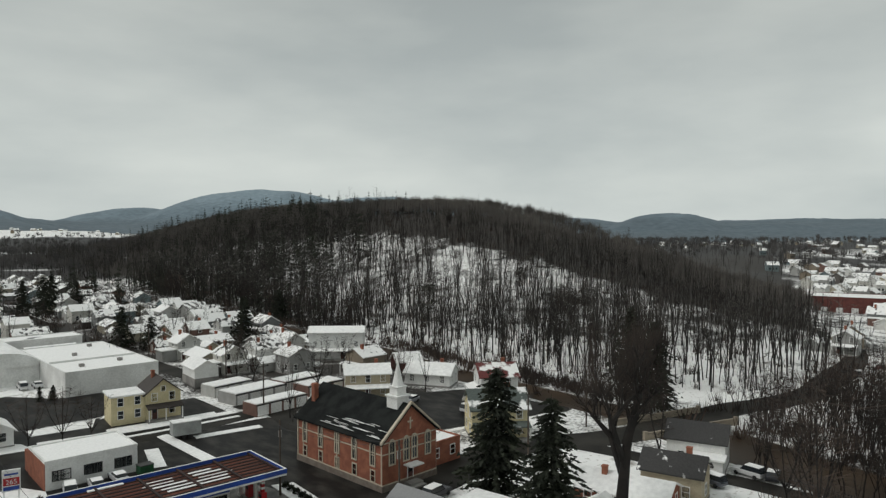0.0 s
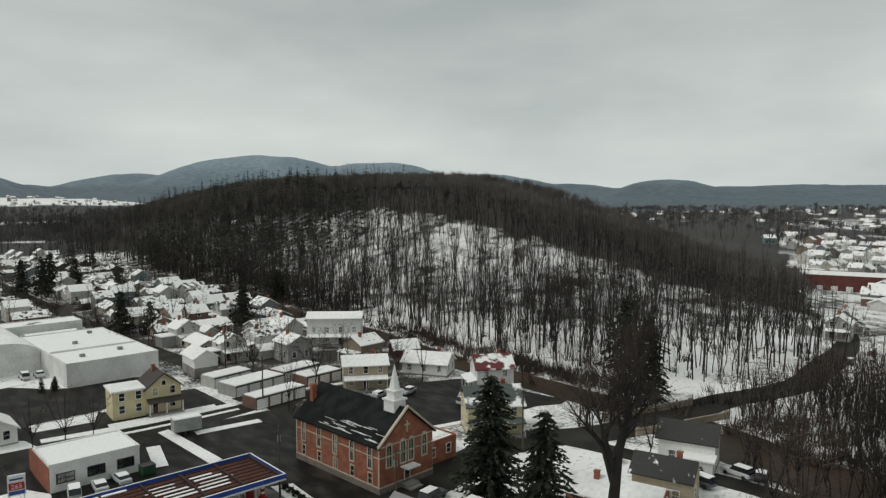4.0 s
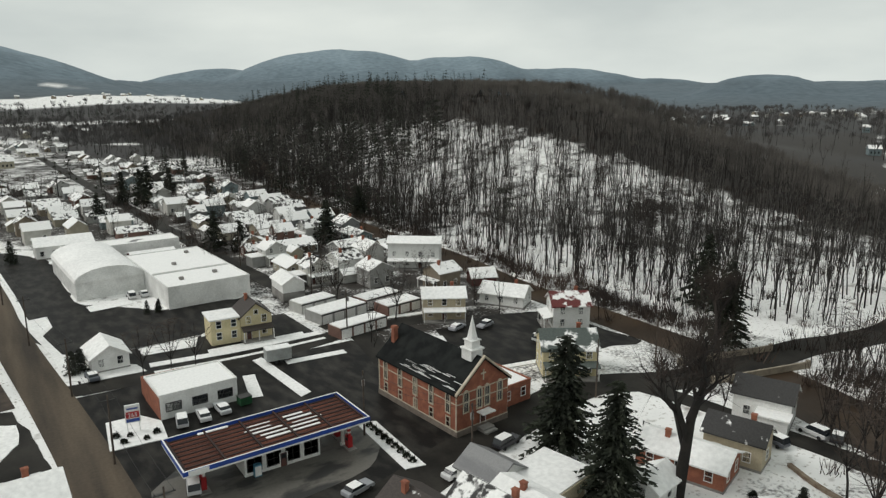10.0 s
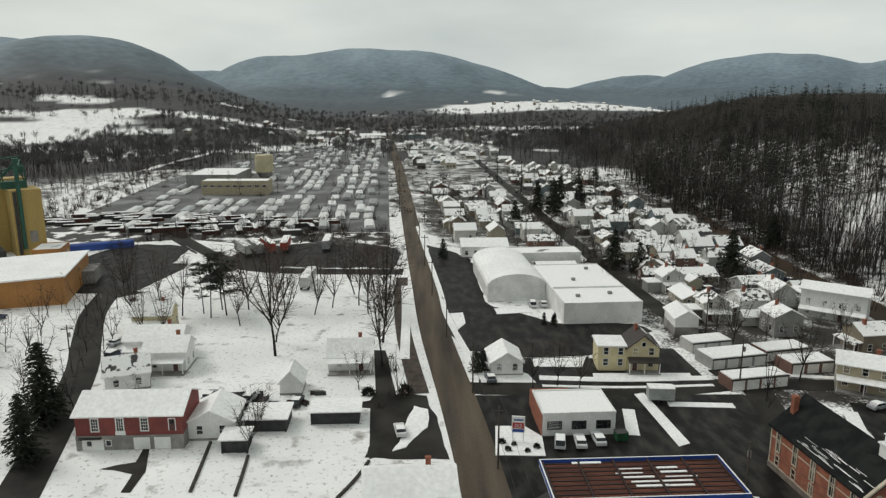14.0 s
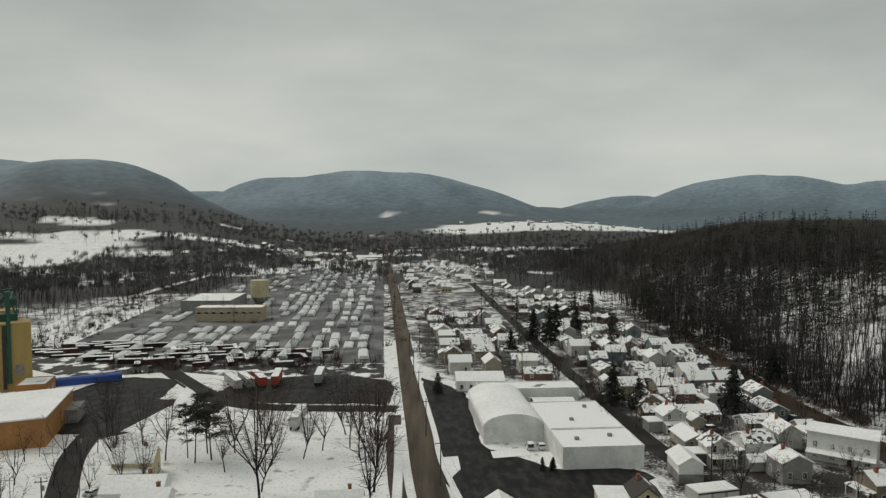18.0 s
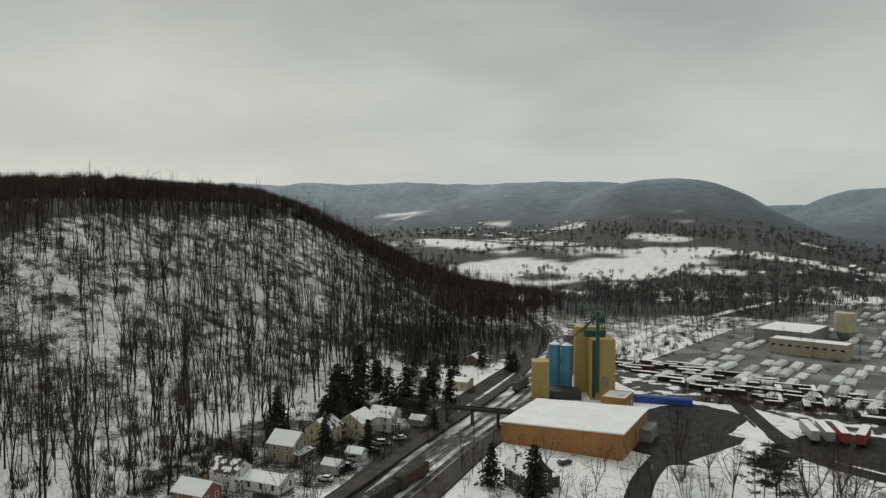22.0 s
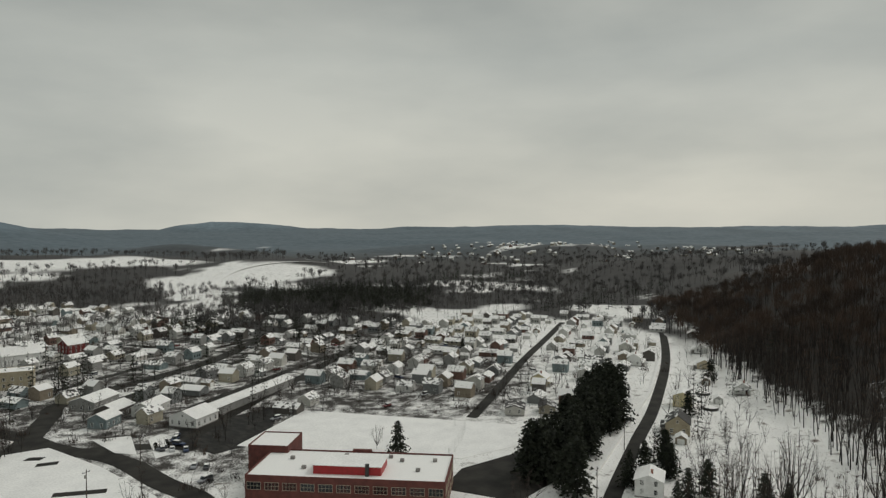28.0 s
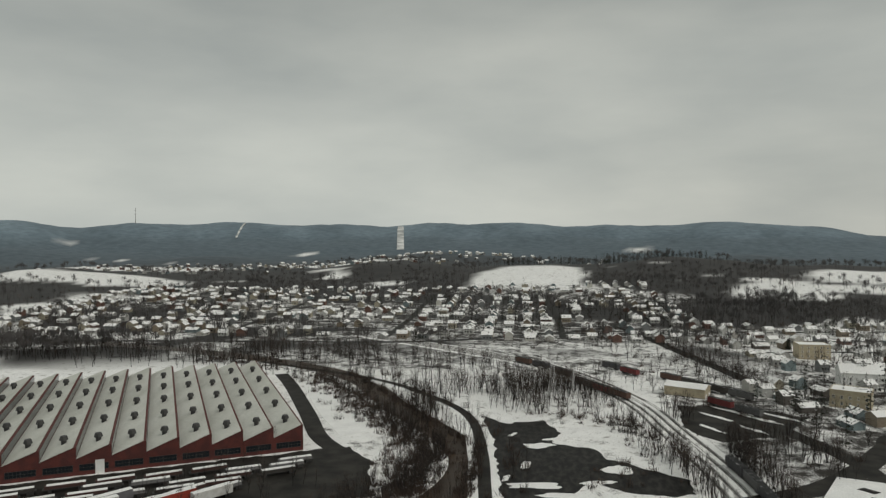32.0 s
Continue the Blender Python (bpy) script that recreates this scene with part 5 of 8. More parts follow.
# ---- church ----
def church():
    w, d, eave, rise = 20.5, 10.5, 7.0, 4.4
    ob = thing("church", "red brick church with a dark snow-streaked roof and white steeple", "church", pose(60.4, 90.2, 0, rz=95.5))
    part("wall", gable_body(w, d, eave, rise, -0.3), BRICK, ob)
    shingles = two_tone("black_church_shingles", (0.010, 0.011, 0.011), (0.020, 0.022, 0.021), 0.5, 0.92, fine=5.0, bump=0.2)
    shingles.node_tree.nodes["Principled BSDF"].inputs["Specular IOR Level"].default_value = 0.12
    gable_roof(ob, w, d, eave, rise, shingles, over=0.4)
    lean = math.degrees(math.atan2(rise, d / 2))
    crng = np.random.default_rng(12)
    for q in range(34):
        v = 0.02 + 1.9 * crng.random() ** 1.4
        u = -w / 2 + 1.4 + (w - 8.5) * crng.random() ** 1.3 if q < 28 else crng.uniform(-w / 2 + 1, w / 2 - 1)
        y = d / 2 - v * math.cos(radians(lean))
        part("snow_streak", boxes((-crng.uniform(0.3, 1.6), crng.uniform(0.3, 1.4), -0.03, crng.uniform(0.0, 0.06), 0.0, 0.05)), SNOW, ob, "thin streak of snow on the shingles", pose(u, y, eave + (d / 2 - y) * rise / (d / 2) + 0.42, rx=-lean))
    part("plinth", boxes((-w / 2 - 0.12, w / 2 + 0.12, -d / 2 - 0.12, d / 2 + 0.12, -0.3, 0.9)), two_tone("plinth_stone", (0.20, 0.17, 0.14), (0.15, 0.12, 0.10), 1.2), ob)
    tall, low, front = arch_mesh(0.8, 3.0, CREAM), lattice(0.8, 1.5, 1, 2, CREAM, 0.16), arch_mesh(0.85, 3.2, CREAM)
    PIPE = mesh_of("corner_strip", boxes((-0.11, 0.11, -0.1, 0.0, 0.9, 6.9)), CREAM)
    for side in "sn":
        for k in range(5):
            u = (k + 0.5) * w / 5 - w / 2
            on_wall(ob, tall, side, u, 3.5, w, d)
            on_wall(ob, low, side, u, 1.2, w, d)
        for u in (-w / 2 + 0.14, 0.0, w / 2 - 1.6, w / 2 - 0.14):
            on_wall(ob, PIPE, side, u, 0, w, d, "cream downpipe and corner strip", "corner_strip")
    for z in (0.92, 5.2, 6.75):
        part("belt_course", boxes((-w / 2 - 0.07, w / 2 + 0.07, -d / 2 - 0.07, -d / 2, z, z + 0.16), (-w / 2 - 0.07, w / 2 + 0.07, d / 2, d / 2 + 0.07, z, z + 0.16), (-w / 2 - 0.07, -w / 2, -d / 2, d / 2, z, z + 0.16)), CREAM, ob)
    for u in (-3.5, -0.8, 0.8, 3.5):
        on_wall(ob, front, "w", u, 3.7, w, d)
    part("cross", boxes((-w / 2 - 0.12, -w / 2, -0.1, 0.1, 8.0, 9.7), (-w / 2 - 0.12, -w / 2, -0.5, 0.5, 9.0, 9.2)), CREAM, ob, "cream stone cross on the gable")
    on_wall(ob, DOOR, "w", 0, 0.6, w, d, name="door")
    part("door_hood", boxes((-w / 2 - 1.6, -w / 2, -1.3, 1.3, 2.95, 3.15)), SNOW, ob, "small snow-covered hood over the door")
    part("steps", boxes((-w / 2 - 2.2, -w / 2, -1.2, 1.2, -0.2, 0.3), (-w / 2 - 1.5, -w / 2, -1.2, 1.2, 0.3, 0.6)), CONCRETE, ob)
    x = -w / 2 + 2.6
    for sy in (-1, 1):
        part("gable_coping", prism(bmesh.new(), [(0, eave + rise + 0.3), (sy * (d / 2 + 0.5), eave - 0.15), (sy * (d / 2 + 0.5), eave + 0.2), (0, eave + rise + 0.65)], -w / 2 - 0.46, -w / 2 - 0.05), CREAM, ob, m=None).matrix_basis = Matrix.Rotation(math.pi / 2, 4, "Z") @ Matrix.Scale(-1, 4, (0, 1, 0)) @ Matrix.Identity(4)
    part("steeple_base", boxes((x - 1.15, x + 1.15, -1.15, 1.15, 9.2, 12.3), (x - 1.35, x + 1.35, -1.35, 1.35, 12.3, 12.55)), WHITE, ob, "white boarded steeple base")
    part("belfry", boxes((x - 0.85, x + 0.85, -0.85, 0.85, 12.55, 13.7), (x - 1.0, x + 1.0, -1.0, 1.0, 13.7, 13.85)), WHITE, ob)
    part("spire", tube(bmesh.new(), x, 0, 13.85, 17.6, 0.85, 0.03, 8), WHITE, ob, "white tapering spire")
    part("chimney", boxes((w / 2 - 1.4, w / 2 - 0.6, 2.2, 3.0, 7, 12.0), (w / 2 - 1.5, w / 2 - 0.5, 2.1, 3.1, 11.6, 11.8)), BRICK, ob)
    taken(60, 91, 13)
    block("church_annex", "low brick church hall with a snow-covered roof", 7, 9, 3.4, BRICK, pose(70.5, 88, 0, rz=5), [("s", 2, 1.2, WIN), ("e", 3, 1.2, WIN)])
    taken(71, 88, 6)


church()


# ---- filling station ----
def station():
    ob = thing("fuel_canopy", "long filling-station canopy with rusty deck and blue fascia", "canopy", pose(30.6, 89.0, 0, rz=1.5))
    L, D, z0, z1 = 26.5, 10.4, 4.1, 5.0
    tray = two_tone("rusty_deck", (0.190, 0.066, 0.040), (0.090, 0.034, 0.022), 0.5, 0.85, 0.35, 0.65, fine=5.0, stretch=(0.4, 2.5, 1))
    dark_rust = two_tone("dark_rusty_steel", (0.040, 0.016, 0.012), (0.022, 0.012, 0.010), 0.6, 0.85, fine=4)
    part("deck", boxes((-L / 2 + 0.2, L / 2 - 0.2, -D / 2 + 0.2, D / 2 - 0.2, z0 + 0.1, z0 + 0.3)), tray, ob, "rust-brown corrugated deck with thin snow")
    n = 9
    srng = np.random.default_rng(4)
    gap = (D - 1.2) / (n - 1)
    for k in range(n):
        y = -D / 2 + 0.6 + k * gap
        part("deck_rib", boxes((-L / 2 + 0.25, L / 2 - 0.25, y - 0.13, y + 0.13, z0 + 0.3, z0 + 0.46)), dark_rust, ob)
        for q in range(3):
            off = gap * (q + 1) / 4
            if k < n - 1:
                part("deck_fold", boxes((-L / 2 + 0.3, L / 2 - 0.3, y + off - 0.07, y + off + 0.07, z0 + 0.3, z0 + 0.37)), tray, ob)
        if 1 < k < n - 2:
            for x in (srng.uniform(-3.5, -1.0), srng.uniform(2.5, 4.0)):
                part("snow_strip", boxes((x, x + srng.uniform(2.2, 4.6), y + 0.3, y + gap - srng.uniform(0.3, 0.6), z0 + 0.375, z0 + 0.42)), SNOW, ob, "thin snow lying between the ribs")
    part("snow_strip", boxes((-8.6, -4.4, D / 2 - 1.0, D / 2 - 0.5, z0 + 0.47, z0 + 0.6)), SNOW, ob, "bank of snow on the canopy edge")
    for k in range(6):
        x = -L / 2 + 0.5 + k * (L - 1.0) / 5
        part("beam", boxes((x - 0.14, x + 0.14, -D / 2 + 0.2, D / 2 - 0.2, z0 + 0.465, z0 + 0.68)), dark_rust, ob, "rusty steel cross beam")
    for x0, x1, y0, y1 in ((-L / 2, L / 2, -D / 2, -D / 2 + 0.2), (-L / 2, L / 2, D / 2 - 0.2, D / 2), (-L / 2, -L / 2 + 0.2, -D / 2 + 0.2, D / 2 - 0.2), (L / 2 - 0.2, L / 2, -D / 2 + 0.2, D / 2 - 0.2)):
        f = part("fascia", boxes((x0, x1, y0, y1, z0, z1)), WHITE, ob, "white sheet fascia")
        e = 0.03
        part("stripe", boxes((x0 - e, x1 + e, y0 - e, y1 + e, z0 + 0.26, z0 + 0.86)), BLUE, f, "blue stripe")
    part("name_panel", boxes((-L / 2 + 0.6, -L / 2 + 3.2, -D / 2 - 0.09, -D / 2, z0 + 0.15, z1 - 0.08)), WHITE, ob, "plain white sign panel")
    for x in (-L / 2 + 3.2, L / 2 - 3.0):
        for y in (-2.2, 2.2):
            part("column", boxes((x - 0.18, x + 0.18, y - 0.18, y + 0.18, 0, z0 + 0.1), (x - 0.3, x + 0.3, y - 0.3, y + 0.3, 0, 0.5)), WHITE, ob)
    taken(30, 89, 16)
    ki = block("station_kiosk", "white flat-roofed station shop with a glazed front", 11, 6.5, 3.6, WHITE, pose(31.5, 89.6, 0, rz=0), [("s", 4, 0.7, window_mesh(1.9, 1.9, DARK)), ("e", 2, 0.7, WIN_WIDE)], parapet=0)
    on_wall(ki, DOOR, "s", 0.0, 0.05, 11, 6.5, name="door")
    part("sign_band", boxes((-5.5, 5.5, -3.3, -3.25, 2.95, 3.4)), BLUE, ki, "blue band over the windows")
    for x, y in ((20.5, 86.6), (20.5, 90.2), (41.4, 86.0), (41.4, 90.0)):
        p = thing("fuel_pump", "red fuel pump on a concrete island", "pump", pose(x, y, 0.05), "fuel pumps")
        part("island", boxes((-0.7, 0.7, -1.4, 1.4, 0, 0.16)), CONCRETE, p)
        part("cabinet", boxes((-0.35, 0.35, -0.5, 0.5, 0.16, 1.9)), RED, p)
        part("pillar", boxes((-0.22, 0.22, -0.22, 0.22, 1.9, 4.0)), RED, p, "red pillar up to the canopy")
        for z in (2.3, 3.0):
            part("band", boxes((-0.24, 0.24, -0.24, 0.24, z, z + 0.3)), WHITE, p, "white band round the pillar")
        part("display", boxes((-0.37, 0.37, -0.36, 0.36, 1.2, 1.65)), DARK, p)
        part("hose", tube(bmesh.new(), 0.3, 0.6, 0.4, 1.5, 0.05, sides=6), DARK, p)
    sheet("forecourt", [(31 + 16 * math.cos(a * math.pi / 14) * (1 + 0.06 * math.sin(a * 5.0)), 87.5 + 10.5 * math.sin(a * math.pi / 14) * (1 + 0.05 * math.cos(a * 7.0))) for a in range(28)], two_tone("oil_stained_concrete", (0.125, 0.117, 0.102), (0.030, 0.029, 0.027), 0.22, 0.55, 0.50, 0.60, fine=2.4, stretch=(0.6, 1.3, 1)), 0.056, 0.03, "pale concrete forecourt with dark wet stains", "pavement")
    v = thing("ice_box", "pale blue vending box against the shop wall", "vending box", pose(27.6, 85.9, 0.06))
    part("body", boxes((-0.5, 0.5, -0.35, 0.35, 0, 1.7)), SILO_BLUE, v)
    part("door", boxes((-0.44, 0.44, -0.39, -0.352, 0.15, 1.55)), WHITE, v)
    # price sign
    s = thing("price_sign", "white pylon price sign with a red number panel", "sign", pose(16.2, 108.5, 0, rz=-8) @ Matrix.Scale(0.72, 4))
    for x in (-1.2, 1.2):
        part("post", boxes((x - 0.1, x + 0.1, -0.1, 0.1, 0, 6.2)), WHITE, s)
    part("panel", boxes((-1.5, 1.5, -0.22, 0.22, 2.4, 6.4)), WHITE, s, "white sign cabinet")
    number = part("number_panel", boxes((-1.3, 1.3, -0.27, -0.2, 3.5, 4.9)), RED, s, "red number panel")
    part("logo_bar", boxes((-1.1, 1.1, -0.26, -0.2, 5.4, 5.75)), BLUE, s, "plain blue bar")
    part("lower_bar", boxes((-1.3, 1.3, -0.26, -0.2, 2.6, 3.3)), BLUE, s, "plain blue bar")
    cu = bpy.data.curves.new("digits", "FONT")
    cu.body, cu.size, cu.align_x, cu.extrude = "265", 1.25, "CENTER", 0.01
    cu.materials.append(WHITE)
    piece("digits", cu, number, pose(0, -0.29, 3.75, rx=90), "white price digits")
    # planted sign island with clipped shrubs
    sheet("planting_island", [(12, 104), (20, 103.5), (20.5, 110), (18, 114), (13, 114)], SNOW, 0.16, 0.2, "snow-covered planting island with a kerb", "island")
    for x, y, r in ((13.5, 108, 0.8), (14.2, 105.5, 0.7), (19, 106.2, 0.75), (17.3, 105, 0.6), (15.4, 107.2, 0.6)):
        shrub(x, y, r, 0.16)
    sheet("planting_island", [(45, 76), (48, 75.4), (48.6, 91), (45.6, 92)], SNOW, 0.16, 0.2, "snowy kerbed strip with clipped shrubs", "island")
    for k in range(9):
        shrub(46.9, 77.2 + k * 1.6, 0.75, 0.16)
    sheet("planting_island", [(41, 126.5), (43, 127), (44.6, 107), (42.4, 106)], SNOW, 0.15, 0.2, "long snow-covered kerb island", "island")
    bl = block("repair_shop", "white painted shop with a brick side and snowy flat roof", 12.5, 9.5, 3.9, WHITE, pose(26.6, 115.2, 0, rz=2), [("s", 3, 1.3, window_mesh(2.3, 1.3, DARK)), ("e", 1, 1.2, WIN_WIDE)])
    part("side_wall", boxes((-6.33, -6.25, -4.75, 4.75, -0.2, 3.8)), BRICK, bl, "bare red brick side wall")
    part("rear_bay", boxes((-6.2, 1.0, 4.76, 7.6, -0.2, 3.2)), BRICK, bl)
    taken(26.6, 116, 9)
    for k, (x, y) in enumerate(((23, 107.3), (26.3, 107.2), (29.5, 108.0))):
        car(x, y, 80 + k * 6, "suv" if k == 0 else "car")
    t = thing("box_trailer", "small pale grey box trailer with snow on top", "trailer", pose(45, 123.5, 0, rz=-6))
    part("box", boxes((-2.4, 2.4, -1.2, 1.2, 0.7, 2.9)), two_tone("grey_sheet", (0.36, 0.38, 0.37), (0.30, 0.31, 0.30), 1.0, 0.5), t)
    part("snow_cap", boxes((-2.4, 2.4, -1.2, 1.2, 2.9, 3.05)), SNOW, t)
    for x in (-0.5, 0.5):
        for y in (-1.1, 1.1):
            piece("wheel", CARS["car"][4], t, pose(x, y, 0.36))
    part("hitch", boxes((2.4, 3.6, -0.1, 0.1, 0.55, 0.7)), DARK, t)
    sk = thing("skip_bin", "green steel refuse bin", "bin", pose(33.5, 108.8, 0.05, rz=5))
    part("body", boxes((-1, 1, -0.8, 0.8, 0.1, 1.4)), two_tone("green_bin", (0.02, 0.10, 0.04), (0.02, 0.07, 0.03), 1, 0.5), sk)
    part("lid", boxes((-1.05, 1.05, -0.85, 0.85, 1.4, 1.5)), DARK, sk)


SHRUB_MESHES = []
for q in range(3):
    r2 = np.random.default_rng(200 + q)
    pile = Pile()
    for _ in range(150):
        a = r2.normal(size=3)
        a /= np.linalg.norm(a)
        a[2] = abs(a[2])
        c = a * (0.75 + 0.25 * r2.random()) * (1, 1, 1.1)
        pile.add(blade(c * 0.55, c + r2.normal(size=3) * 0.12, 0.16, r2))
    v, f, mm = pile.arrays()
    SHRUB_MESHES.append(np_mesh("leaves", v, f, [NEEDLE]))


def shrub(x, y, r, z=0.0):
    ob = new("clipped_shrub", SHRUB_MESHES[int(x * 13 + y * 7) % 3])
    ob.matrix_basis = pose(x, y, z, rz=(x * 91) % 360) @ Matrix.Diagonal((r, r, r * 1.15, 1))
    return tagged(ob, "small dark evergreen shrub in the snow", "shrub", "shrubs")


station()


# ---- houses and sheds that stand apart ----
YELLOW = two_tone("pale_yellow_siding", (0.66, 0.58, 0.36), (0.57, 0.50, 0.30), 0.6, 0.75, bump=0.1)
TAN = two_tone("tan_siding", (0.46, 0.40, 0.28), (0.40, 0.34, 0.24), 0.6, 0.75, bump=0.1)
GREYGREEN = snowy("grey_green_shingles", (0.10, 0.12, 0.11), 0.58)
yellow = house("yellow_house", "two-storey pale yellow house with a dark front gable", 7, 6.5, 5.2, 2.6, YELLOW, snowy("worn_dark_shingles", (0.05, 0.04, 0.035), 0.72), "w", True, None, pose(46.2, 141.2, 0, rz=86))
part("side_wing", boxes((-3.2, 3.0, 3.27, 9.2, 0, 5.3)), YELLOW, yellow)
part("side_wing_roof", boxes((-3.5, 3.3, 3.29, 9.5, 5.3, 5.6)), SNOW, yellow, "flat snow-covered wing roof")
for u in (4.6, 7.6):
    for z in (1.2, 3.6):
        piece("window", WIN, yellow, pose(-3.21, u, z, rz=-90))
taken(43, 142, 9)
house("white_garage", "white gabled garage with a snow-covered roof", 8, 6.5, 2.9, 2.0, WHITE, SNOW, "", False, None, pose(17.5, 140.5, 0, rz=92), category="garage")
taken(17.5, 140, 6)
house("yellow_duplex", "yellow double house with a grey-green roof and porch", 10, 7.5, 5.5, 2.6, YELLOW, GREYGREEN, "s", True, (4, 3, 3.0, 0), pose(88, 89.5, 0, rz=-32))
taken(88, 90, 8)
house("white_house", "white two-storey house with a snowy porch and red roof patch", 8, 7, 5.6, 2.2, WHITE, snowy("dark_red_shingles", (0.15, 0.03, 0.027), 0.5), "w", True, None, pose(106, 108, 0, rz=-30))
taken(106, 108, 7)
house("white_cottage", "long low white cottage with snow-covered roof", 11, 6.5, 3.0, 2.0, WHITE, SNOW, "", True, None, pose(105, 128.5, 0, rz=-58))
taken(105, 128, 7)
house("tan_house", "square tan two-storey house with snow on its roof", 9.5, 8, 5.4, 1.4, TAN, SNOW, "s", True, None, pose(87, 129, 0, rz=-30))
taken(87, 129, 7)
house("white_apartment_house", "long white three-storey apartment house", 15, 8, 7.6, 1.2, WHITE, SNOW, "s", False, None, pose(106, 172, 0, rz=-38))
taken(106, 172, 9)
house("red_shed", "dark red shed with a snowy roof", 6.5, 5.5, 2.8, 1.8, two_tone("barn_red", (0.12, 0.03, 0.025), (0.09, 0.025, 0.02), 0.8), SNOW, "", False, None, pose(110, 145, 0, rz=-20), windows=False, category="shed")
taken(110, 145, 5)
house("brick_ranch", "low red brick ranch house with a snow-covered roof", 12, 7, 3.0, 1.5, BRICK, SNOW, "", True, None, pose(77.6, 54.6, 0, rz=108))
taken(78, 55, 7)
house("white_gabled_house", "tall white house with plain gable and snowy roof", 8.5, 6, 4.5, 2.0, WHITE, STREAKED, "", False, (4.5, 3, 2.6, -2), pose(101, 57.8, 0, rz=112))
taken(101, 58, 7)
house("tan_gabled_house", "tan two-storey house with steep snowy gable", 8, 5.2, 4.2, 1.9, TAN, STREAKED, "", True, (5, 4, 2.6, 0), pose(86, 52.6, 0, rz=-72))
taken(86, 53, 7)
OLIVE = two_tone("olive_siding", (0.30, 0.29, 0.20), (0.24, 0.23, 0.16), 0.6, 0.8, bump=0.1)
house("tan_corner_house", "tan house with a dark brown shingle roof fringed by snow", 9, 8, 4.4, 2.6, TAN, snowy("brown_shingles", (0.060, 0.048, 0.042), 0.80, 0.6), "", True, None, pose(38, 60.5, 0, rz=100), "houses on the side road")
house("white_street_house", "tall white house with snow sliding off black shingles", 10, 6, 5.2, 2.3, WHITE, STREAKED, "e", True, None, pose(44.8, 55.5, 0, rz=-80), "houses on the side road")
house("long_olive_house", "narrow olive row house with a snow-covered low roof", 13, 4.6, 4.8, 0.9, OLIVE, SNOW, "", True, None, pose(50.4, 53.6, 0, rz=100), "houses on the side road")
house("grey_roofed_house", "small white house with a grey metal roof", 6.5, 6, 3.8, 1.8, WHITE, two_tone("grey_metal_roof", (0.16, 0.16, 0.165), (0.22, 0.22, 0.22), 0.5, 0.5, stretch=(1, 0.2, 1)), "", False, None, pose(51.4, 65, 0, rz=100), "houses on the side road")
block("flat_tan_store", "low tan store with a clean snow-covered flat roof", 9, 8.5, 3.8, TAN, pose(57, 60, 0, rz=12), [("s", 2, 1.0, WIN), ("e", 2, 1.0, WIN)], roof=SNOW, parapet=0)
house("white_back_house", "small white house half hidden behind spruces", 5.5, 4.5, 2.8, 1.4, WHITE, SNOW, "", False, None, pose(68, 52.5, 0, rz=10), "houses on the side road")
for x, y in ((38, 60), (45, 55), (50.5, 53), (51, 65), (57, 60), (68, 52)):
    taken(x, y, 6)
barn = house("brick_barn", "red brick barn over a pale stone basement, roof deep in snow", 17, 9.5, 6.0, 2.2, two_tone("barn_brick", (0.22, 0.055, 0.045), (0.17, 0.045, 0.04), 0.7), SNOW, "", False, None, pose(-47.2, 112.5, 0, rz=1), windows=False, category="barn")
part("basement", boxes((-8.6, 8.6, -4.87, 4.87, -0.3, 2.5)), CONCRETE, barn, "pale rubble basement wall")
BARN_WINDOW = lattice(1.05, 2.1, 3, 4, t=0.16, bar_t=0.05)
for u in (-5.4, -1.4, 2.5):
    on_wall(barn, BARN_WINDOW, "s", u, 3.3, 17.0, 9.5)
on_wall(barn, DOOR, "s", 6.9, 3.2, 17.0, 9.5, "white loft door", "door")
part("shutter", boxes((-2.2, -0.6, -4.84, -4.76, 2.55, 3.2)), WHITE, barn, "white board shutter under a window")
part("basement_panel", boxes((-7.6, -4.2, -5.0, -4.86, 0, 1.9)), WHITE, barn, "white-painted basement front")
part("lean_roof", boxes((-8.0, -4.4, -5.5, -4.86, 2.1, 2.25)), DARK, barn)
for u in (-6.4, -3.4):
    on_wall(barn, WIN_SMALL, "s", u, 0.8, 17.2, 9.76 + (0.26 if u < -5 else 0))
on_wall(barn, GARAGE_DOOR, "s", 5.2, 0.05, 17.2, 9.8, name="garage_door")
on_wall(barn, GARAGE_DOOR, "s", 1.9, 0.05, 17.2, 9.8, name="garage_door")
taken(-47, 113, 11)
house("white_outbuilding", "small white gabled workshop with a snowy roof", 8, 7.5, 3.4, 1.9, WHITE, SNOW, "", False, None, pose(-35, 114.5, 0, rz=92), category="workshop")
taken(-35, 114, 6)
house("white_garage", "white single garage with a steep snowy roof", 5.5, 4.2, 2.6, 2.2, WHITE, SNOW, "", False, None, pose(-25, 131, 0, rz=92), windows=False, category="garage")
taken(-25, 131, 5)
house("white_bungalow", "white bungalow with a dark chimney and snowy roof", 9, 7.5, 3.4, 2.6, WHITE, SNOW, "s", True, None, pose(-14.8, 143, 0, rz=2))
taken(-15, 143, 7)
SHEDWALL = two_tone("black_boards", (0.03, 0.03, 0.032), (0.05, 0.05, 0.05), 0.8, 0.85)
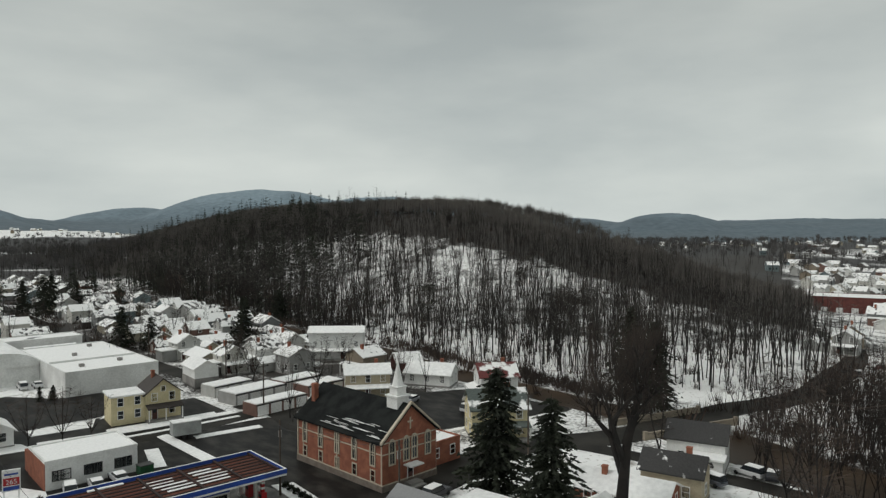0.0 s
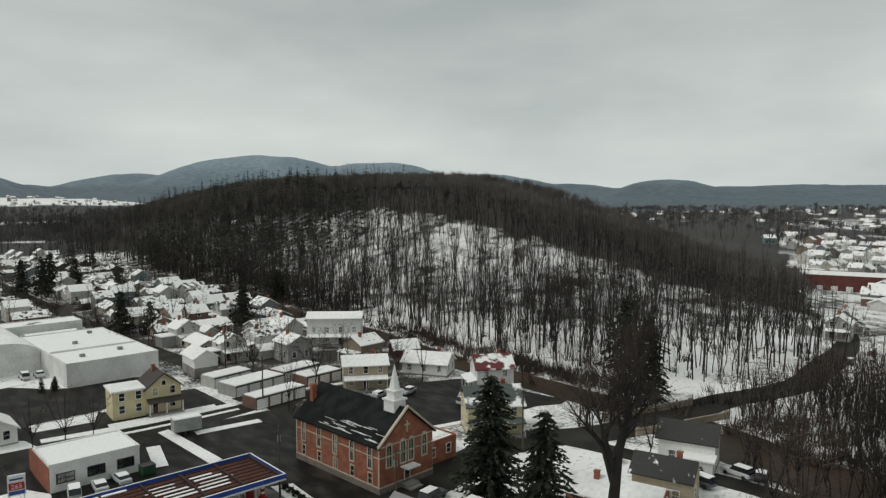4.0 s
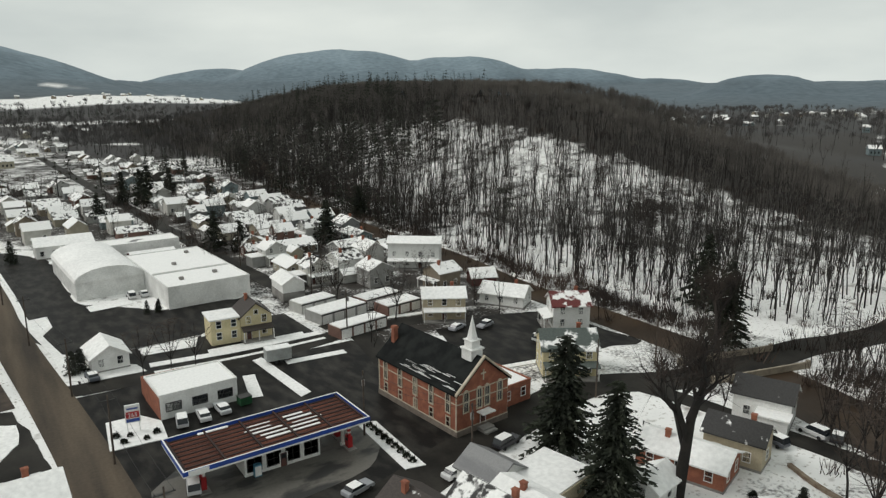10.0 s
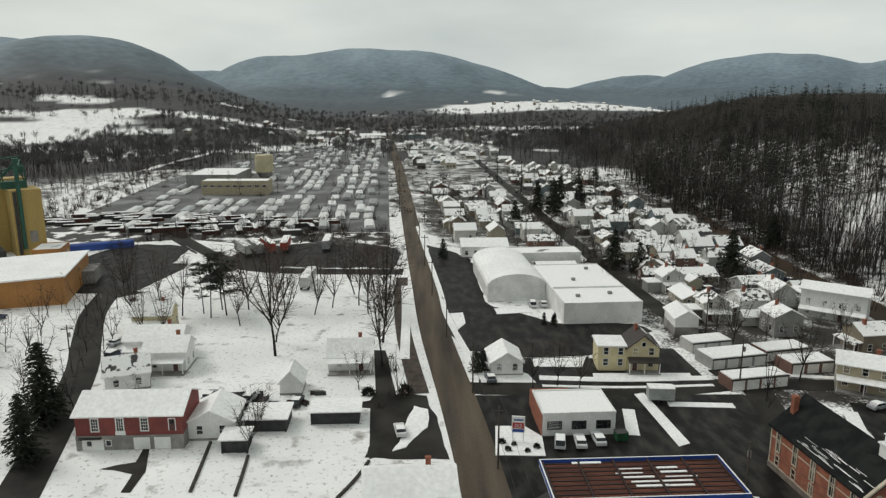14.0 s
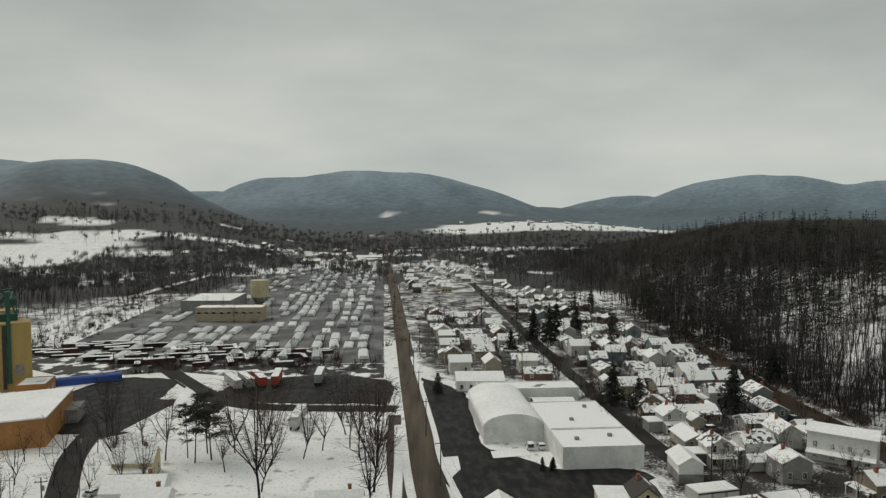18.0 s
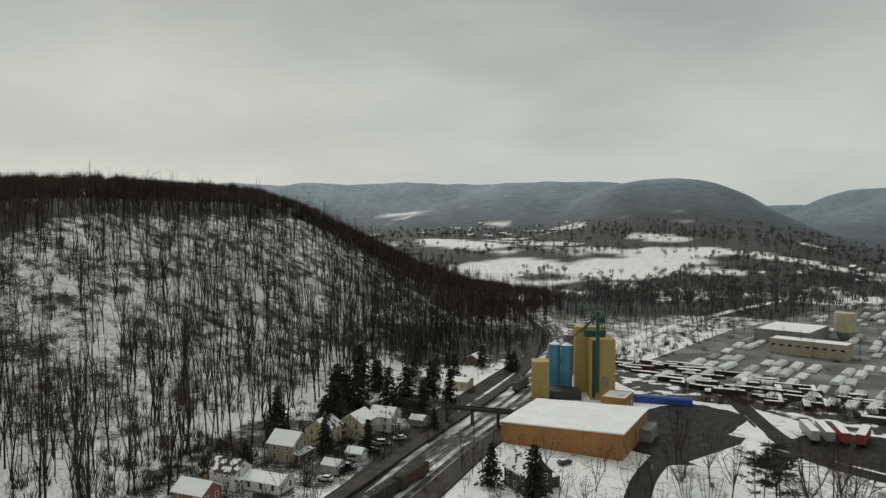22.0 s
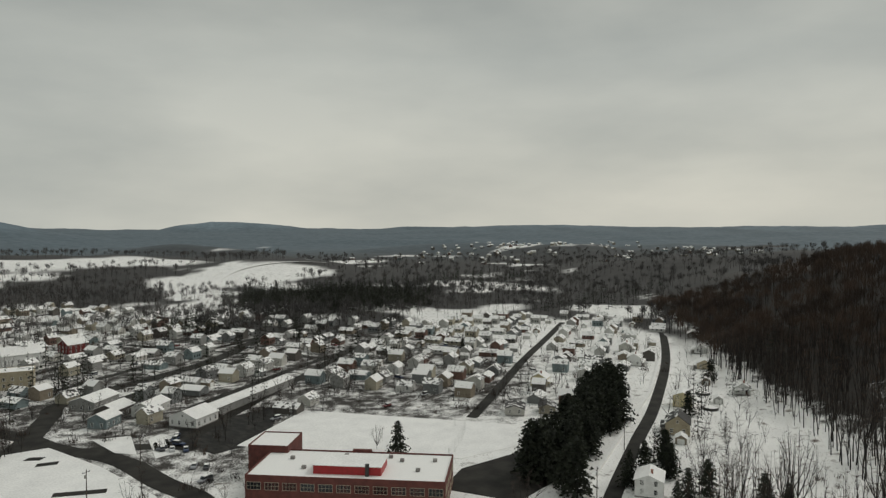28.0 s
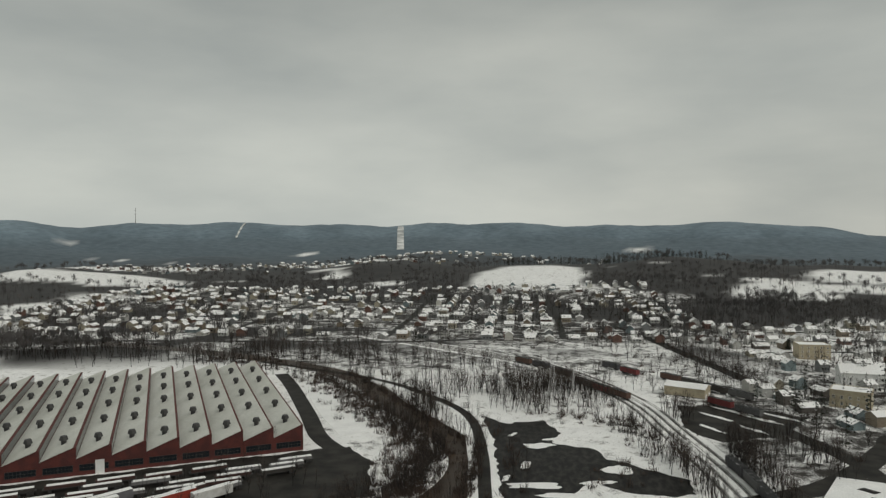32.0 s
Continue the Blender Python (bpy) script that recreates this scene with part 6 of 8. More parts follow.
for x, y, w, d in ((-26.5, 116, 7, 6), (-15, 118, 8.4, 5), (-30, 107.8, 4, 4)):
    s = thing("low_shed", "low dark open-fronted shed under thick snow", "shed", pose(x, y, 0, rz=1), "dark sheds")
    part("wall", boxes((-w / 2, w / 2, d / 2 - 0.15, d / 2, 0, 2.4), (-w / 2, -w / 2 + 0.15, -d / 2, d / 2 - 0.15, 0, 2.4), (w / 2 - 0.15, w / 2, -d / 2, d / 2 - 0.15, 0, 2.4), (-w / 2 + 0.15, w / 2 - 0.15, -d / 2 + 0.3, -d / 2 + 0.45, 0, 2.2)), SHEDWALL, s)
    part("roof", boxes((-w / 2 - 0.4, w / 2 + 0.4, -d / 2 - 0.4, d / 2 + 0.4, 2.4, 2.62)), SNOW, s)
    taken(x, y, 5)
for x, y, w, rz, label in ((-58, 150.5, 12, 2, "white"), (-53, 143.5, 8.5, 2, "white"), (-65, 168, 9, 5, "tan")):
    house("village_house", "%s one-and-a-half-storey house with sunroom and snowy roof" % label, w, 7, 4.6, 2.2, WHITE if label == "white" else YELLOW, SNOW, "s", True, None, pose(x, y, 0, rz=rz), "houses by the back lane")
    taken(x, y, 7)
house("white_shed_house", "small white house with worn siding and dormer", 8, 6.5, 3.6, 2.6, WHITE, ROOF, "", True, None, pose(-58, 134, 0, rz=20))
taken(-58, 134, 6)
house("orange_brick_house", "orange brick house with a broad snow-covered roof", 12, 9, 5.0, 2.2, two_tone("orange_brick", (0.34, 0.13, 0.055), (0.28, 0.10, 0.05), 0.8), SNOW, "", True, None, pose(-1.4, 88.2, 0, rz=4))
taken(-1, 88, 9)
house("white_building_by_the_road", "long white roadside building with a snow-covered roof", 16, 12, 4.0, 1.8, WHITE, SNOW, "", False, None, pose(22, 247, 0, rz=0))
taken(22, 247, 12)
house("dark_gabled_house", "dark timber house with steep crossed gables", 10, 8, 5.4, 4.0, two_tone("dark_boards", (0.06, 0.055, 0.05), (0.09, 0.08, 0.07), 0.6), ROOF, "", True, (6, 4, 3, 0), pose(-105, 154, 0, rz=-20))
taken(-105, 154, 9)


# ---- warehouse ----
def warehouse():
    wall = two_tone("white_block_wall", (0.78, 0.78, 0.76), (0.66, 0.66, 0.64), 0.3, 0.8)
    ob = block("white_warehouse", "long low white warehouse with snow-covered flat roofs", 20, 40, 5.2, wall, pose(44.5, 189, 0, rz=3), [("s", 2, 0.1, GARAGE_DOOR)])
    part("roof_step", boxes((-9.6, 9.6, -6.1, -5.7, 5.3, 5.75)), wall, ob, "low fire wall across the roof")
    for x, y in ((-5, -14), (4, -12), (-2, 2), (5, 14)):
        part("roof_vent", boxes((x - 0.5, x + 0.5, y - 0.5, y + 0.5, 5.3, 6.0)), CONCRETE, ob)
    v = thing("vaulted_hall", "white hall with a snow-covered barrel roof", "building", pose(25.5, 206, 0, rz=3))
    part("wall", boxes((-8, 8, -17, 17, -0.3, 4.4)), wall, v)
    arc = [(8.3 * math.cos(k * math.pi / 12), 4.4 + 3.4 * math.sin(k * math.pi / 12)) for k in range(13)]
    part("roof", prism(bmesh.new(), arc, -17.3, 17.3), SNOW, v, "barrel roof under snow")
    part("gable", prism(bmesh.new(), [(x * 0.97, z) for x, z in arc], -17.45, -17.32), wall, v)
    block("rear_wing", "rear warehouse wing with a wide snowy roof", 32, 9, 5.2, wall, pose(36, 229, 0, rz=3))
    house("loading_shed", "low shed with a rusty open side", 12, 8, 3.6, 1.0, RUST, SNOW, "", False, None, pose(42, 216, 0, rz=3), windows=False, category="shed")
    for x, y, r in ((44, 189, 22), (25, 206, 19), (36, 229, 18)):
        taken(x, y, r)
    for x in (33.2, 30.6):
        tree(SPRUCE, x, 168.5, 0.2, "small_evergreen", "small clipped evergreen in front of the warehouse", "small evergreens")


warehouse()

# low garages, verges and kerbs between the cross street and the houses
for x, y, w, d, rz, n in ((66.5, 142.6, 13, 6.4, 12, 4), (66, 130.8, 12.5, 4.6, 10, 4), (64.5, 151.2, 10, 5.2, 12, 3), (79, 146, 11, 5.4, 12, 4), (80.5, 138.5, 10, 5.4, 8, 3)):
    low = block("row_garage", "long low garage row under clean snow, pinkish doors", w, d, 2.4, SIDING, pose(x, y, 0, rz=rz), [("s", n, 0.05, GARAGE_DOOR)], roof=SNOW, parapet=0, category="garage", group="row garages")
    part("fascia", boxes((-w / 2 - 0.1, w / 2 + 0.1, -d / 2 - 0.12, -d / 2 - 0.02, 2.1, 2.42)), DARK, low, "dark board under the snow")
    taken(x, y, 6)
strip("driveway", [(60, 136.6), (68, 137.6), (75, 138.6)], 3.2, ASPHALT, 0.07, "dark wet drive between the garage rows")
gambrel = house("gambrel_barn", "grey shop with a white upper storey and snowy roof", 8.5, 5.5, 4.6, 1.6, WHITE, SNOW, "", False, None, pose(63, 163, 0, rz=88), windows=False, category="shop")
part("lower_wall", boxes((-4.3, 4.3, -2.8, 2.8, 0, 2.3)), CONCRETE, gambrel, "bare grey lower wall")
taken(63, 163, 6)
for pts, wd in (([(24, 135), (40, 133.6), (58, 134)], 2.2), ([(24, 131), (40, 129.8), (58, 130.4)], 1.0), ([(70, 136), (90, 132)], 1.6), ([(10.8, 146), (6.6, 176), (5.0, 205), (-2, 300)], 1.5), ([(-3.6, 146), (-4.0, 176), (-5, 205)], 2.2), ([(46, 122), (58, 121)], 2.0), ([(74, 98), (90, 95)], 1.5), ([(36, 110), (38, 120)], 2.2), ([(72, 102), (78, 118)], 2.5)):
    strip("snow_verge", pts, wd, SNOW, 0.14, "ploughed snow verge beside the asphalt", "verge", 0.12)

# lane, terrace and yards by the creek
strip("road", [(94, 76), (96.5, 66), (97.3, 56), (98.8, 46), (99, 36), (98, 26), (95, 0), (92, -40)], 4.4, ASPHALT, 0.05, "wet lane between the houses and the creek")
STONE = two_tone("brown_fieldstone", (0.16, 0.11, 0.075), (0.24, 0.19, 0.14), 0.9, 0.9, fine=5.0)
strip("retaining_wall", [(90, 47), (88, 42), (87, 36), (87, 30), (87, 22)], 0.6, STONE, 0.5, "low brown stone retaining wall across the snowy yards", "wall", 1.0)
for k in range(16):
    shrub(67.2 + 0.13 * k + 0.7 * (k % 2), 49.5 - 0.85 * k, 1.05 + 0.12 * (k % 3))
yrng = np.random.default_rng(77)
for x0, y0, x1, y1 in ((101.5, 44, 102, 20), (83, 60, 82, 66)):
    fence = thing("yard_fence", "weathered board fence standing in the snow", "fence")
    n = int(math.hypot(x1 - x0, y1 - y0) / 1.6)
    for k in range(n + 1):
        x, y = x0 + (x1 - x0) * k / n, y0 + (y1 - y0) * k / n
        part("post", boxes((x - 0.06, x + 0.06, y - 0.06, y + 0.06, 0, 1.25)), SHEDWALL, fence)
    for z in (0.35, 0.75, 1.1):
        bm = bmesh.new()
        bar(bm, (x0, y0, z), (x1, y1, z), 0.05)
        part("rail", bm, SHEDWALL, fence)
for _ in range(26):
    x, y = yrng.uniform(64, 104), yrng.uniform(20, 52)
    if free(x, y, 1.2) and abs(x - 98.5) > 3.2:
        shrub(x, y, yrng.uniform(0.4, 0.9))
# ---- grain mill, railway and pipe yard ----
MILL = two_tone("mill_yellow", (0.50, 0.36, 0.12), (0.42, 0.30, 0.10), 0.12, 0.7, 0.35, 0.7, fine=2.0, bump=0.1, stretch=(1, 1, 0.3))
ORANGE = two_tone("orange_sheet", (0.42, 0.20, 0.055), (0.34, 0.16, 0.05), 0.15, 0.6, fine=2.0, bump=0.1)
SILO = two_tone("silo_blue", (0.10, 0.30, 0.46), (0.08, 0.25, 0.40), 0.2, 0.45, fine=2.0, bump=0.1)
MACHINE = two_tone("machine_green", (0.02, 0.10, 0.065), (0.015, 0.07, 0.05), 0.5, 0.6, bump=0)


def mill():
    ob = thing("feed_mill", "yellow feed mill with blue silos and green machinery on top", "mill", pose(-146.6, 248.6, 0, rz=38))
    part("tower", boxes((2.5, 12, -6, 6, -0.3, 23.5)), MILL, ob, "tall windowless yellow tower")
    part("rear_tower", boxes((-2, 9.5, 6.01, 13, -0.3, 26.5)), MILL, ob)
    part("low_tower", boxes((-20, -13.5, -9, -1.5, -0.3, 15)), MILL, ob, "shorter yellow tower")
    part("link", boxes((-13.5, -1, -7, 2, -0.3, 3.2)), DARK, ob)
    for k, (x, y) in enumerate(((-10.2, 6.5), (-5.6, 4.2))):
        s = part("silo", tube(bmesh.new(), x, y, 0, 19.5, 2.3, sides=20), SILO, ob, "blue corrugated silo")
        part("silo_roof", tube(bmesh.new(), x, y, 19.5, 20.6, 2.35, 0.3, 20), SNOW, s)
        for z in range(2, 19, 2):
            part("hoop", tube(bmesh.new(), x, y, z, z + 0.15, 2.36, sides=20), SILO, s)
    # elevator leg, chutes and deck rails
    part("elevator_leg", boxes((4.5, 5.7, -7.4, -6.0, 3, 33), (4.2, 6.0, -7.7, -5.9, 33, 34.5)), MACHINE, ob, "green bucket elevator")
    for a, b in (((5, -6.5, 33), (9, 2, 25)), ((5, -6.5, 33), (0, 3, 25)), ((5, -6.5, 33), (-5, 5, 21)), ((5, -6.5, 33), (4, 10, 29)), ((2, 2, 23.5), (2, 2, 30)), ((9, 2, 23.5), (9, 2, 31)), ((2, 2, 30), (9, 2, 31)), ((5, -6, 30), (9, 8, 33)), ((-2, 8, 28), (-2, 8, 33)), ((9, 8, 28), (9, 8, 34)), ((-2, 8, 33), (9, 8, 34))):
        bm = bmesh.new()
        bar(bm, a, b, 0.28)
        part("chute", bm, MACHINE, ob)
    part("distributor", boxes((1, 9, 0, 4, 23.5, 26), (6.5, 9.5, 7, 11, 28, 31)), MACHINE, ob)
    part("ladder_cage", boxes((3.2, 4.2, -6.6, -6.02, 1, 23)), DARK, ob)
    part("door_panel", boxes((7, 9.5, -6.06, -6.0, 5, 9)), CONCRETE, ob)
    taken(-150, 246, 18)
    b = thing("mill_warehouse", "long orange sheet-metal warehouse with a white snowy roof", "warehouse", pose(-121.0, 207, 0, rz=14))
    part("wall", prism(bmesh.new(), [(-19, -0.3), (19, -0.3), (19, 7.78), (-19, 6.28)], -23, 9), ORANGE, b)
    part("roof", prism(bmesh.new(), [(-19.5, 6.3), (19.5, 7.8), (19.5, 8.2), (-19.5, 6.7)], -23.5, 9.5), SNOW, b, "shallow roof under even snow")
    for k in range(18):
        x = -18 + k * 36 / 17
        part("wall_rib", boxes((x - 0.06, x + 0.06, -23.08, -23.0, 0, 6.5)), ORANGE, b)
    part("dock", boxes((19.01, 22.5, -2, 8, -0.3, 4)), CONCRETE, b)
    taken(-114, 208, 30)
    block("mill_office", "small orange mill office with a snowy flat roof", 9, 12, 4.5, ORANGE, pose(-128, 243, 0, rz=13), [("e", 2, 1.2, WIN)])
    taken(-128, 243, 8)
    t = thing("covered_stack", "long stack under a bright blue tarpaulin", "tarpaulin", pose(-118, 259, 0, rz=24))
    part("tarpaulin", prism(bmesh.new(), [(-1.6, 0), (1.6, 0), (1.5, 2.2), (0.8, 2.7), (-0.8, 2.7), (-1.5, 2.2)], -11, 11), two_tone("blue_tarp", (0.02, 0.08, 0.36), (0.02, 0.06, 0.26), 0.3, 0.45), t, m=pose(0, 0, 0, rz=90))
    part("weights", boxes(*[(x, x + 0.5, -1.75, -1.6, 0, 0.3) for x in range(-10, 10, 3)]), DARK, t)


mill()

# tracks along the hill foot, and the southern yard
RAIL = two_tone("rail_steel", (0.10, 0.085, 0.075), (0.16, 0.14, 0.12), 0.5, 0.5, metal=0.6, bump=0)
BALLAST = two_tone("ballast", (0.075, 0.07, 0.065), (0.78, 0.78, 0.77), 0.2, 0.9, 0.42, 0.60, fine=3.0, stretch=(1, 0.25, 1))
line = [(-96, 20), (-110, 70), (-128, 125), (-142, 164), (-165, 233), (-190, 290), (-240, 370), (-330, 470)]
strip("railway_bed", [(x - 0.5, y) for x, y in line], 15, BALLAST, 0.03, "snow-streaked ballast of the railway", "railway")
yard = [(-68, -170), (-62, -212), (-59, -254), (-48, -313), (-35, -372), (0, -441), (50, -491), (170, -572)]
strip("railway_bed", yard, 22, SNOW, 0.03, "broad snow-streaked ballast of the rail yard", "railway")


TIES = two_tone("sleepers_and_ballast", (0.036, 0.033, 0.030), (0.30, 0.30, 0.29), 0.3, 0.9, 0.46, 0.72, fine=2.0)


def tracks(points, offsets, ties=1.5):
    for off in offsets:
        for r, broad in ((-0.72, 0.22), (0.72, 0.22), (0.0, ties)):
            pts = []
            for k, (x, y) in enumerate(points):
                x2, y2 = points[min(k + 1, len(points) - 1)]
                x1, y1 = points[max(k - 1, 0)]
                d = Vector((x2 - x1, y2 - y1)).normalized()
                pts.append((x - d.y * (off + r), y + d.x * (off + r)))
            if r:
                strip("rail", pts, broad, RAIL, 0.20, "worn steel rail", "rail", 0.17)
            else:
                strip("track_bed", pts, broad, TIES, 0.06, "dark sleepers and ballast showing through the snow", "railway", 0.03)


strip("embankment", [(x + 9.4, y + 3) for x, y in line[:7]], 6.4, EARTH, 0.5, "dark brushy bank beside the tracks, shadow put into its colour", "bank", 0.6)
strip("embankment", [(x - 9.6, y - 2.8) for x, y in line[:7]], 4.2, EARTH, 0.9, "dark stone bank between road and railway with its shadow painted in", "bank", 1.0)
tracks(line, (-5, -1.2, 2.8), 1.9)
tracks(yard, (-7, -3, 1, 5), 0.7)

WAGON = by_object("wagon_paint", [(0.05, 0.045, 0.04), (0.10, 0.055, 0.04), (0.12, 0.12, 0.12), (0.16, 0.03, 0.03), (0.06, 0.06, 0.065)], 0.7)


def ribbed_box(half, wide, z0, z1, step, proud=0.1):
    """A box whose long sides carry upright ribs, all in one piece."""
    side = [(-half, wide)]
    for q in range(int(2 * half / step)):
        x = -half + (q + 0.5) * step
        side += [(x - 0.1, wide), (x - 0.1, wide + proud), (x + 0.1, wide + proud), (x + 0.1, wide)]
    side.append((half, wide))
    outline = side + [(x, -y) for x, y in reversed(side)]
    bm = bmesh.new()
    low = [bm.verts.new((x, y, z0)) for x, y in outline]
    top = [bm.verts.new((x, y, z1)) for x, y in outline]
    bm.faces.new(low)
    bm.faces.new(top)
    for q in range(len(outline)):
        n = (q + 1) % len(outline)
        bm.faces.new((low[q], low[n], top[n], top[q]))
    return bm


W_BODY = mesh_of("body", ribbed_box(7, 1.45, 1.1, 3.9, 2.0), WAGON)
W_FRAME = mesh_of("underframe", boxes((-7.4, 7.4, -1.2, 1.2, 0.8, 1.1)), DARK)
W_BOGIE = mesh_of("bogie", boxes((-1.2, 1.2, -1.1, 1.1, 0.2, 0.8)), DARK)
W_LOAD = mesh_of("load", boxes((-6.8, 6.8, -1.3, 1.3, 3.9, 4.05)), two_tone("coal_dusted_with_snow", (0.02, 0.02, 0.02), (0.35, 0.35, 0.35), 0.5, 0.9, 0.55, 0.75))


def wagon(x, y, rz):
    ob = thing("rail_wagon", "weathered freight wagon standing on the siding", "wagon", pose(x, y, 0.2, rz=rz), "freight wagons")
    piece("body", W_BODY, ob)
    piece("underframe", W_FRAME, ob)
    piece("load", W_LOAD, ob)
    for s in (-4.8, 4.8):
        piece("bogie", W_BOGIE, ob, pose(s, 0, 0))


wagon(-171, 241, 110)
for k in range(3):
    wagon(-121 - k * 4.2, 104 + k * 16, 105)
for x, y, rz in ((-12, -402, 125), (-21, -389, 125), (-30, -377, 125), (0, -430, 125), (-62, -425, 128), (-72, -412, 128), (-82, -399, 128), (-92, -386, 128), (-78, -366, 128), (-88, -352, 128), (14, -452, 135), (26, -464, 135), (-40, -440, 128), (-30, -456, 128), (-68.4, -220, 94), (-67.3, -235.5, 94), (-66.1, -251, 95), (-63.8, -266.5, 100)):
    wagon(x, y, rz)
shop = house("engine_shed", "tan metal engine shed with a pale roof", 21, 12, 5.0, 1.6, TAN, SNOW, "", False, None, pose(-66, -391, 0, rz=-24), windows=False, category="shed")
for u in (-3.2, 3.2):
    on_wall(shop, GARAGE_DOOR, "w", u, 0.1, 21, 12, name="garage_door")
taken(-66, -391, 14)

# concrete retaining wall and the dark girder bridge over the tracks
strip("retaining_wall", [(-126, 114), (-132, 126), (-144, 156), (-149, 170)], 0.6, CONCRETE, 1.3, "pale concrete retaining wall beside the tracks", "wall", 1.4)
br = thing("rail_footbridge", "dark steel girder bridge across the tracks", "bridge", pose(-149, 190, 0, rz=24))
part("deck", boxes((-14, 14, -1.3, 1.3, 5.2, 5.5)), DARK, br)
for y in (-1.35, 1.35):
    part("girder", boxes((-14, 14, y - 0.12, y + 0.12, 5.0, 6.1)), DARK, br, "dark plate girder")
for x in (-13, -4, 5, 13):
    part("pier", boxes((x - 0.3, x + 0.3, -1.1, 1.1, 0, 5.2)), DARK, br)


# ---- pipe yard ----
strip("snow_verge", [(-176, 318), (-192, 368), (-202, 451), (-204, 559), (-197, 695), (-190, 810)], 7, SNOW, 0.06, "snow-covered cut between the woods and the yard", "verge", 0.05)
STEEL = by_object("galvanised_pipe", [(0.80, 0.80, 0.79), (0.55, 0.56, 0.56), (0.84, 0.84, 0.83), (0.66, 0.66, 0.66), (0.36, 0.37, 0.37), (0.82, 0.82, 0.81), (0.72, 0.72, 0.71)], 0.55)
sheet("yard_surface", [(-13, 288), (-14, 300), (-31, 640), (-44, 880), (-150, 880), (-160, 520), (-168, 470), (-160, 330), (-110, 288)], two_tone("yard_gravel", (0.085, 0.083, 0.08), (0.26, 0.26, 0.26), 0.05, 0.8, 0.44, 0.72, fine=0.8), 0.04, label="grey gravel of the pipe yard with thin snow")


def pipe_stack(rows, cols, r, long):
    """A pile of pipes in one piece: its outline follows the rounded backs of the pipes."""
    def arc(cx, cz, a0, a1):
        return [(cx + r * math.cos(a0 + (a1 - a0) * q / 4), cz + r * math.sin(a0 + (a1 - a0) * q / 4)) for q in range(5)]
    high = 0.25 + r + (rows - 1) * r * 1.74
    outline = [(-(cols * r), 0.25), (cols * r, 0.25)]
    for j in range(rows - 1):
        outline += arc((cols - j - 1) * r, 0.25 + r + j * r * 1.74, -0.4, 1.5)
    top = cols - rows + 1
    for k in range(top):
        outline += arc((top - 1 - 2 * k) * r, high, 0.15, math.pi - 0.15)
    for j in reversed(range(rows - 1)):
        outline += arc(-(cols - j - 1) * r, 0.25 + r + j * r * 1.74, math.pi - 1.5, math.pi + 0.4)
    return mesh_of("pipe_stack", prism(bmesh.new(), outline, -long / 2, long / 2), STEEL)


PIPES = [pipe_stack(2, 5, 0.45, 17), pipe_stack(3, 8, 0.28, 15.5), pipe_stack(2, 9, 0.24, 13)]
prng = np.random.default_rng(31)
count = 0
for row in range(29):
    y = 303 + row * 20.0
    for col in range(18):
        x = -23 - (y - 300) * 0.052 - col * 6.7
        if x < -150 + 0.02 * (y - 300) or (col % 5 == 4) or prng.random() < 0.06 or (-135 < x < -78 and 380 < y < 430) or (x < -95 and y > 430 and prng.random() < 0.5):
            continue
        if count >= 298:
            break
        k = int(prng.integers(0, 3))
        ob = tagged(new("pipe_stack", PIPES[k]), "stack of galvanised pipes dusted with snow", "pipes", "pipe stacks")
        ob.matrix_basis = pose(x + prng.normal() * 0.8, y + prng.normal() * 1.0, 0.04, rz=4 + prng.normal() * 2)
        count += 1
block("yard_office", "long tan brick works building with a flat roof", 37, 12, 7.5, TAN, pose(-105, 404, 0, rz=0), [("s", 9, 4.2, WIN_WIDE)])
block("yard_hall", "low grey works hall behind the yard", 30, 40, 7.0, two_tone("grey_sheeting", (0.30, 0.30, 0.29), (0.24, 0.24, 0.23), 0.2), pose(-128, 452, 0, rz=0))
hop = thing("yard_hopper", "pale concrete hopper tower in the yard", "hopper", pose(-104, 470, 0))
part("bin", tube(bmesh.new(), 0, 0, 5, 16, 6, sides=14), two_tone("pale_yellow_sheet", (0.52, 0.46, 0.30), (0.45, 0.40, 0.26), 0.3), hop)
part("cone", tube(bmesh.new(), 0, 0, 0, 5, 2.5, 5.5, 14), CONCRETE, hop)
for x, y, w, d in ((-150, 620, 24, 14), (-60, 860, 30, 14), (-120, 800, 18, 12), (-10, 880, 26, 14), (-75, 700, 16, 10)):
    house("yard_shed", "long pale storage shed with a snowy roof", w, d, 5, 2, SIDING, SNOW, "", False, None, pose(x, y, 0, rz=5), "yard sheds", windows=False, category="shed")
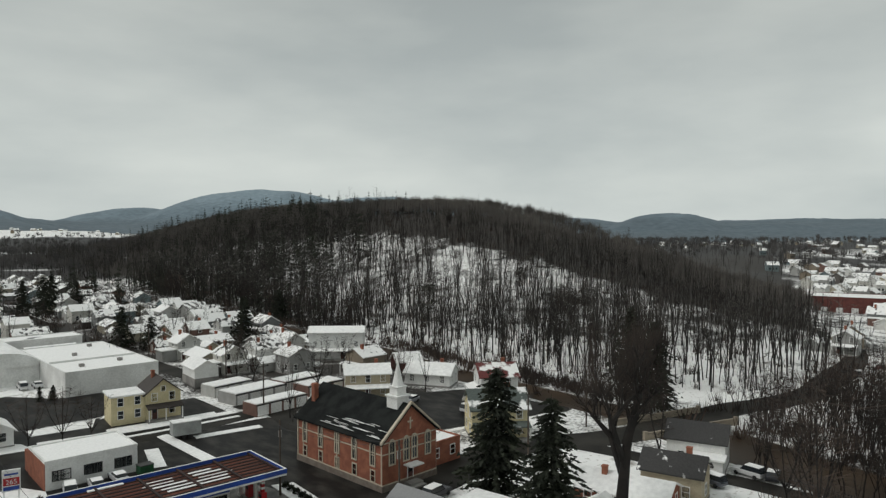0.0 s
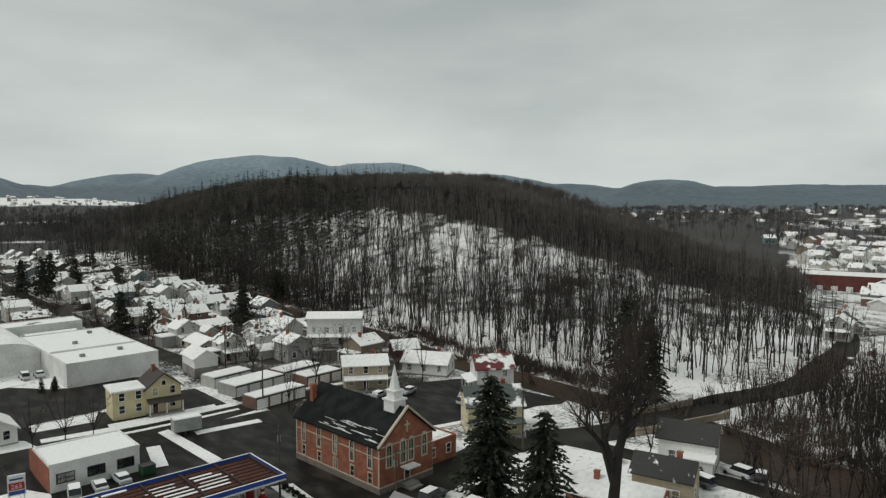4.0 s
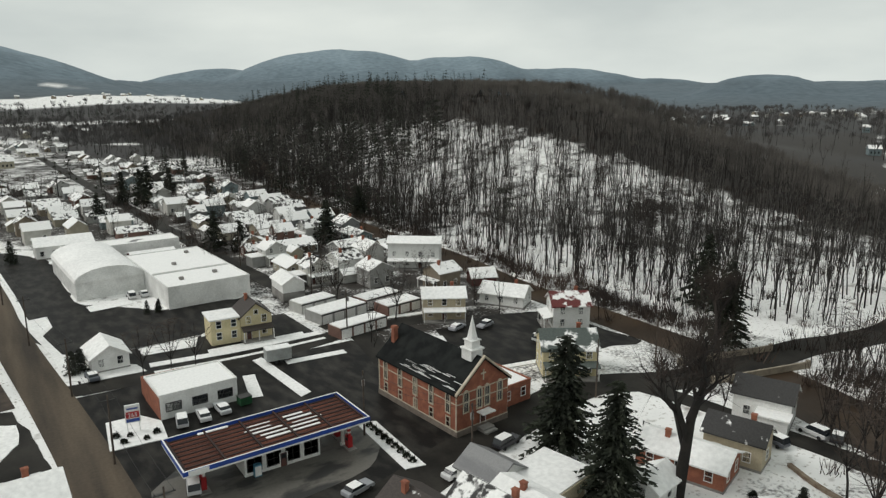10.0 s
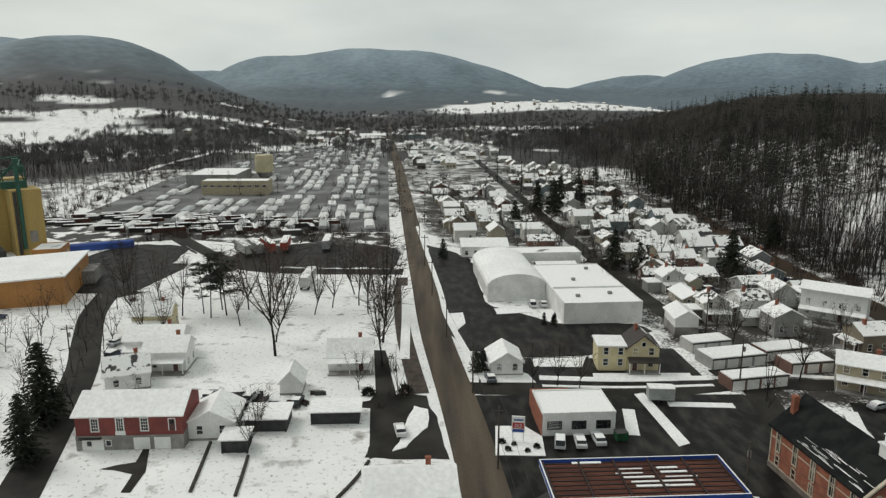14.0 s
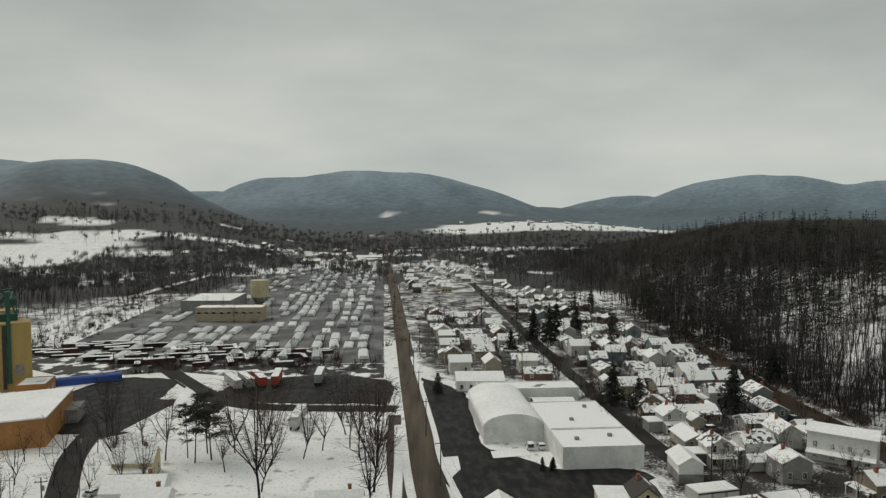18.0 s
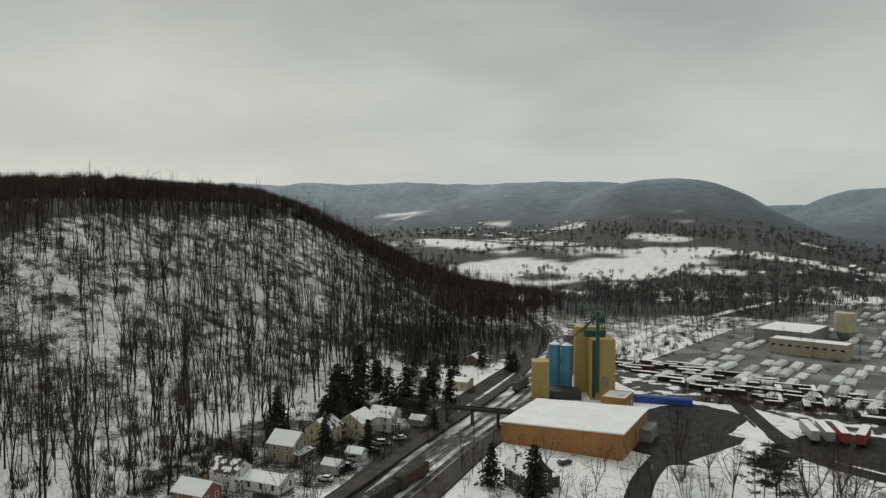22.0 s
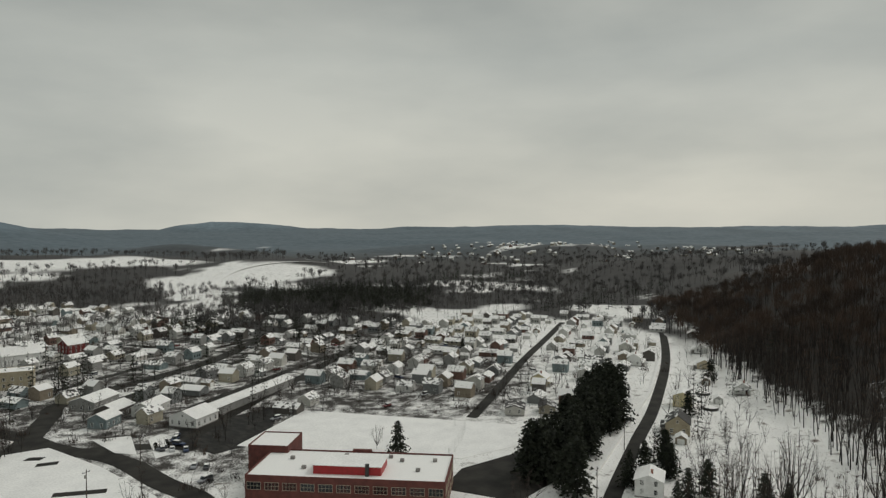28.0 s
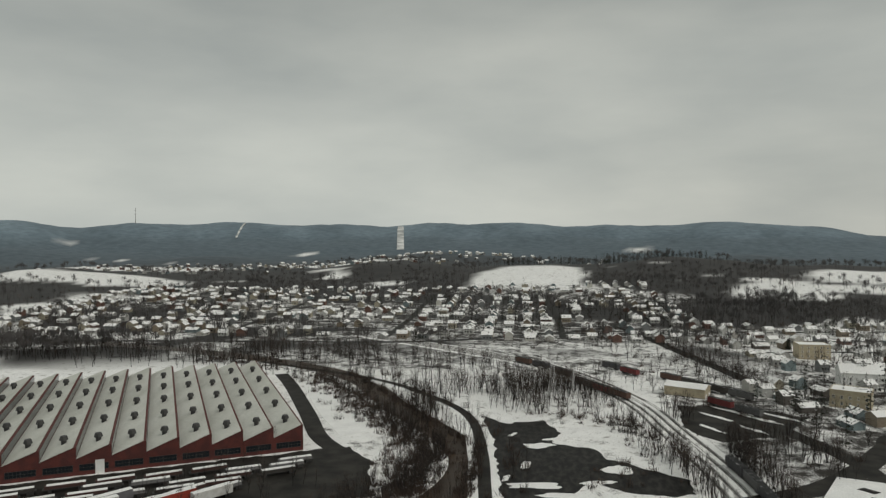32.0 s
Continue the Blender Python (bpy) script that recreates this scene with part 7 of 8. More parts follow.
# scrap and dark timber stacks
sheet("yard_surface", [(-12, 263), (-13, 287), (-108, 287), (-160, 328), (-182, 330), (-172, 296), (-128, 266), (-112, 270), (-92, 276), (-62, 264)], snowy("churned_earth", (0.030, 0.026, 0.022), 0.66, 0.14), 0.03, label="churned dark earth with snow between scrap stacks")
for k in range(70):
    a = prng.random()
    x, y = -165 + 125 * a, 272 + 40 * prng.random() + 30 * (1 - a)
    if not free(x, y, 4):
        continue
    L, W2, H = prng.uniform(5, 15), prng.uniform(1.5, 3), prng.uniform(0.8, 2.2)
    ob = thing("material_stack", "dark stack of stored beams with snow on top", "stack", pose(x, y, 0, rz=prng.choice([10, 14, 20, -70])), "material stacks")
    for q in range(3):
        part("beam", boxes((-L / 2, L / 2, -W2 / 2 + q * W2 / 3, -W2 / 2 + q * W2 / 3 + W2 / 3.4, 0, H * (0.8 + 0.2 * prng.random()))), [BARK, RUST, DARK][k % 3], ob)
    part("snow_cap", boxes((-L / 2.2, L / 2.3, -W2 / 2.3, W2 / 2.4, H, H + 0.12)), SNOW, ob)

# parked trailers
T_BODY = mesh_of("box", ribbed_box(6.8, 1.28, 1.15, 4.0, 1.7, 0.03), by_object("trailer_paint", [(0.50, 0.50, 0.49), (0.30, 0.31, 0.31), (0.60, 0.60, 0.58), (0.16, 0.16, 0.17), (0.34, 0.05, 0.03), (0.42, 0.42, 0.40)], 0.5))
T_TOP = mesh_of("roof", boxes((-6.8, 6.8, -1.28, 1.28, 4.0, 4.12)), SNOW)
T_GEAR = mesh_of("chassis", boxes((-6.6, 6.6, -0.5, 0.5, 0.95, 1.15), (4.3, 4.6, -0.9, 0.9, 0.05, 0.95)), DARK)


def trailer(x, y, rz, shell=None):
    ob = thing("semi_trailer", "parked box semi-trailer with snow on its roof", "trailer", pose(x, y, 0.05, rz=rz), "parked trailers")
    piece("box", shell or T_BODY, ob)
    piece("roof", T_TOP, ob)
    piece("chassis", T_GEAR, ob)
    for sx in (-5.6, -4.4):
        for sy in (-1.05, 1.05):
            o = piece("wheel", CARS["car"][4], ob, pose(sx, sy, 0.5))
            o.scale = (1.5, 1.8, 1.5)


F_DECK = mesh_of("deck", boxes((-6.8, 6.8, -1.25, 1.25, 1.0, 1.25)), DARK)
F_LOAD = mesh_of("load", ribbed_box(6.2, 1.1, 1.26, 2.3, 1.5, 0.05), by_object("stacked_load", [(0.05, 0.045, 0.04), (0.10, 0.10, 0.10), (0.20, 0.20, 0.20), (0.07, 0.035, 0.03)], 0.7))
F_SNOW = mesh_of("snow_cap", boxes((-6.2, 5.6, -1.0, 0.95, 2.31, 2.45)), SNOW)


def flatbed(x, y, rz):
    ob = thing("flatbed_trailer", "parked flatbed trailer with a low snow-topped load", "trailer", pose(x, y, 0.05, rz=rz), "parked flatbed trailers")
    piece("deck", F_DECK, ob)
    piece("load", F_LOAD, ob)
    piece("snow_cap", F_SNOW, ob)
    for sx in (-5.6, -4.4, 4.6):
        piece("axle", F_AXLE, ob, pose(sx, 0, 0.5))


F_AXLE = mesh_of("axle", boxes((-0.5, 0.5, -1.2, 1.2, -0.45, 0.5)), DARK)
for k, (x, y, rz) in enumerate(((-64, 250, 120), (-60, 252, 118), (-56, 254, 116), (-50, 256, 95), (-35, 258, 92))):
    trailer(x, y, rz)
trailer(-34, 207, 88, mesh_of("box", ribbed_box(6.8, 1.28, 1.15, 4.0, 1.7, 0.03), two_tone("pale_grey_panels", (0.52, 0.52, 0.50), (0.42, 0.42, 0.40), 0.5, 0.6, bump=0.1)))
# ---- school ----
SCHOOLBRICK = two_tone("school_brick", (0.145, 0.045, 0.036), (0.105, 0.034, 0.028), 0.6, 0.85, fine=5)


def school():
    rz = 122.5
    bay = lattice(4.0, 2.1, 4, 2, CREAM, 0.08, 0.05)
    ob = block("school", "two-storey red brick school with a snowy flat roof", 58, 24, 8.6, SCHOOLBRICK, pose(-150, -146, 0, rz=rz), [("n", 11, 1.2, bay), ("n", 11, 5.0, bay), ("e", 4, 1.2, bay), ("e", 4, 5.0, bay), ("w", 4, 5.0, bay), ("s", 11, 5.0, bay)], parapet=0.6)
    part("penthouse", boxes((-10, 10, -8, 1.5, 8.7, 11.2)), RED, ob, "bright red roof storey")
    part("penthouse_roof", boxes((-10.2, 10.2, -8.2, 1.7, 11.2, 11.4)), SNOW, ob)
    part("flue", tube(bmesh.new(), 6, -8.4, 8.7, 12.2, 0.6, sides=10), DARK, ob, "dark boiler flue")
    part("cornice", boxes((-29.15, 29.15, 12.0, 12.2, 8.0, 8.3), (-29.2, -29.0, -12, 12, 8.0, 8.3)), CREAM, ob, "pale cornice band")
    part("entrance", boxes((-3, 3, 12.01, 13.2, 0, 9.6)), SCHOOLBRICK, ob)
    for x, y in ((-20, 4), (-14, -4), (14, 5), (20, -3), (24, 6), (-4, 8), (10, 8)):
        part("roof_vent", boxes((x - 0.6, x + 0.6, y - 0.6, y + 0.6, 8.7, 9.6)), CONCRETE, ob)
    gym = block("school_wing", "brick school wing with a snow-covered roof", 13, 15, 10.5, SCHOOLBRICK, pose(-148, -180, 0, rz=rz), [("n", 2, 5, bay)], parapet=0.5)
    taken(-150, -146, 24), taken(-140, -162, 16), taken(-160, -128, 16), taken(-148, -180, 12)
    sheet("playing_field", [(-156, -213), (-204, -232), (-242, -150), (-222, -132), (-196, -140), (-172, -178)], SNOW, 0.12, 0.14, "wide unmarked playing field under snow", "field")
    sheet("school_yard", [(-170, -128), (-188, -134), (-216, -128), (-205, -104), (-176, -104)], ASPHALT, 0.08, 0.08, "dark wet asphalt school yard")
    fe = thing("field_fence", "tall wire mesh fence round the playing field", "fence", pose(0, 0, 0))
    pts = [(-190, -141), (-200, -146), (-212, -152), (-222, -158), (-226, -166), (-229, -176), (-234, -188)]
    for k, (x, y) in enumerate(pts):
        part("post", tube(bmesh.new(), x, y, 0, 5.0, 0.06, sides=6), STEEL, fe)
    for (x0, y0), (x1, y1) in zip(pts, pts[1:]):
        bm = bmesh.new()
        for z in (0.6, 1.6, 2.6, 3.6, 4.9):
            bar(bm, (x0, y0, z), (x1, y1, z), 0.02)
        for q in range(9):
            u = q / 8
            bar(bm, (x0 + (x1 - x0) * u, y0 + (y1 - y0) * u, 0.1), (x0 + (x1 - x0) * u, y0 + (y1 - y0) * u, 4.9), 0.012)
        part("mesh_panel", bm, STEEL, fe)
    p = thing("play_frame", "red climbing frame in the snow", "play frame", pose(-232, -132, 0.02, rz=20))
    for x in (-1.5, 1.5):
        for y in (-1.2, 1.2):
            part("post", boxes((x - 0.08, x + 0.08, y - 0.08, y + 0.08, 0, 2.6)), RED, p)
    part("platform", boxes((-1.5, 1.5, -1.2, 1.2, 1.2, 1.35)), RED, p)
    part("rail", boxes((-1.5, 1.5, -1.24, -1.16, 2.1, 2.2), (-1.5, 1.5, 1.16, 1.24, 2.1, 2.2)), RED, p)


school()
tree(SPRUCE, -183, -158, 0.8, "spruce", "single dark spruce behind the school roof", k=0)


# ---- junction, retail yard and long buildings ----
strip("road", [(-86, -116), (-104, -150), (-118, -176), (-119, -200), (-121, -232), (-113, -262), (-110, -290), (-96, -330)], 8.5, ASPHALT, 0.06, "wet road bending past the snowy lot")
strip("road", [(-118, -250), (-128, -244), (-140, -232), (-146, -222)], 7, ASPHALT, 0.055, "short wet road into the yard")
strip("road", [(-60, -236), (-86, -253), (-108, -276), (-129, -306), (-150, -330), (-240, -360), (-330, -420)], 9, ASPHALT, 0.058, "wet town street running between the houses")
strip("road", [(-240, -168), (-289, -188), (-360, -218), (-438, -248), (-520, -280)], 5, ASPHALT, 0.05, "narrow straight street between small houses")
strip("road", [(-150, -235), (-200, -262), (-260, -292), (-330, -330)], 6, ASPHALT, 0.05, "wet street behind the long sheds")
sheet("snow_lot", [(-76, -226), (-98, -268), (-112, -264), (-114, -230), (-112, -190), (-98, -170)], SNOW, 0.1, 0.12, "open snow-covered lot at the junction", "lot")
for pts in ([(-92, -214), (-94, -217), (-106, -208), (-104, -205)], [(-100, -246), (-102, -249), (-108, -246), (-106, -243)], [(-100, -256), (-103, -258), (-107, -254), (-104, -252)]):
    sheet("cleared_patch", pts, ASPHALT, 0.115, 0.02, "cleared asphalt strip in the snow")
long = house("long_shed", "long low white shed with snow on its roof", 72, 8, 3.6, 1.2, SIDING, SNOW, "", False, None, pose(-198, -266, 0, rz=-160), windows=False, category="shed")
taken(-198, -266, 14), taken(-175, -255, 14), taken(-222, -276, 14)
house("white_hall", "white gabled hall at the end of the long shed", 14, 13, 4.0, 2.6, WHITE, SNOW, "", False, None, pose(-163, -252, 0, rz=-160), category="hall")
taken(-163, -252, 11)
for x, y, w, d, rz in ((-160, -280, 15, 9, -150), (-148, -288, 13, 10, -150), (-150, -310, 18, 12, -150), (-138, -276, 10, 8, -150)):
    house("town_workshop", "pale low workshop with a snow-covered roof", w, d, 4.2, 2.0, SIDING, SNOW, "", False, None, pose(x, y, 0, rz=rz), "workshops at the junction")
    taken(x, y, 9)
house("white_meeting_hall", "tall white gabled hall among the houses", 22, 12, 8, 4, WHITE, SNOW, "", False, None, pose(-166, -432, 0, rz=-5), category="hall")
taken(-166, -432, 13)
block("tan_commercial_block", "tan three-storey commercial block with a flat roof", 18, 14, 8.5, TAN, pose(-143, -380, 0, rz=-25), [("n", 5, 1.4, WIN), ("n", 5, 4.6, WIN), ("w", 4, 4.6, WIN)])
taken(-143, -380, 13)
block("tan_apartment_block", "square tan apartment block with a snowy roof", 20, 14, 10, TAN, pose(-168, -520, 0, rz=0), [("n", 5, 1.6, WIN), ("n", 5, 4.8, WIN), ("n", 5, 7.6, WIN)])
taken(-168, -520, 14)
house("red_barn_house", "dark red barn-like house among pale roofs", 14, 10, 6, 3, two_tone("barn_red_paint", (0.19, 0.03, 0.03), (0.14, 0.025, 0.025), 0.6), SNOW, "", False, None, pose(-205, -455, 0, rz=10))
taken(-205, -455, 10)

# ---- sawtooth factory ----
FACBRICK = two_tone("factory_brick", (0.11, 0.027, 0.021), (0.075, 0.021, 0.018), 0.3, 0.85, fine=3)


SLOPE = two_tone("thin_snow_on_roof_felt", (0.60, 0.60, 0.55), (0.44, 0.44, 0.39), 0.07, 0.8, 0.35, 0.7, fine=1.0, stretch=(1, 0.3, 1))


def factory():
    ob = thing("sawtooth_factory", "red brick factory with a snowy sawtooth roof and vents", "factory", Matrix.Translation((101, -264, 0)) @ pose(0, 0, 0, rz=32))
    n, pitch, depth = 17, 11.6, 150
    lengthwise = n * pitch
    part("wall", boxes((0, lengthwise, -depth, 0, -0.3, 5.6)), FACBRICK, ob, "long dark red brick wall")
    win = lattice(4.8, 2.2, 4, 2, DARK)
    vent_low = tube(bmesh.new(), 0, 0, -0.6, 2.0, 0.95, sides=8)
    tube(vent_low, 0, 0, 2.0, 3.5, 1.6, 1.15, 8)
    vent = mesh_of("roof_vent", vent_low, DARK)
    for k in range(n):
        x0 = k * pitch
        tooth = part("roof_tooth", prism(bmesh.new(), [(x0 + 0.05, 5.6), (x0 + pitch - 0.05, 5.6), (x0 + pitch - 0.05, 6.1), (x0 + 1.0, 10.2), (x0 + 0.05, 10.2)], -depth, 0), FACBRICK, ob, "brick sawtooth bay")
        part("snow_slope", prism(bmesh.new(), [(x0 + 0.9, 10.22), (x0 + pitch - 0.1, 6.1), (x0 + pitch - 0.1, 6.35), (x0 + 0.9, 10.5)], -depth - 0.3, 0.3), SLOPE, tooth, "pale roof slope under thin melting snow")
        part("north_light", boxes((x0 - 0.02, x0 + 0.04, -depth + 1, -1, 6.6, 9.9)), PANE, tooth, "dirty north-light glazing")
        for j in range(5):
            piece("roof_vent", vent, tooth, pose(x0 + 5.2, -12 - j * 28, 8.2), "dark round roof vent")
        for side in (0.3, 0.7):
            piece("window", win, ob, pose(x0 + pitch * side, 0.04, 1.6, rz=180))
    for k in range(10):
        piece("window", win, ob, pose(-0.04, -8 - k * 14, 1.6, rz=-90))
    part("white_door", boxes((72, 75, 0, 0.15, 0, 5)), WHITE, ob, "tall white loading door")


factory()
for q in range(6):
    for k in range(9):
        u, v = 6 + k * (15.4 if q < 4 else 11.5) + q * 4, 15 + q * 5.2 + prng.normal() * 0.5
        x, y = 101 + u * 0.848 - v * 0.53, -264 + u * 0.53 + v * 0.848
        if prng.random() < 0.85:
            (trailer if q > 3 and prng.random() < 0.5 else flatbed)(x, y, 32 + (4 if q < 4 else 24) + prng.normal() * 1.5)
sheet("factory_yard", ragged([(84, -272), (210, -194), (180, -146), (60, -222), (70, -250)], 1.3), ASPHALT, 0.045, label="dark wet factory trailer yard")
strip("road", [(70, -250), (98, -278), (120, -318), (150, -372), (170, -404)], 8, ASPHALT, 0.05, "wet drive along the factory end")
strip("snow_verge", [(16, -190), (23, -226), (30, -274), (42, -324), (65, -359), (110, -400)], 12, SNOW, 0.045, "banks of clean snow along the lane", "verge", 0.03)
strip("path", [(16, -190), (23, -226), (30, -274), (42, -324), (65, -359), (110, -400), (200, -440)], 4.6, ASPHALT, 0.06, "wet lane curving along the creek", "road")
sheet("coal_lot", ragged([(36, -328), (24, -317), (8, -325), (0, -306), (3, -290), (-14, -285), (-19, -274), (-31, -265), (-46, -255), (-46, -241), (-30, -237), (-12, -247), (-3, -231), (0, -212), (14, -211), (18, -232), (22, -256), (27, -289)], 1.3), LOT, 0.05, label="black cleared lot between snow banks")
strip("road", [(440, -490), (250, -520), (114, -543), (20, -600), (-30, -640), (-60, -700)], 8, LOT, 0.05, "valley road across the flat fields")


def snow_patch(cx, cy, rx, ry, turn, seed, z=0.09):
    """A ragged bank of snow left on cleared ground."""
    a, pts = radians(turn), []
    for k in range(26):
        b = k * 2 * math.pi / 26
        r = 1 + 0.55 * noise.noise((math.cos(b) * 1.6, math.sin(b) * 1.6, seed * 3.7)) + 0.2 * noise.noise((math.cos(b) * 5, math.sin(b) * 5, seed))
        u, v = rx * r * math.cos(b), ry * r * math.sin(b)
        pts.append((cx + u * math.cos(a) - v * math.sin(a), cy + u * math.sin(a) + v * math.cos(a)))
    sheet("snow_patch", pts, SNOW, z, 0.05, "ragged patch of snow on the cleared ground", "snow")


sheet("snow_field", [(146, -378), (116, -366), (80, -298), (92, -284), (114, -318)], SNOW, 0.1, 0.12, "clean snow slope beside the factory drive", "field")
sheet("rail_apron", ragged([(-54, -324), (-58, -365), (-85, -372), (-114, -352), (-99, -323), (-66, -303)], 1.5), ASPHALT, 0.045, label="dark wet asphalt apron beside the sidings")
for k, (x, y, rx, ry, turn) in enumerate(((9, -286, 7, 3, 20), (-8, -306, 6, 3, 60), (8, -240, 9, 3.5, 10), (-2, -232, 7, 3, 0), (24, -321, 4, 3, 0), (-22, -262, 6, 4, 40), (12, -262, 5, 1.6, 80), (4, -296, 4, 1.5, 30), (20, -300, 3, 1.2, 70), (-14, -247, 6, 1.8, 20), (18, -246, 3.5, 1.2, 80),
                                          (-82, -358, 12, 1.6, 135), (-92, -345, 12, 1.8, 135), (-72, -346, 10, 1.5, 130), (-103, -350, 9, 1.6, 135), (-66, -325, 8, 1.6, 120), (-84, -326, 7, 1.4, 130),
                                          (-98, -290, 10, 4, 60), (-50, -295, 7, 12, 20), (-20, -340, 9, 14, 30), (20, -380, 8, 14, 40), (60, -440, 9, 20, 40), (66, -268, 7, 4, 50), (-40, -370, 4, 16, 30), (-12, -420, 5, 16, 35))):
    snow_patch(x, y, rx, ry, turn, k)

sheet("parking_lot", ragged([(-145, -239), (-160, -253), (-182, -248), (-206, -249), (-177, -220), (-157, -210), (-145, -211)], 0.9), LOT, 0.04, label="dark wet parking lot beside the long shed")
sheet("snow_island", [(-126, -261), (-138, -255), (-128, -232), (-124, -240)], SNOW, 0.13, 0.15, "snow-covered traffic island at the junction", "island")
sheet("snow_island", [(-140, -246), (-146, -248), (-139, -229), (-139, -223), (-130, -223)], SNOW, 0.13, 0.15, "snowy bank of shrubs beside the lot", "island")
for k in range(7):
    shrub(-139 + (k * 37 % 7 - 3) * 1.3, -234 + (k * 53 % 7 - 3) * 1.4, 0.7 + 0.1 * (k % 4), 0.12)
strip("road", [(-123, -362), (-117, -387), (-103, -448), (-82, -530), (-49, -643), (0, -651)], 9, ASPHALT, 0.055, "dark wet main street curving through the far town")
sheet("bare_field", [(45.0, -572.2), (-28.9, -620.6), (-47.8, -556.9), (-0.9, -508.8), (39.9, -512.4)], two_tone("thawed_earth", (0.15, 0.115, 0.085), (0.50, 0.49, 0.47), 0.06, 0.9, 0.45, 0.7, fine=0.8), 0.06, label="brown thawed field with thin snow", category="field")
# ---- rows of houses ----
for pts in ([(8, 89), (6, 121), (1, 171), (-1, 205), (-10, 360), (-18, 514), (-42, 906)], [(66, 133), (65, 165), (60, 235), (52, 420), (45, 600)], [(4, 131), (92, 128)], [(-140, -66), (-196, -84), (-254, -101), (-308, -116), (-412, -151), (-515, -193)], [(-60, -236), (-129, -306), (-240, -360), (-330, -420)],
            [(-240, -168), (-520, -280)], [(-150, -235), (-330, -330)], [(18, 66), (52, 75), (86, 82), (122, 70), (161, 60), (230, 64), (300, 110), (400, 120)], [(-138, 123), (-163, 175), (-194, 258), (-215, 315), (-310, 430)], [(-110, 40), (-128, 125), (-165, 233), (-240, 370)], [(121, 300), (118, 120), (112, 40), (120, -120)], [(-62, -212), (-59, -254), (-48, -313), (-35, -372), (0, -441), (50, -491)], [(-86, -116), (-119, -200), (-110, -290)], [(440, -490), (114, -543), (-60, -700)]):
    for (x0, y0), (x1, y1) in zip(pts, pts[1:]):
        n = int(math.hypot(x1 - x0, y1 - y0) / 6) + 1
        for k in range(n):
            taken(x0 + (x1 - x0) * k / n, y0 + (y1 - y0) * k / n, 4)
for x, y, r in ((30, 100, 30), (20, 180, 20), (-100, 230, 40), (-190, -180, 46), (-222, -150, 20), (-100, -225, 30), (-40, -260, 40), (40, -290, 40), (-40, 245, 30)):
    taken(x, y, r)

def streets(box_, turn, gap, wide=5.0, along=True, stretch=0.5):
    """Wet side streets between the rows of houses."""
    x0, x1, y0, y1 = box_
    cx, cy, a = (x0 + x1) / 2, (y0 + y1) / 2, radians(turn)
    span, reach = (y1 - y0, (x1 - x0) / 2) if along else (x1 - x0, (y1 - y0) / 2)
    for k in range(int(span / gap)):
        v = -span / 2 + (k + 0.5) * gap
        ends = [(-reach, v), (-reach / 3, v + 1.5), (reach / 3, v - 1.5), (reach, v)]
        if not along:
            ends = [(q, p) for p, q in ends]
        pts = [(cx + p * math.cos(a) - q * math.sin(a), cy + p * math.sin(a) + q * math.cos(a)) for p, q in ends]
        strip("road", pts, wide, ASPHALT, 0.045 if along else 0.052, "wet side street between rows of houses")
        for (p0, q0), (p1, q1) in zip(pts, pts[1:]):
            n = int(math.hypot(p1 - p0, q1 - q0) / 6) + 1
            for i in range(n):
                taken(p0 + (p1 - p0) * i / n, q0 + (q1 - q0) * i / n, 3)


streets((-400, -150, -460, -260), 20, 42)
streets((-400, -150, -460, -260), 20, 84, 5.0, False)
streets((-320, -120, -670, -480), 10, 48)
streets((-60, 520, -900, -560), 4, 56, 6)
streets((-60, 520, -900, -560), 4, 145, 6, False)
HOUSES = [
    dict(w=8, d=6.5, eave=4.8, rise=2.0, porch="s"), dict(w=10, d=6.5, eave=2.8, rise=1.5, porch=""), dict(w=7, d=7, eave=4.9, rise=1.7, porch="e"), dict(w=8.5, d=6, eave=4.5, rise=2.2, porch="s", wing=(5, 3.5, 2.9, 1)),
    dict(w=11, d=7, eave=2.7, rise=1.5, porch="s"), dict(w=6, d=6.5, eave=5.0, rise=2.0, porch="w", wing=(4.5, 4, 3, 0)), dict(w=8, d=6.5, eave=3.0, rise=2.1, porch="n"),
]
MADE, PLAIN = {}, {}
hrng = np.random.default_rng(5)
LABELS = ["two-storey frame house with porch and snow-patched roof", "low ranch house with a snow-covered roof", "square two-storey house with side porch", "frame house with a flat-roofed rear wing", "long bungalow with snow on its roof", "narrow two-storey house with rear wing", "cottage with a steep snow-patched roof"]


FAR_LIST = []


def town_house(x, y, rz, near, group):
    k = int(hrng.integers(0, len(HOUSES)))
    if not near and math.hypot(x, y) > 440:
        FAR_LIST.append((x, y, float(height(x, y)), radians(rz), k))
        return None
    m = pose(x, y, float(height(x, y)), rz=rz)
    store = MADE if near else PLAIN
    if k in store:
        return copy_thing(store[k], m)
    if near:
        ob = house("village_house", LABELS[k], m=m, group=group, **HOUSES[k])
    else:
        h = HOUSES[k]
        ob = thing("frame_house", LABELS[k], "house", m, group)
        part("wall", gable_body(h["w"], h["d"], h["eave"], h["rise"], -0.5), SIDING, ob)
        gable_roof(ob, h["w"], h["d"], h["eave"], h["rise"], ROOF)
        for side in "sn":
            on_wall(ob, WIN, side, h["w"] * 0.25, 1.2, h["w"], h["d"])
    store[k] = ob
    return ob


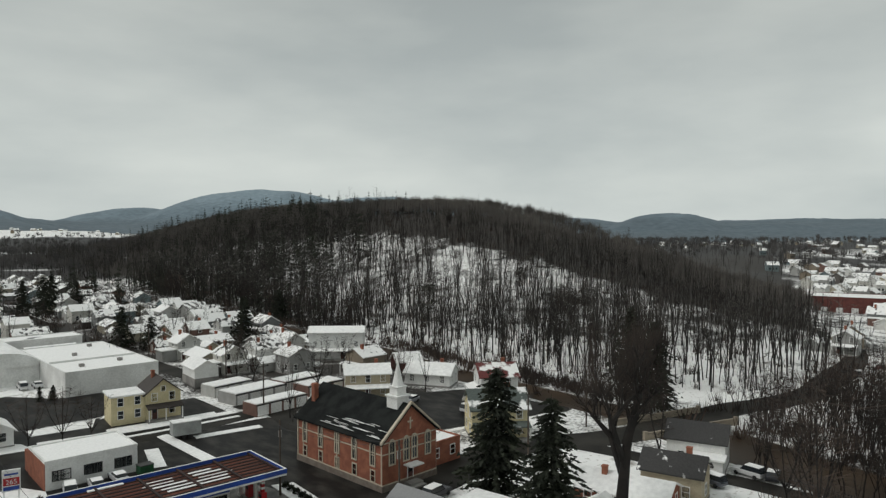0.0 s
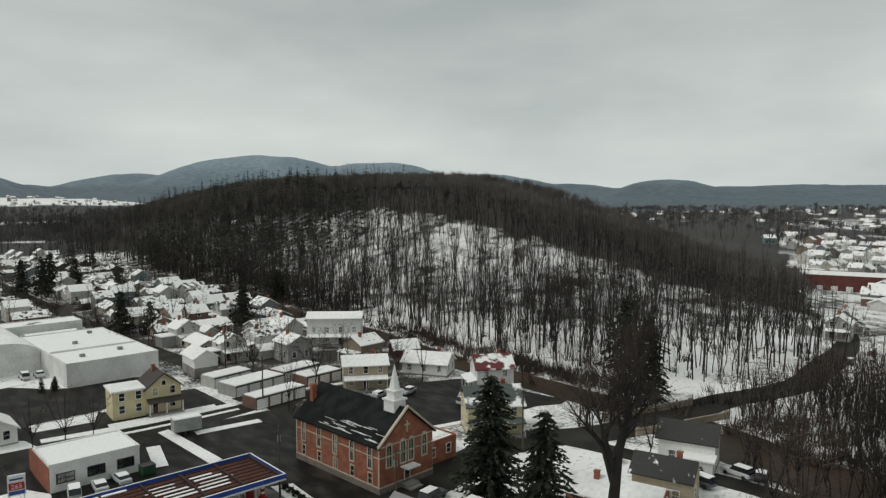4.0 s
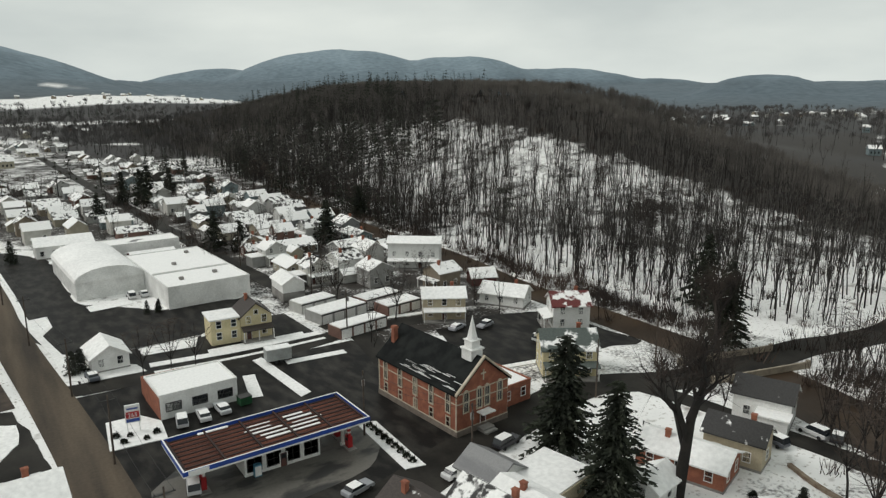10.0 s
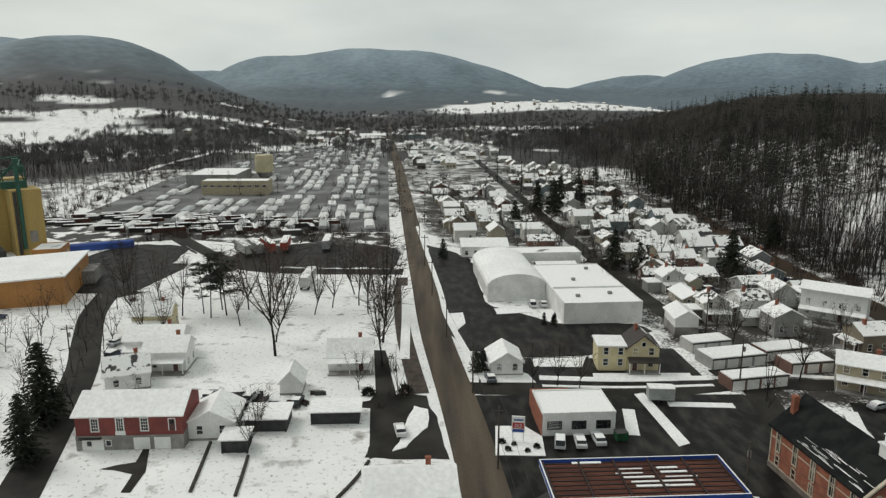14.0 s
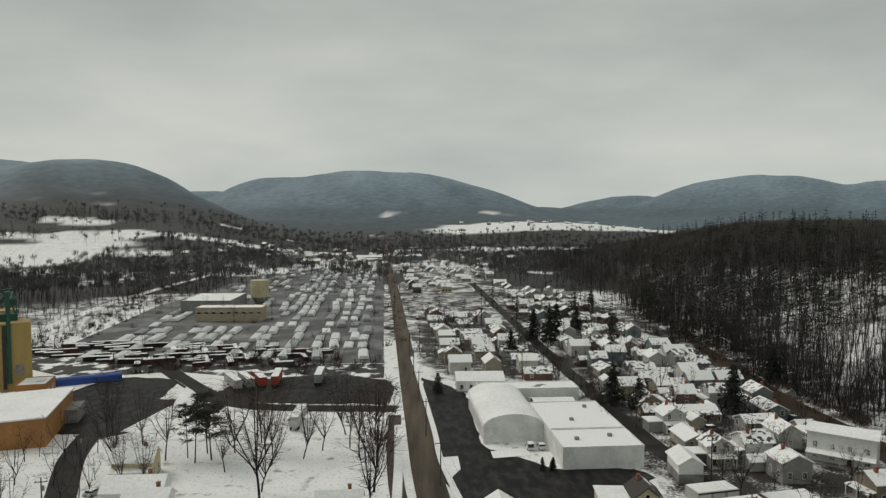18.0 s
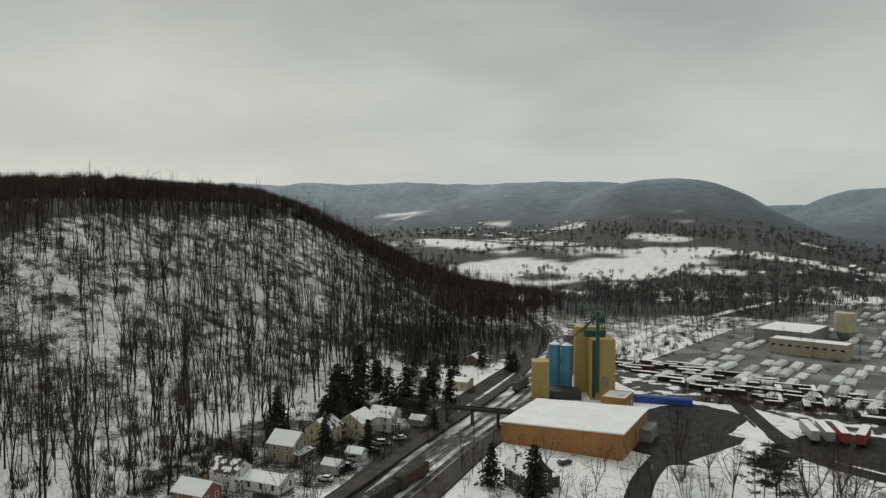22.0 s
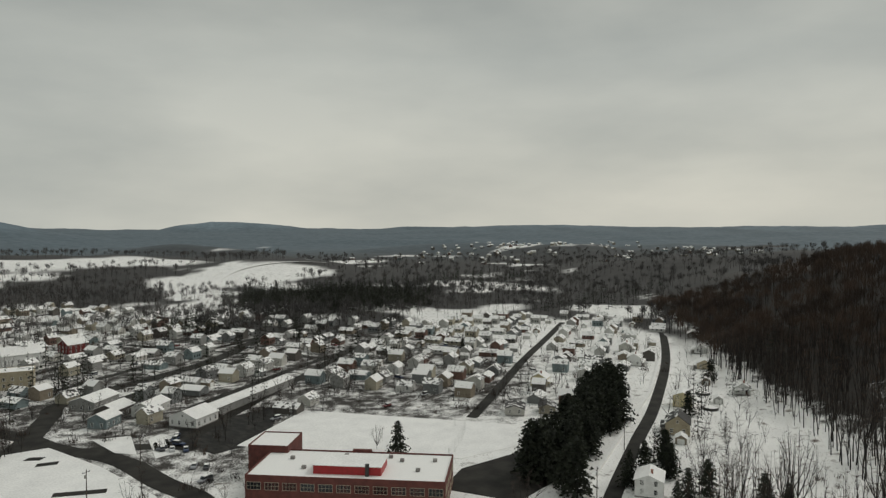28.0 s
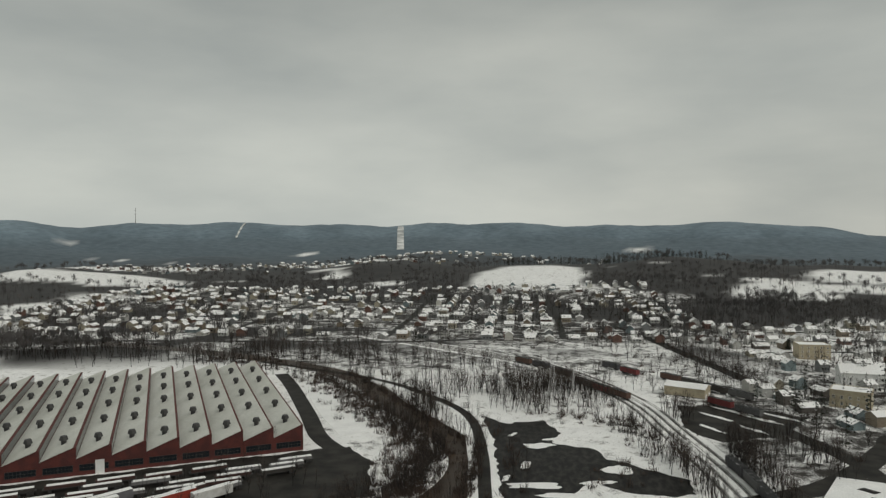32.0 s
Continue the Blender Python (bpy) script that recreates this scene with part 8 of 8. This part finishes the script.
def far_houses():
    """The houses of the far quarters: walls, dark windows and snowy gable roofs."""
    vs, fs, ms, n = [], [], [], 0
    for x, y, z, a, k in FAR_LIST:
        h = HOUSES[k]
        w, d, e, r = h["w"] / 2, h["d"] / 2, h["eave"], h["rise"]
        v = [(-w, -d, -1), (w, -d, -1), (w, d, -1), (-w, d, -1), (-w, -d, e), (w, -d, e), (w, d, e), (-w, d, e), (-w, 0, e + r), (w, 0, e + r)]
        o = 0.5
        v += [(-w - o, -d - o, e - 0.3), (w + o, -d - o, e - 0.3), (w + o, 0, e + r + 0.25), (-w - o, 0, e + r + 0.25), (w + o, d + o, e - 0.3), (-w - o, d + o, e - 0.3)]
        f = [(0, 1, 5, 4), (1, 2, 6, 5), (2, 3, 7, 6), (3, 0, 4, 7), (5, 6, 9, 9), (7, 4, 8, 8), (10, 11, 12, 13), (12, 14, 15, 13)]
        m = [0] * 6 + [1, 1]
        for s in (-1, 1):
            for u in (-0.55, 0.05, 0.6):
                b = len(v)
                v += [(u * w - 0.5, s * (d + 0.05), 1.2), (u * w + 0.5, s * (d + 0.05), 1.2), (u * w + 0.5, s * (d + 0.05), 2.6), (u * w - 0.5, s * (d + 0.05), 2.6)]
                f.append((b, b + 1, b + 2, b + 3))
                m.append(2)
        c, q = math.cos(a), math.sin(a)
        vs += [(x + p[0] * c - p[1] * q, y + p[0] * q + p[1] * c, z + p[2]) for p in v]
        fs += [tuple(i + n for i in t) for t in f]
        ms += m
        n += len(v)
    bm = bmesh.new()
    pts = [bm.verts.new(p) for p in vs]
    for t, m in zip(fs, ms):
        bm.faces.new([pts[i] for i in dict.fromkeys(t)]).material_index = m
    wall = SIDING.copy()
    wall.name = "far_siding"
    nt = wall.node_tree
    info = [k for k in nt.nodes if k.type == "OBJECT_INFO"][0]
    geo = nt.nodes.new("ShaderNodeNewGeometry")
    for link in list(info.outputs["Random"].links):
        nt.links.new(geo.outputs["Random Per Island"], link.to_socket)
    tagged(new("far_houses", mesh_of("far_houses", bm, [wall, ROOF, PANE])), "far town houses with snow-covered gable roofs", "houses", kind="stuff")


SHED_MADE = []


def garden_shed(x, y, rz):
    m = pose(x, y, float(height(x, y)), rz=rz)
    if SHED_MADE:
        return copy_thing(SHED_MADE[0], m)
    ob = thing("garden_shed", "small shed or garage with a snowy roof", "shed", m, "sheds and garages")
    part("wall", gable_body(5, 4, 2.4, 1.2), SIDING, ob)
    gable_roof(ob, 5, 4, 2.4, 1.2, SNOW, 0.3, 0.15)
    on_wall(ob, GARAGE_DOOR, "e", 0, 0.02, 5, 4, name="garage_door")
    SHED_MADE.append(ob)


def quarter(box_, step, turn, near, group, chance=0.85, sheds=0.4, keep=None):
    x0, x1, y0, y1 = box_
    cx, cy, a = (x0 + x1) / 2, (y0 + y1) / 2, radians(turn)
    n = 0
    for i in range(int((x1 - x0) / step[0])):
        for j in range(int((y1 - y0) / step[1])):
            u, v = x0 + (i + 0.5) * step[0] - cx + hrng.normal() * 1.0, y0 + (j + 0.5) * step[1] - cy + hrng.normal() * 1.0
            x, y = cx + u * math.cos(a) - v * math.sin(a), cy + u * math.sin(a) + v * math.cos(a)
            if hrng.random() > chance or not free(x, y, 4.9) or float(height(x, y)) > 40 or (keep and not keep(x, y)):
                continue
            town_house(x, y, turn + hrng.choice([0, 90, 180, 270]) + hrng.normal() * 2, near, group)
            taken(x, y, 4.7)
            n += 1
            for tries in range(2 if near else 1):
                if hrng.random() > sheds:
                    continue
                sx, sy = x + hrng.normal() * 2 + step[0] * (0.45 if tries else -0.3), y + hrng.normal() * 2 + step[1] * (0.3 if tries else 0.5)
                if free(sx, sy, 2.9):
                    garden_shed(sx, sy, turn + hrng.choice([0, 90]))
                    taken(sx, sy, 2.6)
    return n


for u in (0.0, 0.25, 0.5, 0.75, 1.0):
    taken(-385 - 180 * u, -600 + 150 * u, 62)
quarter((56, 116, 132, 235), (12, 12), 3, True, "houses by the creek", 1.0, 1.0)
quarter((54, 118, 235, 335), (11.5, 12), 3, False, "houses by the creek", 0.98, 0.8)
quarter((60, 116, 330, 520), (16, 17), 3, False, "houses up the valley")
quarter((6, 56, 252, 430), (13.5, 14), 3, False, "houses along the main road", 0.9, 0.5)
quarter((-20, 90, 520, 760), (24, 26), 3, False, "houses up the valley", 0.6)
quarter((-74, -62, 100, 190), (12, 14), 3, True, "houses by the back lane", 0.4)
for k, (x, y, w, d, e, r, rz, wall, label) in enumerate(((-160, 92, 9, 7, 3.4, 2.2, 20, BRICK, "low brick house with a snowy roof by the hill road"), (-163, 103, 8, 7, 5.0, 2.4, 20, WHITE, "white two-storey house with a dark roof by the hill road"), (-154, 108.5, 11, 6.5, 3.0, 1.4, 20, WHITE, "long low white house with a snow-covered roof"),
                                                          (-170, 126, 8.5, 8, 5.4, 2.8, 20, TAN, "weathered brown house with a tall dark gable"), (-174, 142, 8, 8, 5.6, 2.6, 110, YELLOW, "cream two-storey house with a front porch"), (-172, 154, 9, 8, 5.6, 2.6, 110, YELLOW, "pale yellow double house with a snowy porch"), (-171, 165, 8, 7.5, 5.2, 2.4, 20, WHITE, "white gabled house with a side porch"), (-199, 214, 10, 7, 3.4, 1.8, 20, WHITE, "white bungalow on the wooded slope"), (-191, 226, 9, 8, 3.6, 1.0, 20, YELLOW, "yellow flat-fronted house beside the bend"))):
    house("village_house", label, w, d, e, r, wall, (ROOF, STREAKED, SNOW)[k % 3], "e" if e > 4 else "", k % 2 == 0, None, pose(x, y, float(height(x, y)), rz=rz), "houses under the hill")
    taken(x, y, 6)
for x, y in ((-166, 176), (-152, 128), (-155, 139)):
    garden_shed(x, y, 20)
    taken(x, y, 3)
for k, (x, y) in enumerate(((-148, 122), (-151, 128), (-157, 146), (-160, 152), (-159, 160))):
    car(x, y, 200 + k * 7, "suv" if k % 2 else "car")
quarter((-235, -190, 245, 330), (16, 18), 20, False, "houses under the hill", 0.6)
for k, (x, y, w, d, e, r, rz, wall, roof, porch, label) in enumerate((
        (-207, -77, 10, 8, 5.2, 1.6, 19, WHITE, SNOW, "", "white flat-fronted house beside the hill road"), (-274, -93, 11, 9, 4.6, 3.2, 19, TAN, STREAKED, "s", "tan gabled house with a broad front porch"), (-315, -106, 8, 8, 5.4, 1.4, 19, YELLOW, SNOW, "", "pale yellow square house beside the hill road"),
        (-356, -92, 10, 7, 3.4, 2.0, 19, WHITE, ROOF, "e", "white cottage at the edge of the woods"), (-450, -143, 11, 8, 3.4, 1.8, 19, WHITE, SNOW, "s", "low white house at the top of the road"), (-405, -126, 10, 8, 3.4, 2.0, 19, TAN, SNOW, "s", "low tan house among garden trees"),
        (-390, -161, 10, 8, 4.8, 2.2, 19, WHITE, SNOW, "n", "white house facing the hill road"), (-258, -158, 10, 8, 3.0, 1.4, 30, SIDING, STREAKED, "", "low garage with a dark roof by the playing field"), (-268, -148, 9, 7, 3.0, 1.4, 30, SIDING, STREAKED, "", "low garage with a dark roof by the playing field"),
        (-311, -177, 9, 8, 4.4, 2.2, 19, YELLOW, SNOW, "n", "cream house with a snowy roof"), (-340, -152, 13, 8, 3.2, 1.6, 19, SIDING, SNOW, "", "long bungalow under snow"), (-355, -172, 9, 8, 4.6, 2.2, 109, WHITE, ROOF, "s", "white frame house behind the hill road"), (-425, -182, 9, 8, 4.6, 2.2, 19, SIDING, SNOW, "n", "frame house with snow on its roof"), (-588, -224, 12, 9, 5, 1.8, 19, WHITE, SNOW, "", "white house at the end of the straight road"), (-500, -165, 10, 8, 3.2, 1.8, 19, SIDING, SNOW, "", "bungalow at the edge of the woods"))):
    house("village_house", label, w, d, e, r, wall, roof, porch, k % 3 == 0, None, pose(x, y, float(height(x, y)), rz=rz), "houses on the hill road")
    taken(x, y, 7)
for k, (x, y) in enumerate(((-261, -87), (-241, -92), (-330, -95), (-365, -112))):
    garden_shed(x, y, 19)
    taken(x, y, 3)
for x, y in ((-342, -106), (-316, -94)):
    pool = thing("round_pool", "round above-ground pool covered with snow", "pool", pose(x, y, float(height(x, y))), "garden pools")
    part("wall", tube(bmesh.new(), 0, 0, -0.3, 1.1, 3.4, sides=24), DARK, pool)
    part("cover", tube(bmesh.new(), 0, 0, 1.1, 1.14, 3.1, sides=24), SNOW, pool, "snow on the pool cover")
strip("road_wall", [(-190, -91.5), (-249, -106.5), (-300, -119.5), (-334, -128.5), (-412, -155)], 1.3, SNOW, 0.9, "low wall topped with snow along the road", "wall", 0.95)
quarter((-560, -250, -330, -150), (17, 16), 20, False, "houses along the straight streets", 0.8, 0.3, lambda x, y: hill_west(x, y) < 2.0)
quarter((-420, -120, -470, -255), (15, 15), 20, False, "town houses", 0.85, 0.3)
quarter((-330, -110, -680, -470), (18, 17), 10, False, "town houses", 0.75, 0.2)
quarter((-120, 560, -960, -540), (17, 16), 4, False, "houses across the valley", 0.8, 0.0, lambda x, y: float(rough(x, y, 70.0, 3.0)) > -0.22)
# hamlets far out between the woods
for cx, cy, n, wide in ((500, -1500, 60, 130), (200, -1750, 50, 120), (800, -1300, 50, 140), (-1300, -900, 50, 160), (-1700, -1000, 60, 200), (-1500, -500, 40, 150), (-200, -1500, 40, 110), (700, 600, 40, 120), (900, 200, 60, 150), (1200, 500, 40, 150), (-900, 1150, 30, 130), (-60, 900, 50, 110), (350, 1700, 20, 120)):
    for _ in range(n):
        town_house(cx + hrng.normal() * wide, cy + hrng.normal() * wide * 0.6, hrng.uniform(0, 180), False, "far hamlets")
quarter((200, 340, 30, 140), (13.5, 13.5), 12, True, "houses past the bridge", 0.9, 0.4, lambda x, y: past_road(x, y) and past_road(x - 3, y + 8))
quarter((260, 620, -30, 260), (18, 18), 5, False, "houses past the hill", 0.85, 0.2, lambda x, y: y < 90 + (x - 244) * 0.5)
far_houses()
block("red_trim_store", "long low building with a red fascia and snowy roof", 52, 22, 6.5, SCHOOLBRICK, pose(338, 126, 0, rz=-69), [("s", 9, 0.1, GARAGE_DOOR)], roof=SNOW)

# ---- trees in the streets ----
for x, y, s, k in ((66, 67, 1.1, 0), (61.5, 53.5, 1.05, 1), (123, 80, 1.1, 2), (56, 44, 0.5, 0), (77, 38, 0.35, 1), (142, 99, 1.1, 0), (128, 250, 0.8, 0), (133, 262, 0.7, 1), (63, 225, 0.8, 1), (98, 216, 0.9, 2), (62, 330, 1.0, 0), (68, 345, 1.0, 1), (56, 340, 0.9, 2), (40, 300, 0.7, 0), (70, 220, 0.6, 1), (-66, 118, 0.9, 0), (-62, 104, 0.7, 1), (-98, 147, 0.9, 2), (-113, 149, 0.7, 0),
                   (-183, 178, 1.05, 1), (-190, 160, 1.1, 2), (-186, 190, 1.0, 0), (-188, 205, 0.9, 1), (-178, 205, 0.8, 2), (-196, 140, 0.9, 0), (-178, 190, 0.7, 1), (-215, -82, 0.8, 2), (-208, -84, 0.7, 0), (-222, -76, 0.7, 1), (-200, -66, 0.5, 2)):
    tree(SPRUCE, x, y, s, "spruce", "tall dark spruce with drooping branches", "spruces", k)
for k in range(72):
    u = k / 71
    x, y = -188 - 124 * u + hrng.normal() * 3.5, -103.5 - 37 * u + hrng.normal() * 4.5
    tree(BUSHY, x, y, 0.95 + 0.45 * hrng.random(), "spruce", "dark spruce in the dense row by the road", "spruces in the school row", k)
for k, (x, y, s) in enumerate(((-54, 176, 0.95), (-50.5, 178, 1.05), (-57, 180, 0.85), (-53, 183, 1.0), (155, 191, 1.0), (208, 318, 1.0), (203, 313, 0.85), (213, 325, 0.9))):
    tree(PINE, x, y, s, "pine", "open-crowned dark pine with a bare stem", "pines", k)
for k, (x, y, s) in enumerate(((-232, -82, 0.95), (-238, -84, 0.8), (-226, -79, 0.7), (-214, -62, 0.85), (-209, -66, 0.7), (-210, -45, 0.9), (-205, -38, 0.8), (-216, -40, 0.65), (-300, -98, 0.8), (-372, -112, 0.9))):
    tree(BUSHY, x, y, s, "spruce", "bushy dark spruce beside the hill-road houses", "spruces", k)
for k, (x, y, s) in enumerate(((11.3, 138, 0.36), (12.9, 139, 0.34), (33, 168.6, 0.2))):
    tree(BUSHY, x, y, s, "small_evergreen", "small dark evergreen beside the garage", "small evergreens", k)
for k in range(9):
    u = k / 8
    tree(BUSHY, -180 - 40 * u + hrng.normal() * 5, 148 + 62 * u + hrng.normal() * 7, hrng.uniform(0.95, 1.4), "spruce", "dark spruce in the grove above the hill-foot houses", "spruces under the hill", k)
for k in range(7):
    tree(BUSHY, -212 + hrng.normal() * 9, 244 + hrng.normal() * 14, hrng.uniform(0.5, 0.9), "spruce", "dark spruce beside the bend of the hill road", "spruces under the hill", k)
for k, (x, y, s) in enumerate(((172, 144, 0.95), (181, 152, 1.0), (188, 149, 0.85), (163, 150, 0.7))):
    tree(ROUND, x, y, s, "oak", "broad round-crowned oak with dense brown twigs", "round oaks", k)
tree(TALL, 71, 51, 1.7, "old_oak", "very large bare tree with heavy forked limbs", k=0)
tree(TALL, 117, 78, 1.25, "tall_bare_tree", "tall bare tree by the creek bridge", k=1)
for x, y, s in ((-32, 149, 1.6), (-34, 158, 1.1), (-46, 183, 1.1), (-19, 197, 1.1), (-62, 178, 1.0), (-70, 172, 1.1), (-41, 191, 1.0), (-14, 179, 1.1), (-56, 192, 0.9), (-36, 181, 1.0), (-24, 184, 0.9), (-17, 186, 0.95), (-9, 157, 1.5), (-8, 142, 1.2), (-9, 172, 1.2), (-28, 178, 0.9), (-38, 182, 0.8), (-11, 192, 1.0), (-45, 170, 0.8), (-28, 113, 0.5), (-28, 106, 0.6), (-12, 130, 0.5), (-66, 160, 0.8), (-60, 161, 0.8), (-72, 190, 0.9), (-84, 200, 0.9),
                (22, 130, 0.55), (27, 131, 0.6), (31, 129, 0.5), (76, 132, 0.8), (70, 150, 0.8), (96, 62, 0.7), (84, 33, 1.1), (104, 42, 0.9), (104, 30, 0.8), (92, 24, 0.9), (112, 52, 0.8), (88, 38, 0.9), (-84, 196, 1.0), (-104, 120, 0.7), (-160, -92, 0.9), (-218, -66, 0.9), (-226, -60, 0.8), (-240, -72, 0.8), (-232, -84, 0.6), (-258, -70, 0.7), (-205, -52, 0.9), (-190, -44, 0.9), (-215, -46, 0.8), (-248, -92, 0.5), (-185, -170, 0.5)):
    tree(YARD, x, y, s * 1.6, "bare_tree", "leafless street or garden tree", "bare town trees")
n = 0
while n < 130:
    x, y = [(hrng.uniform(56, 116), hrng.uniform(130, 480)), (hrng.uniform(-420, -110), hrng.uniform(-640, -150)), (hrng.uniform(-180, -150), hrng.uniform(100, 180)), (hrng.uniform(0, 60), hrng.uniform(230, 480))][int(hrng.choice([0, 0, 1, 1, 1, 2, 3]))]
    n += 1
    if not free(x, y, 0.6):
        continue
    if hrng.random() < 0.16:
        tree(SPRUCE, x, y, hrng.uniform(0.4, 0.75), "spruce", "garden spruce between houses", "spruces")
    else:
        tree(YARD, x, y, hrng.uniform(0.55, 0.95), "bare_tree", "leafless street or garden tree", "bare town trees")
# bushes along the creek banks
for x, y, s in ((-10, 128, 1.6), (-3, 129, 1.6), (-26, 122, 1.2)):
    shrub(x, y, s)

# ---- poles and wires ----
LINE = [(13, 72), (12, 100), (10, 128), (6, 160), (3, 195), (1, 230), (-1, 265), (-3, 300)]
SIDE = [(45, 88), (52, 70), (84, 78), (104, 82), (122, 80)]
for x, y in LINE:
    pole(x, y, 3)
for x, y in SIDE:
    pole(x, y, 60, True)
for x, y in ((62, 128), (68, 160), (63, 200), (-72, 140), (-78, 168), (-96, -200), (-124, -222), (-190, -86), (-240, -100)):
    pole(x, y, 10, True)
WIRE = material("wire", 0.6)[0]
WIRE.node_tree.nodes["Principled BSDF"].inputs["Base Color"].default_value = (0.02, 0.02, 0.02, 1)
for row in (LINE, SIDE):
    ob = thing("overhead_wires", "thin dark overhead wires sagging between poles", "wires")
    for (x0, y0), (x1, y1) in zip(row, row[1:]):
        for off in (-1, 1):
            bm = bmesh.new()
            rings = []
            for k in range(7):
                p = k / 6
                c = Vector((x0 + (x1 - x0) * p + off, y0 + (y1 - y0) * p, 9.9 - 2.4 * p * (1 - p)))
                rings.append([bm.verts.new(c + Vector(v) * 0.02) for v in ((0, 0, 1), (0.8, 0.6, -0.6), (-0.8, -0.6, -0.6))])
            for a, b in zip(rings, rings[1:]):
                for k in range(3):
                    bm.faces.new((a[k], a[(k + 1) % 3], b[(k + 1) % 3], b[k]))
            part("wire", bm, WIRE, ob)

# ---- parked cars ----
for x, y, rz, kind in ((61, 73.5, 12, "suv"), (50, 70.8, 12, "car"), (-3.5, 112, 100, "car"), (-40, 127, 85, "car"), (-44, 126, 85, "suv"), (-108, 176, 70, "car"), (30, 184, 90, "suv"), (33, 184, 90, "car"), (19.5, 87.5, 78, "suv"), (37, 74.6, 15, "car"), (84, 119, 20, "car"), (90, 117, 200, "car"), (95, 104, 10, "suv"), (101, 99, 20, "car"), (77, 43, 150, "car"), (101.5, 50, 85, "suv"), (103, 47, 20, "car"), (94, 52, 85, "suv"), (-32, 126, 80, "suv"), (-27.5, 121.5, 85, "car"), (-23, 124, 85, "car"), (-62, 138, 72, "car"), (-67, 149, 72, "suv"), (-70, 157, 72, "car"),
                       (14, 134, 95, "car"), (168, 61, 8, "car"), (190, 66, 10, "suv"), (205, 66, 8, "car"), (-150, 132, 30, "suv"), (-154, 138, 30, "suv"), (-158, 146, 30, "car"), (-148, -240, 40, "car"), (-145, -236, 40, "suv"), (-138, -226, 60, "car"), (-136, -229, 60, "car"), (-141, -222, 60, "car"), (-133, -204, 50, "car"), (-135, -200, 50, "car"), (-130, -190, 60, "suv"), (3, 300, 93, "car"), (0, 400, 93, "suv")):
    car(x, y, rz, kind)
for _ in range(130):
    x, y = [(hrng.uniform(58, 115), hrng.uniform(135, 330)), (hrng.uniform(-420, -120), hrng.uniform(-470, -170))][int(hrng.integers(0, 2))]
    if free(x, y, 2.2):
        car(x, y, hrng.choice([3, 93, 20, 110]), ["car", "suv"][int(hrng.integers(0, 2))])
        taken(x, y, 2.2)

# lumber and junk behind the sheds
jrng = np.random.default_rng(61)
for k in range(14):
    x, y = -27 + jrng.normal() * 4.5, 127 + jrng.normal() * 1.6
    if free(x, y, 0.8):
        ob = thing("junk_pile", "low pile of dark lumber and scrap with snow", "pile", pose(x, y, 0, rz=jrng.uniform(0, 180)), "junk piles")
        for q in range(3):
            part("board", boxes((-jrng.uniform(0.6, 1.6), jrng.uniform(0.6, 1.6), -0.5 + q * 0.34, -0.22 + q * 0.34, 0, jrng.uniform(0.2, 0.8))), [DARK, RUST, SHEDWALL][q], ob)
# creek bridge
br = thing("creek_bridge", "low concrete road bridge over the brown creek", "bridge", pose(117, 72, 0, rz=-14))
for y in (-4.6, 4.6):
    part("parapet", boxes((-11, 11, y - 0.2, y + 0.2, -0.2, 1.25), (-11.3, -10.6, y - 0.3, y + 0.3, -0.2, 1.5), (10.6, 11.3, y - 0.3, y + 0.3, -0.2, 1.5)), two_tone("tan_concrete", (0.34, 0.29, 0.22), (0.26, 0.22, 0.17), 0.6), br, "tan concrete parapet")
part("abutment", boxes((-11.5, -10, -4.4, 4.4, -0.6, 0.02), (10, 11.5, -4.4, 4.4, -0.6, 0.02)), CONCRETE, br)

# bare trees in the gardens
gx = []
for cx, cy, ax, ay, turn, count in ((-270, -362, 170, 110, 20, 520), (-400, -240, 160, 80, 20, 230), (-220, -575, 120, 110, 10, 230), (86, 230, 34, 110, 3, 170), (86, 420, 34, 100, 3, 140), (30, 340, 24, 90, 3, 60), (200, -720, 360, 170, 4, 900), (-70, -440, 40, 50, 0, 60), (-110, -420, 14, 60, 30, 60), (-330, -92, 120, 26, 19, 110), (-172, 150, 20, 50, 20, 60), (-110, 158, 22, 22, 14, 40), (-70, 150, 14, 40, 10, 30), (400, 65, 160, 95, 5, 200), (-200, 290, 30, 50, 20, 50)):
    u, v, t = rng.uniform(-1, 1, count) * ax, rng.uniform(-1, 1, count) * ay, radians(turn)
    x, y = cx + u * math.cos(t) - v * math.sin(t), cy + u * math.sin(t) + v * math.cos(t)
    gx.append(np.stack([x, y, height(x, y)], -1))
gx = np.vstack(gx)
gx = gx[[free(p[0], p[1], 0.8) for p in gx]]
scatter("garden_trees", GARDEN, gx, rng.uniform(0.5, 1.2, len(gx)), [BARK, TWIG], "bare garden trees between the town houses", 21)

# radio mast on the far southern ridge
mast = thing("radio_mast", "thin grey lattice mast on the far wooded ridge", "mast", pose(1498, -2246, float(height(1498, -2246))))
part("mast_leg", tube(bmesh.new(), 0, 0, -2, 56, 1.3, 0.5, 6), CONCRETE, mast)
for z in (30, 44):
    part("antenna", boxes((-2.2, 2.2, -0.5, 0.5, z, z + 3)), WHITE, mast)
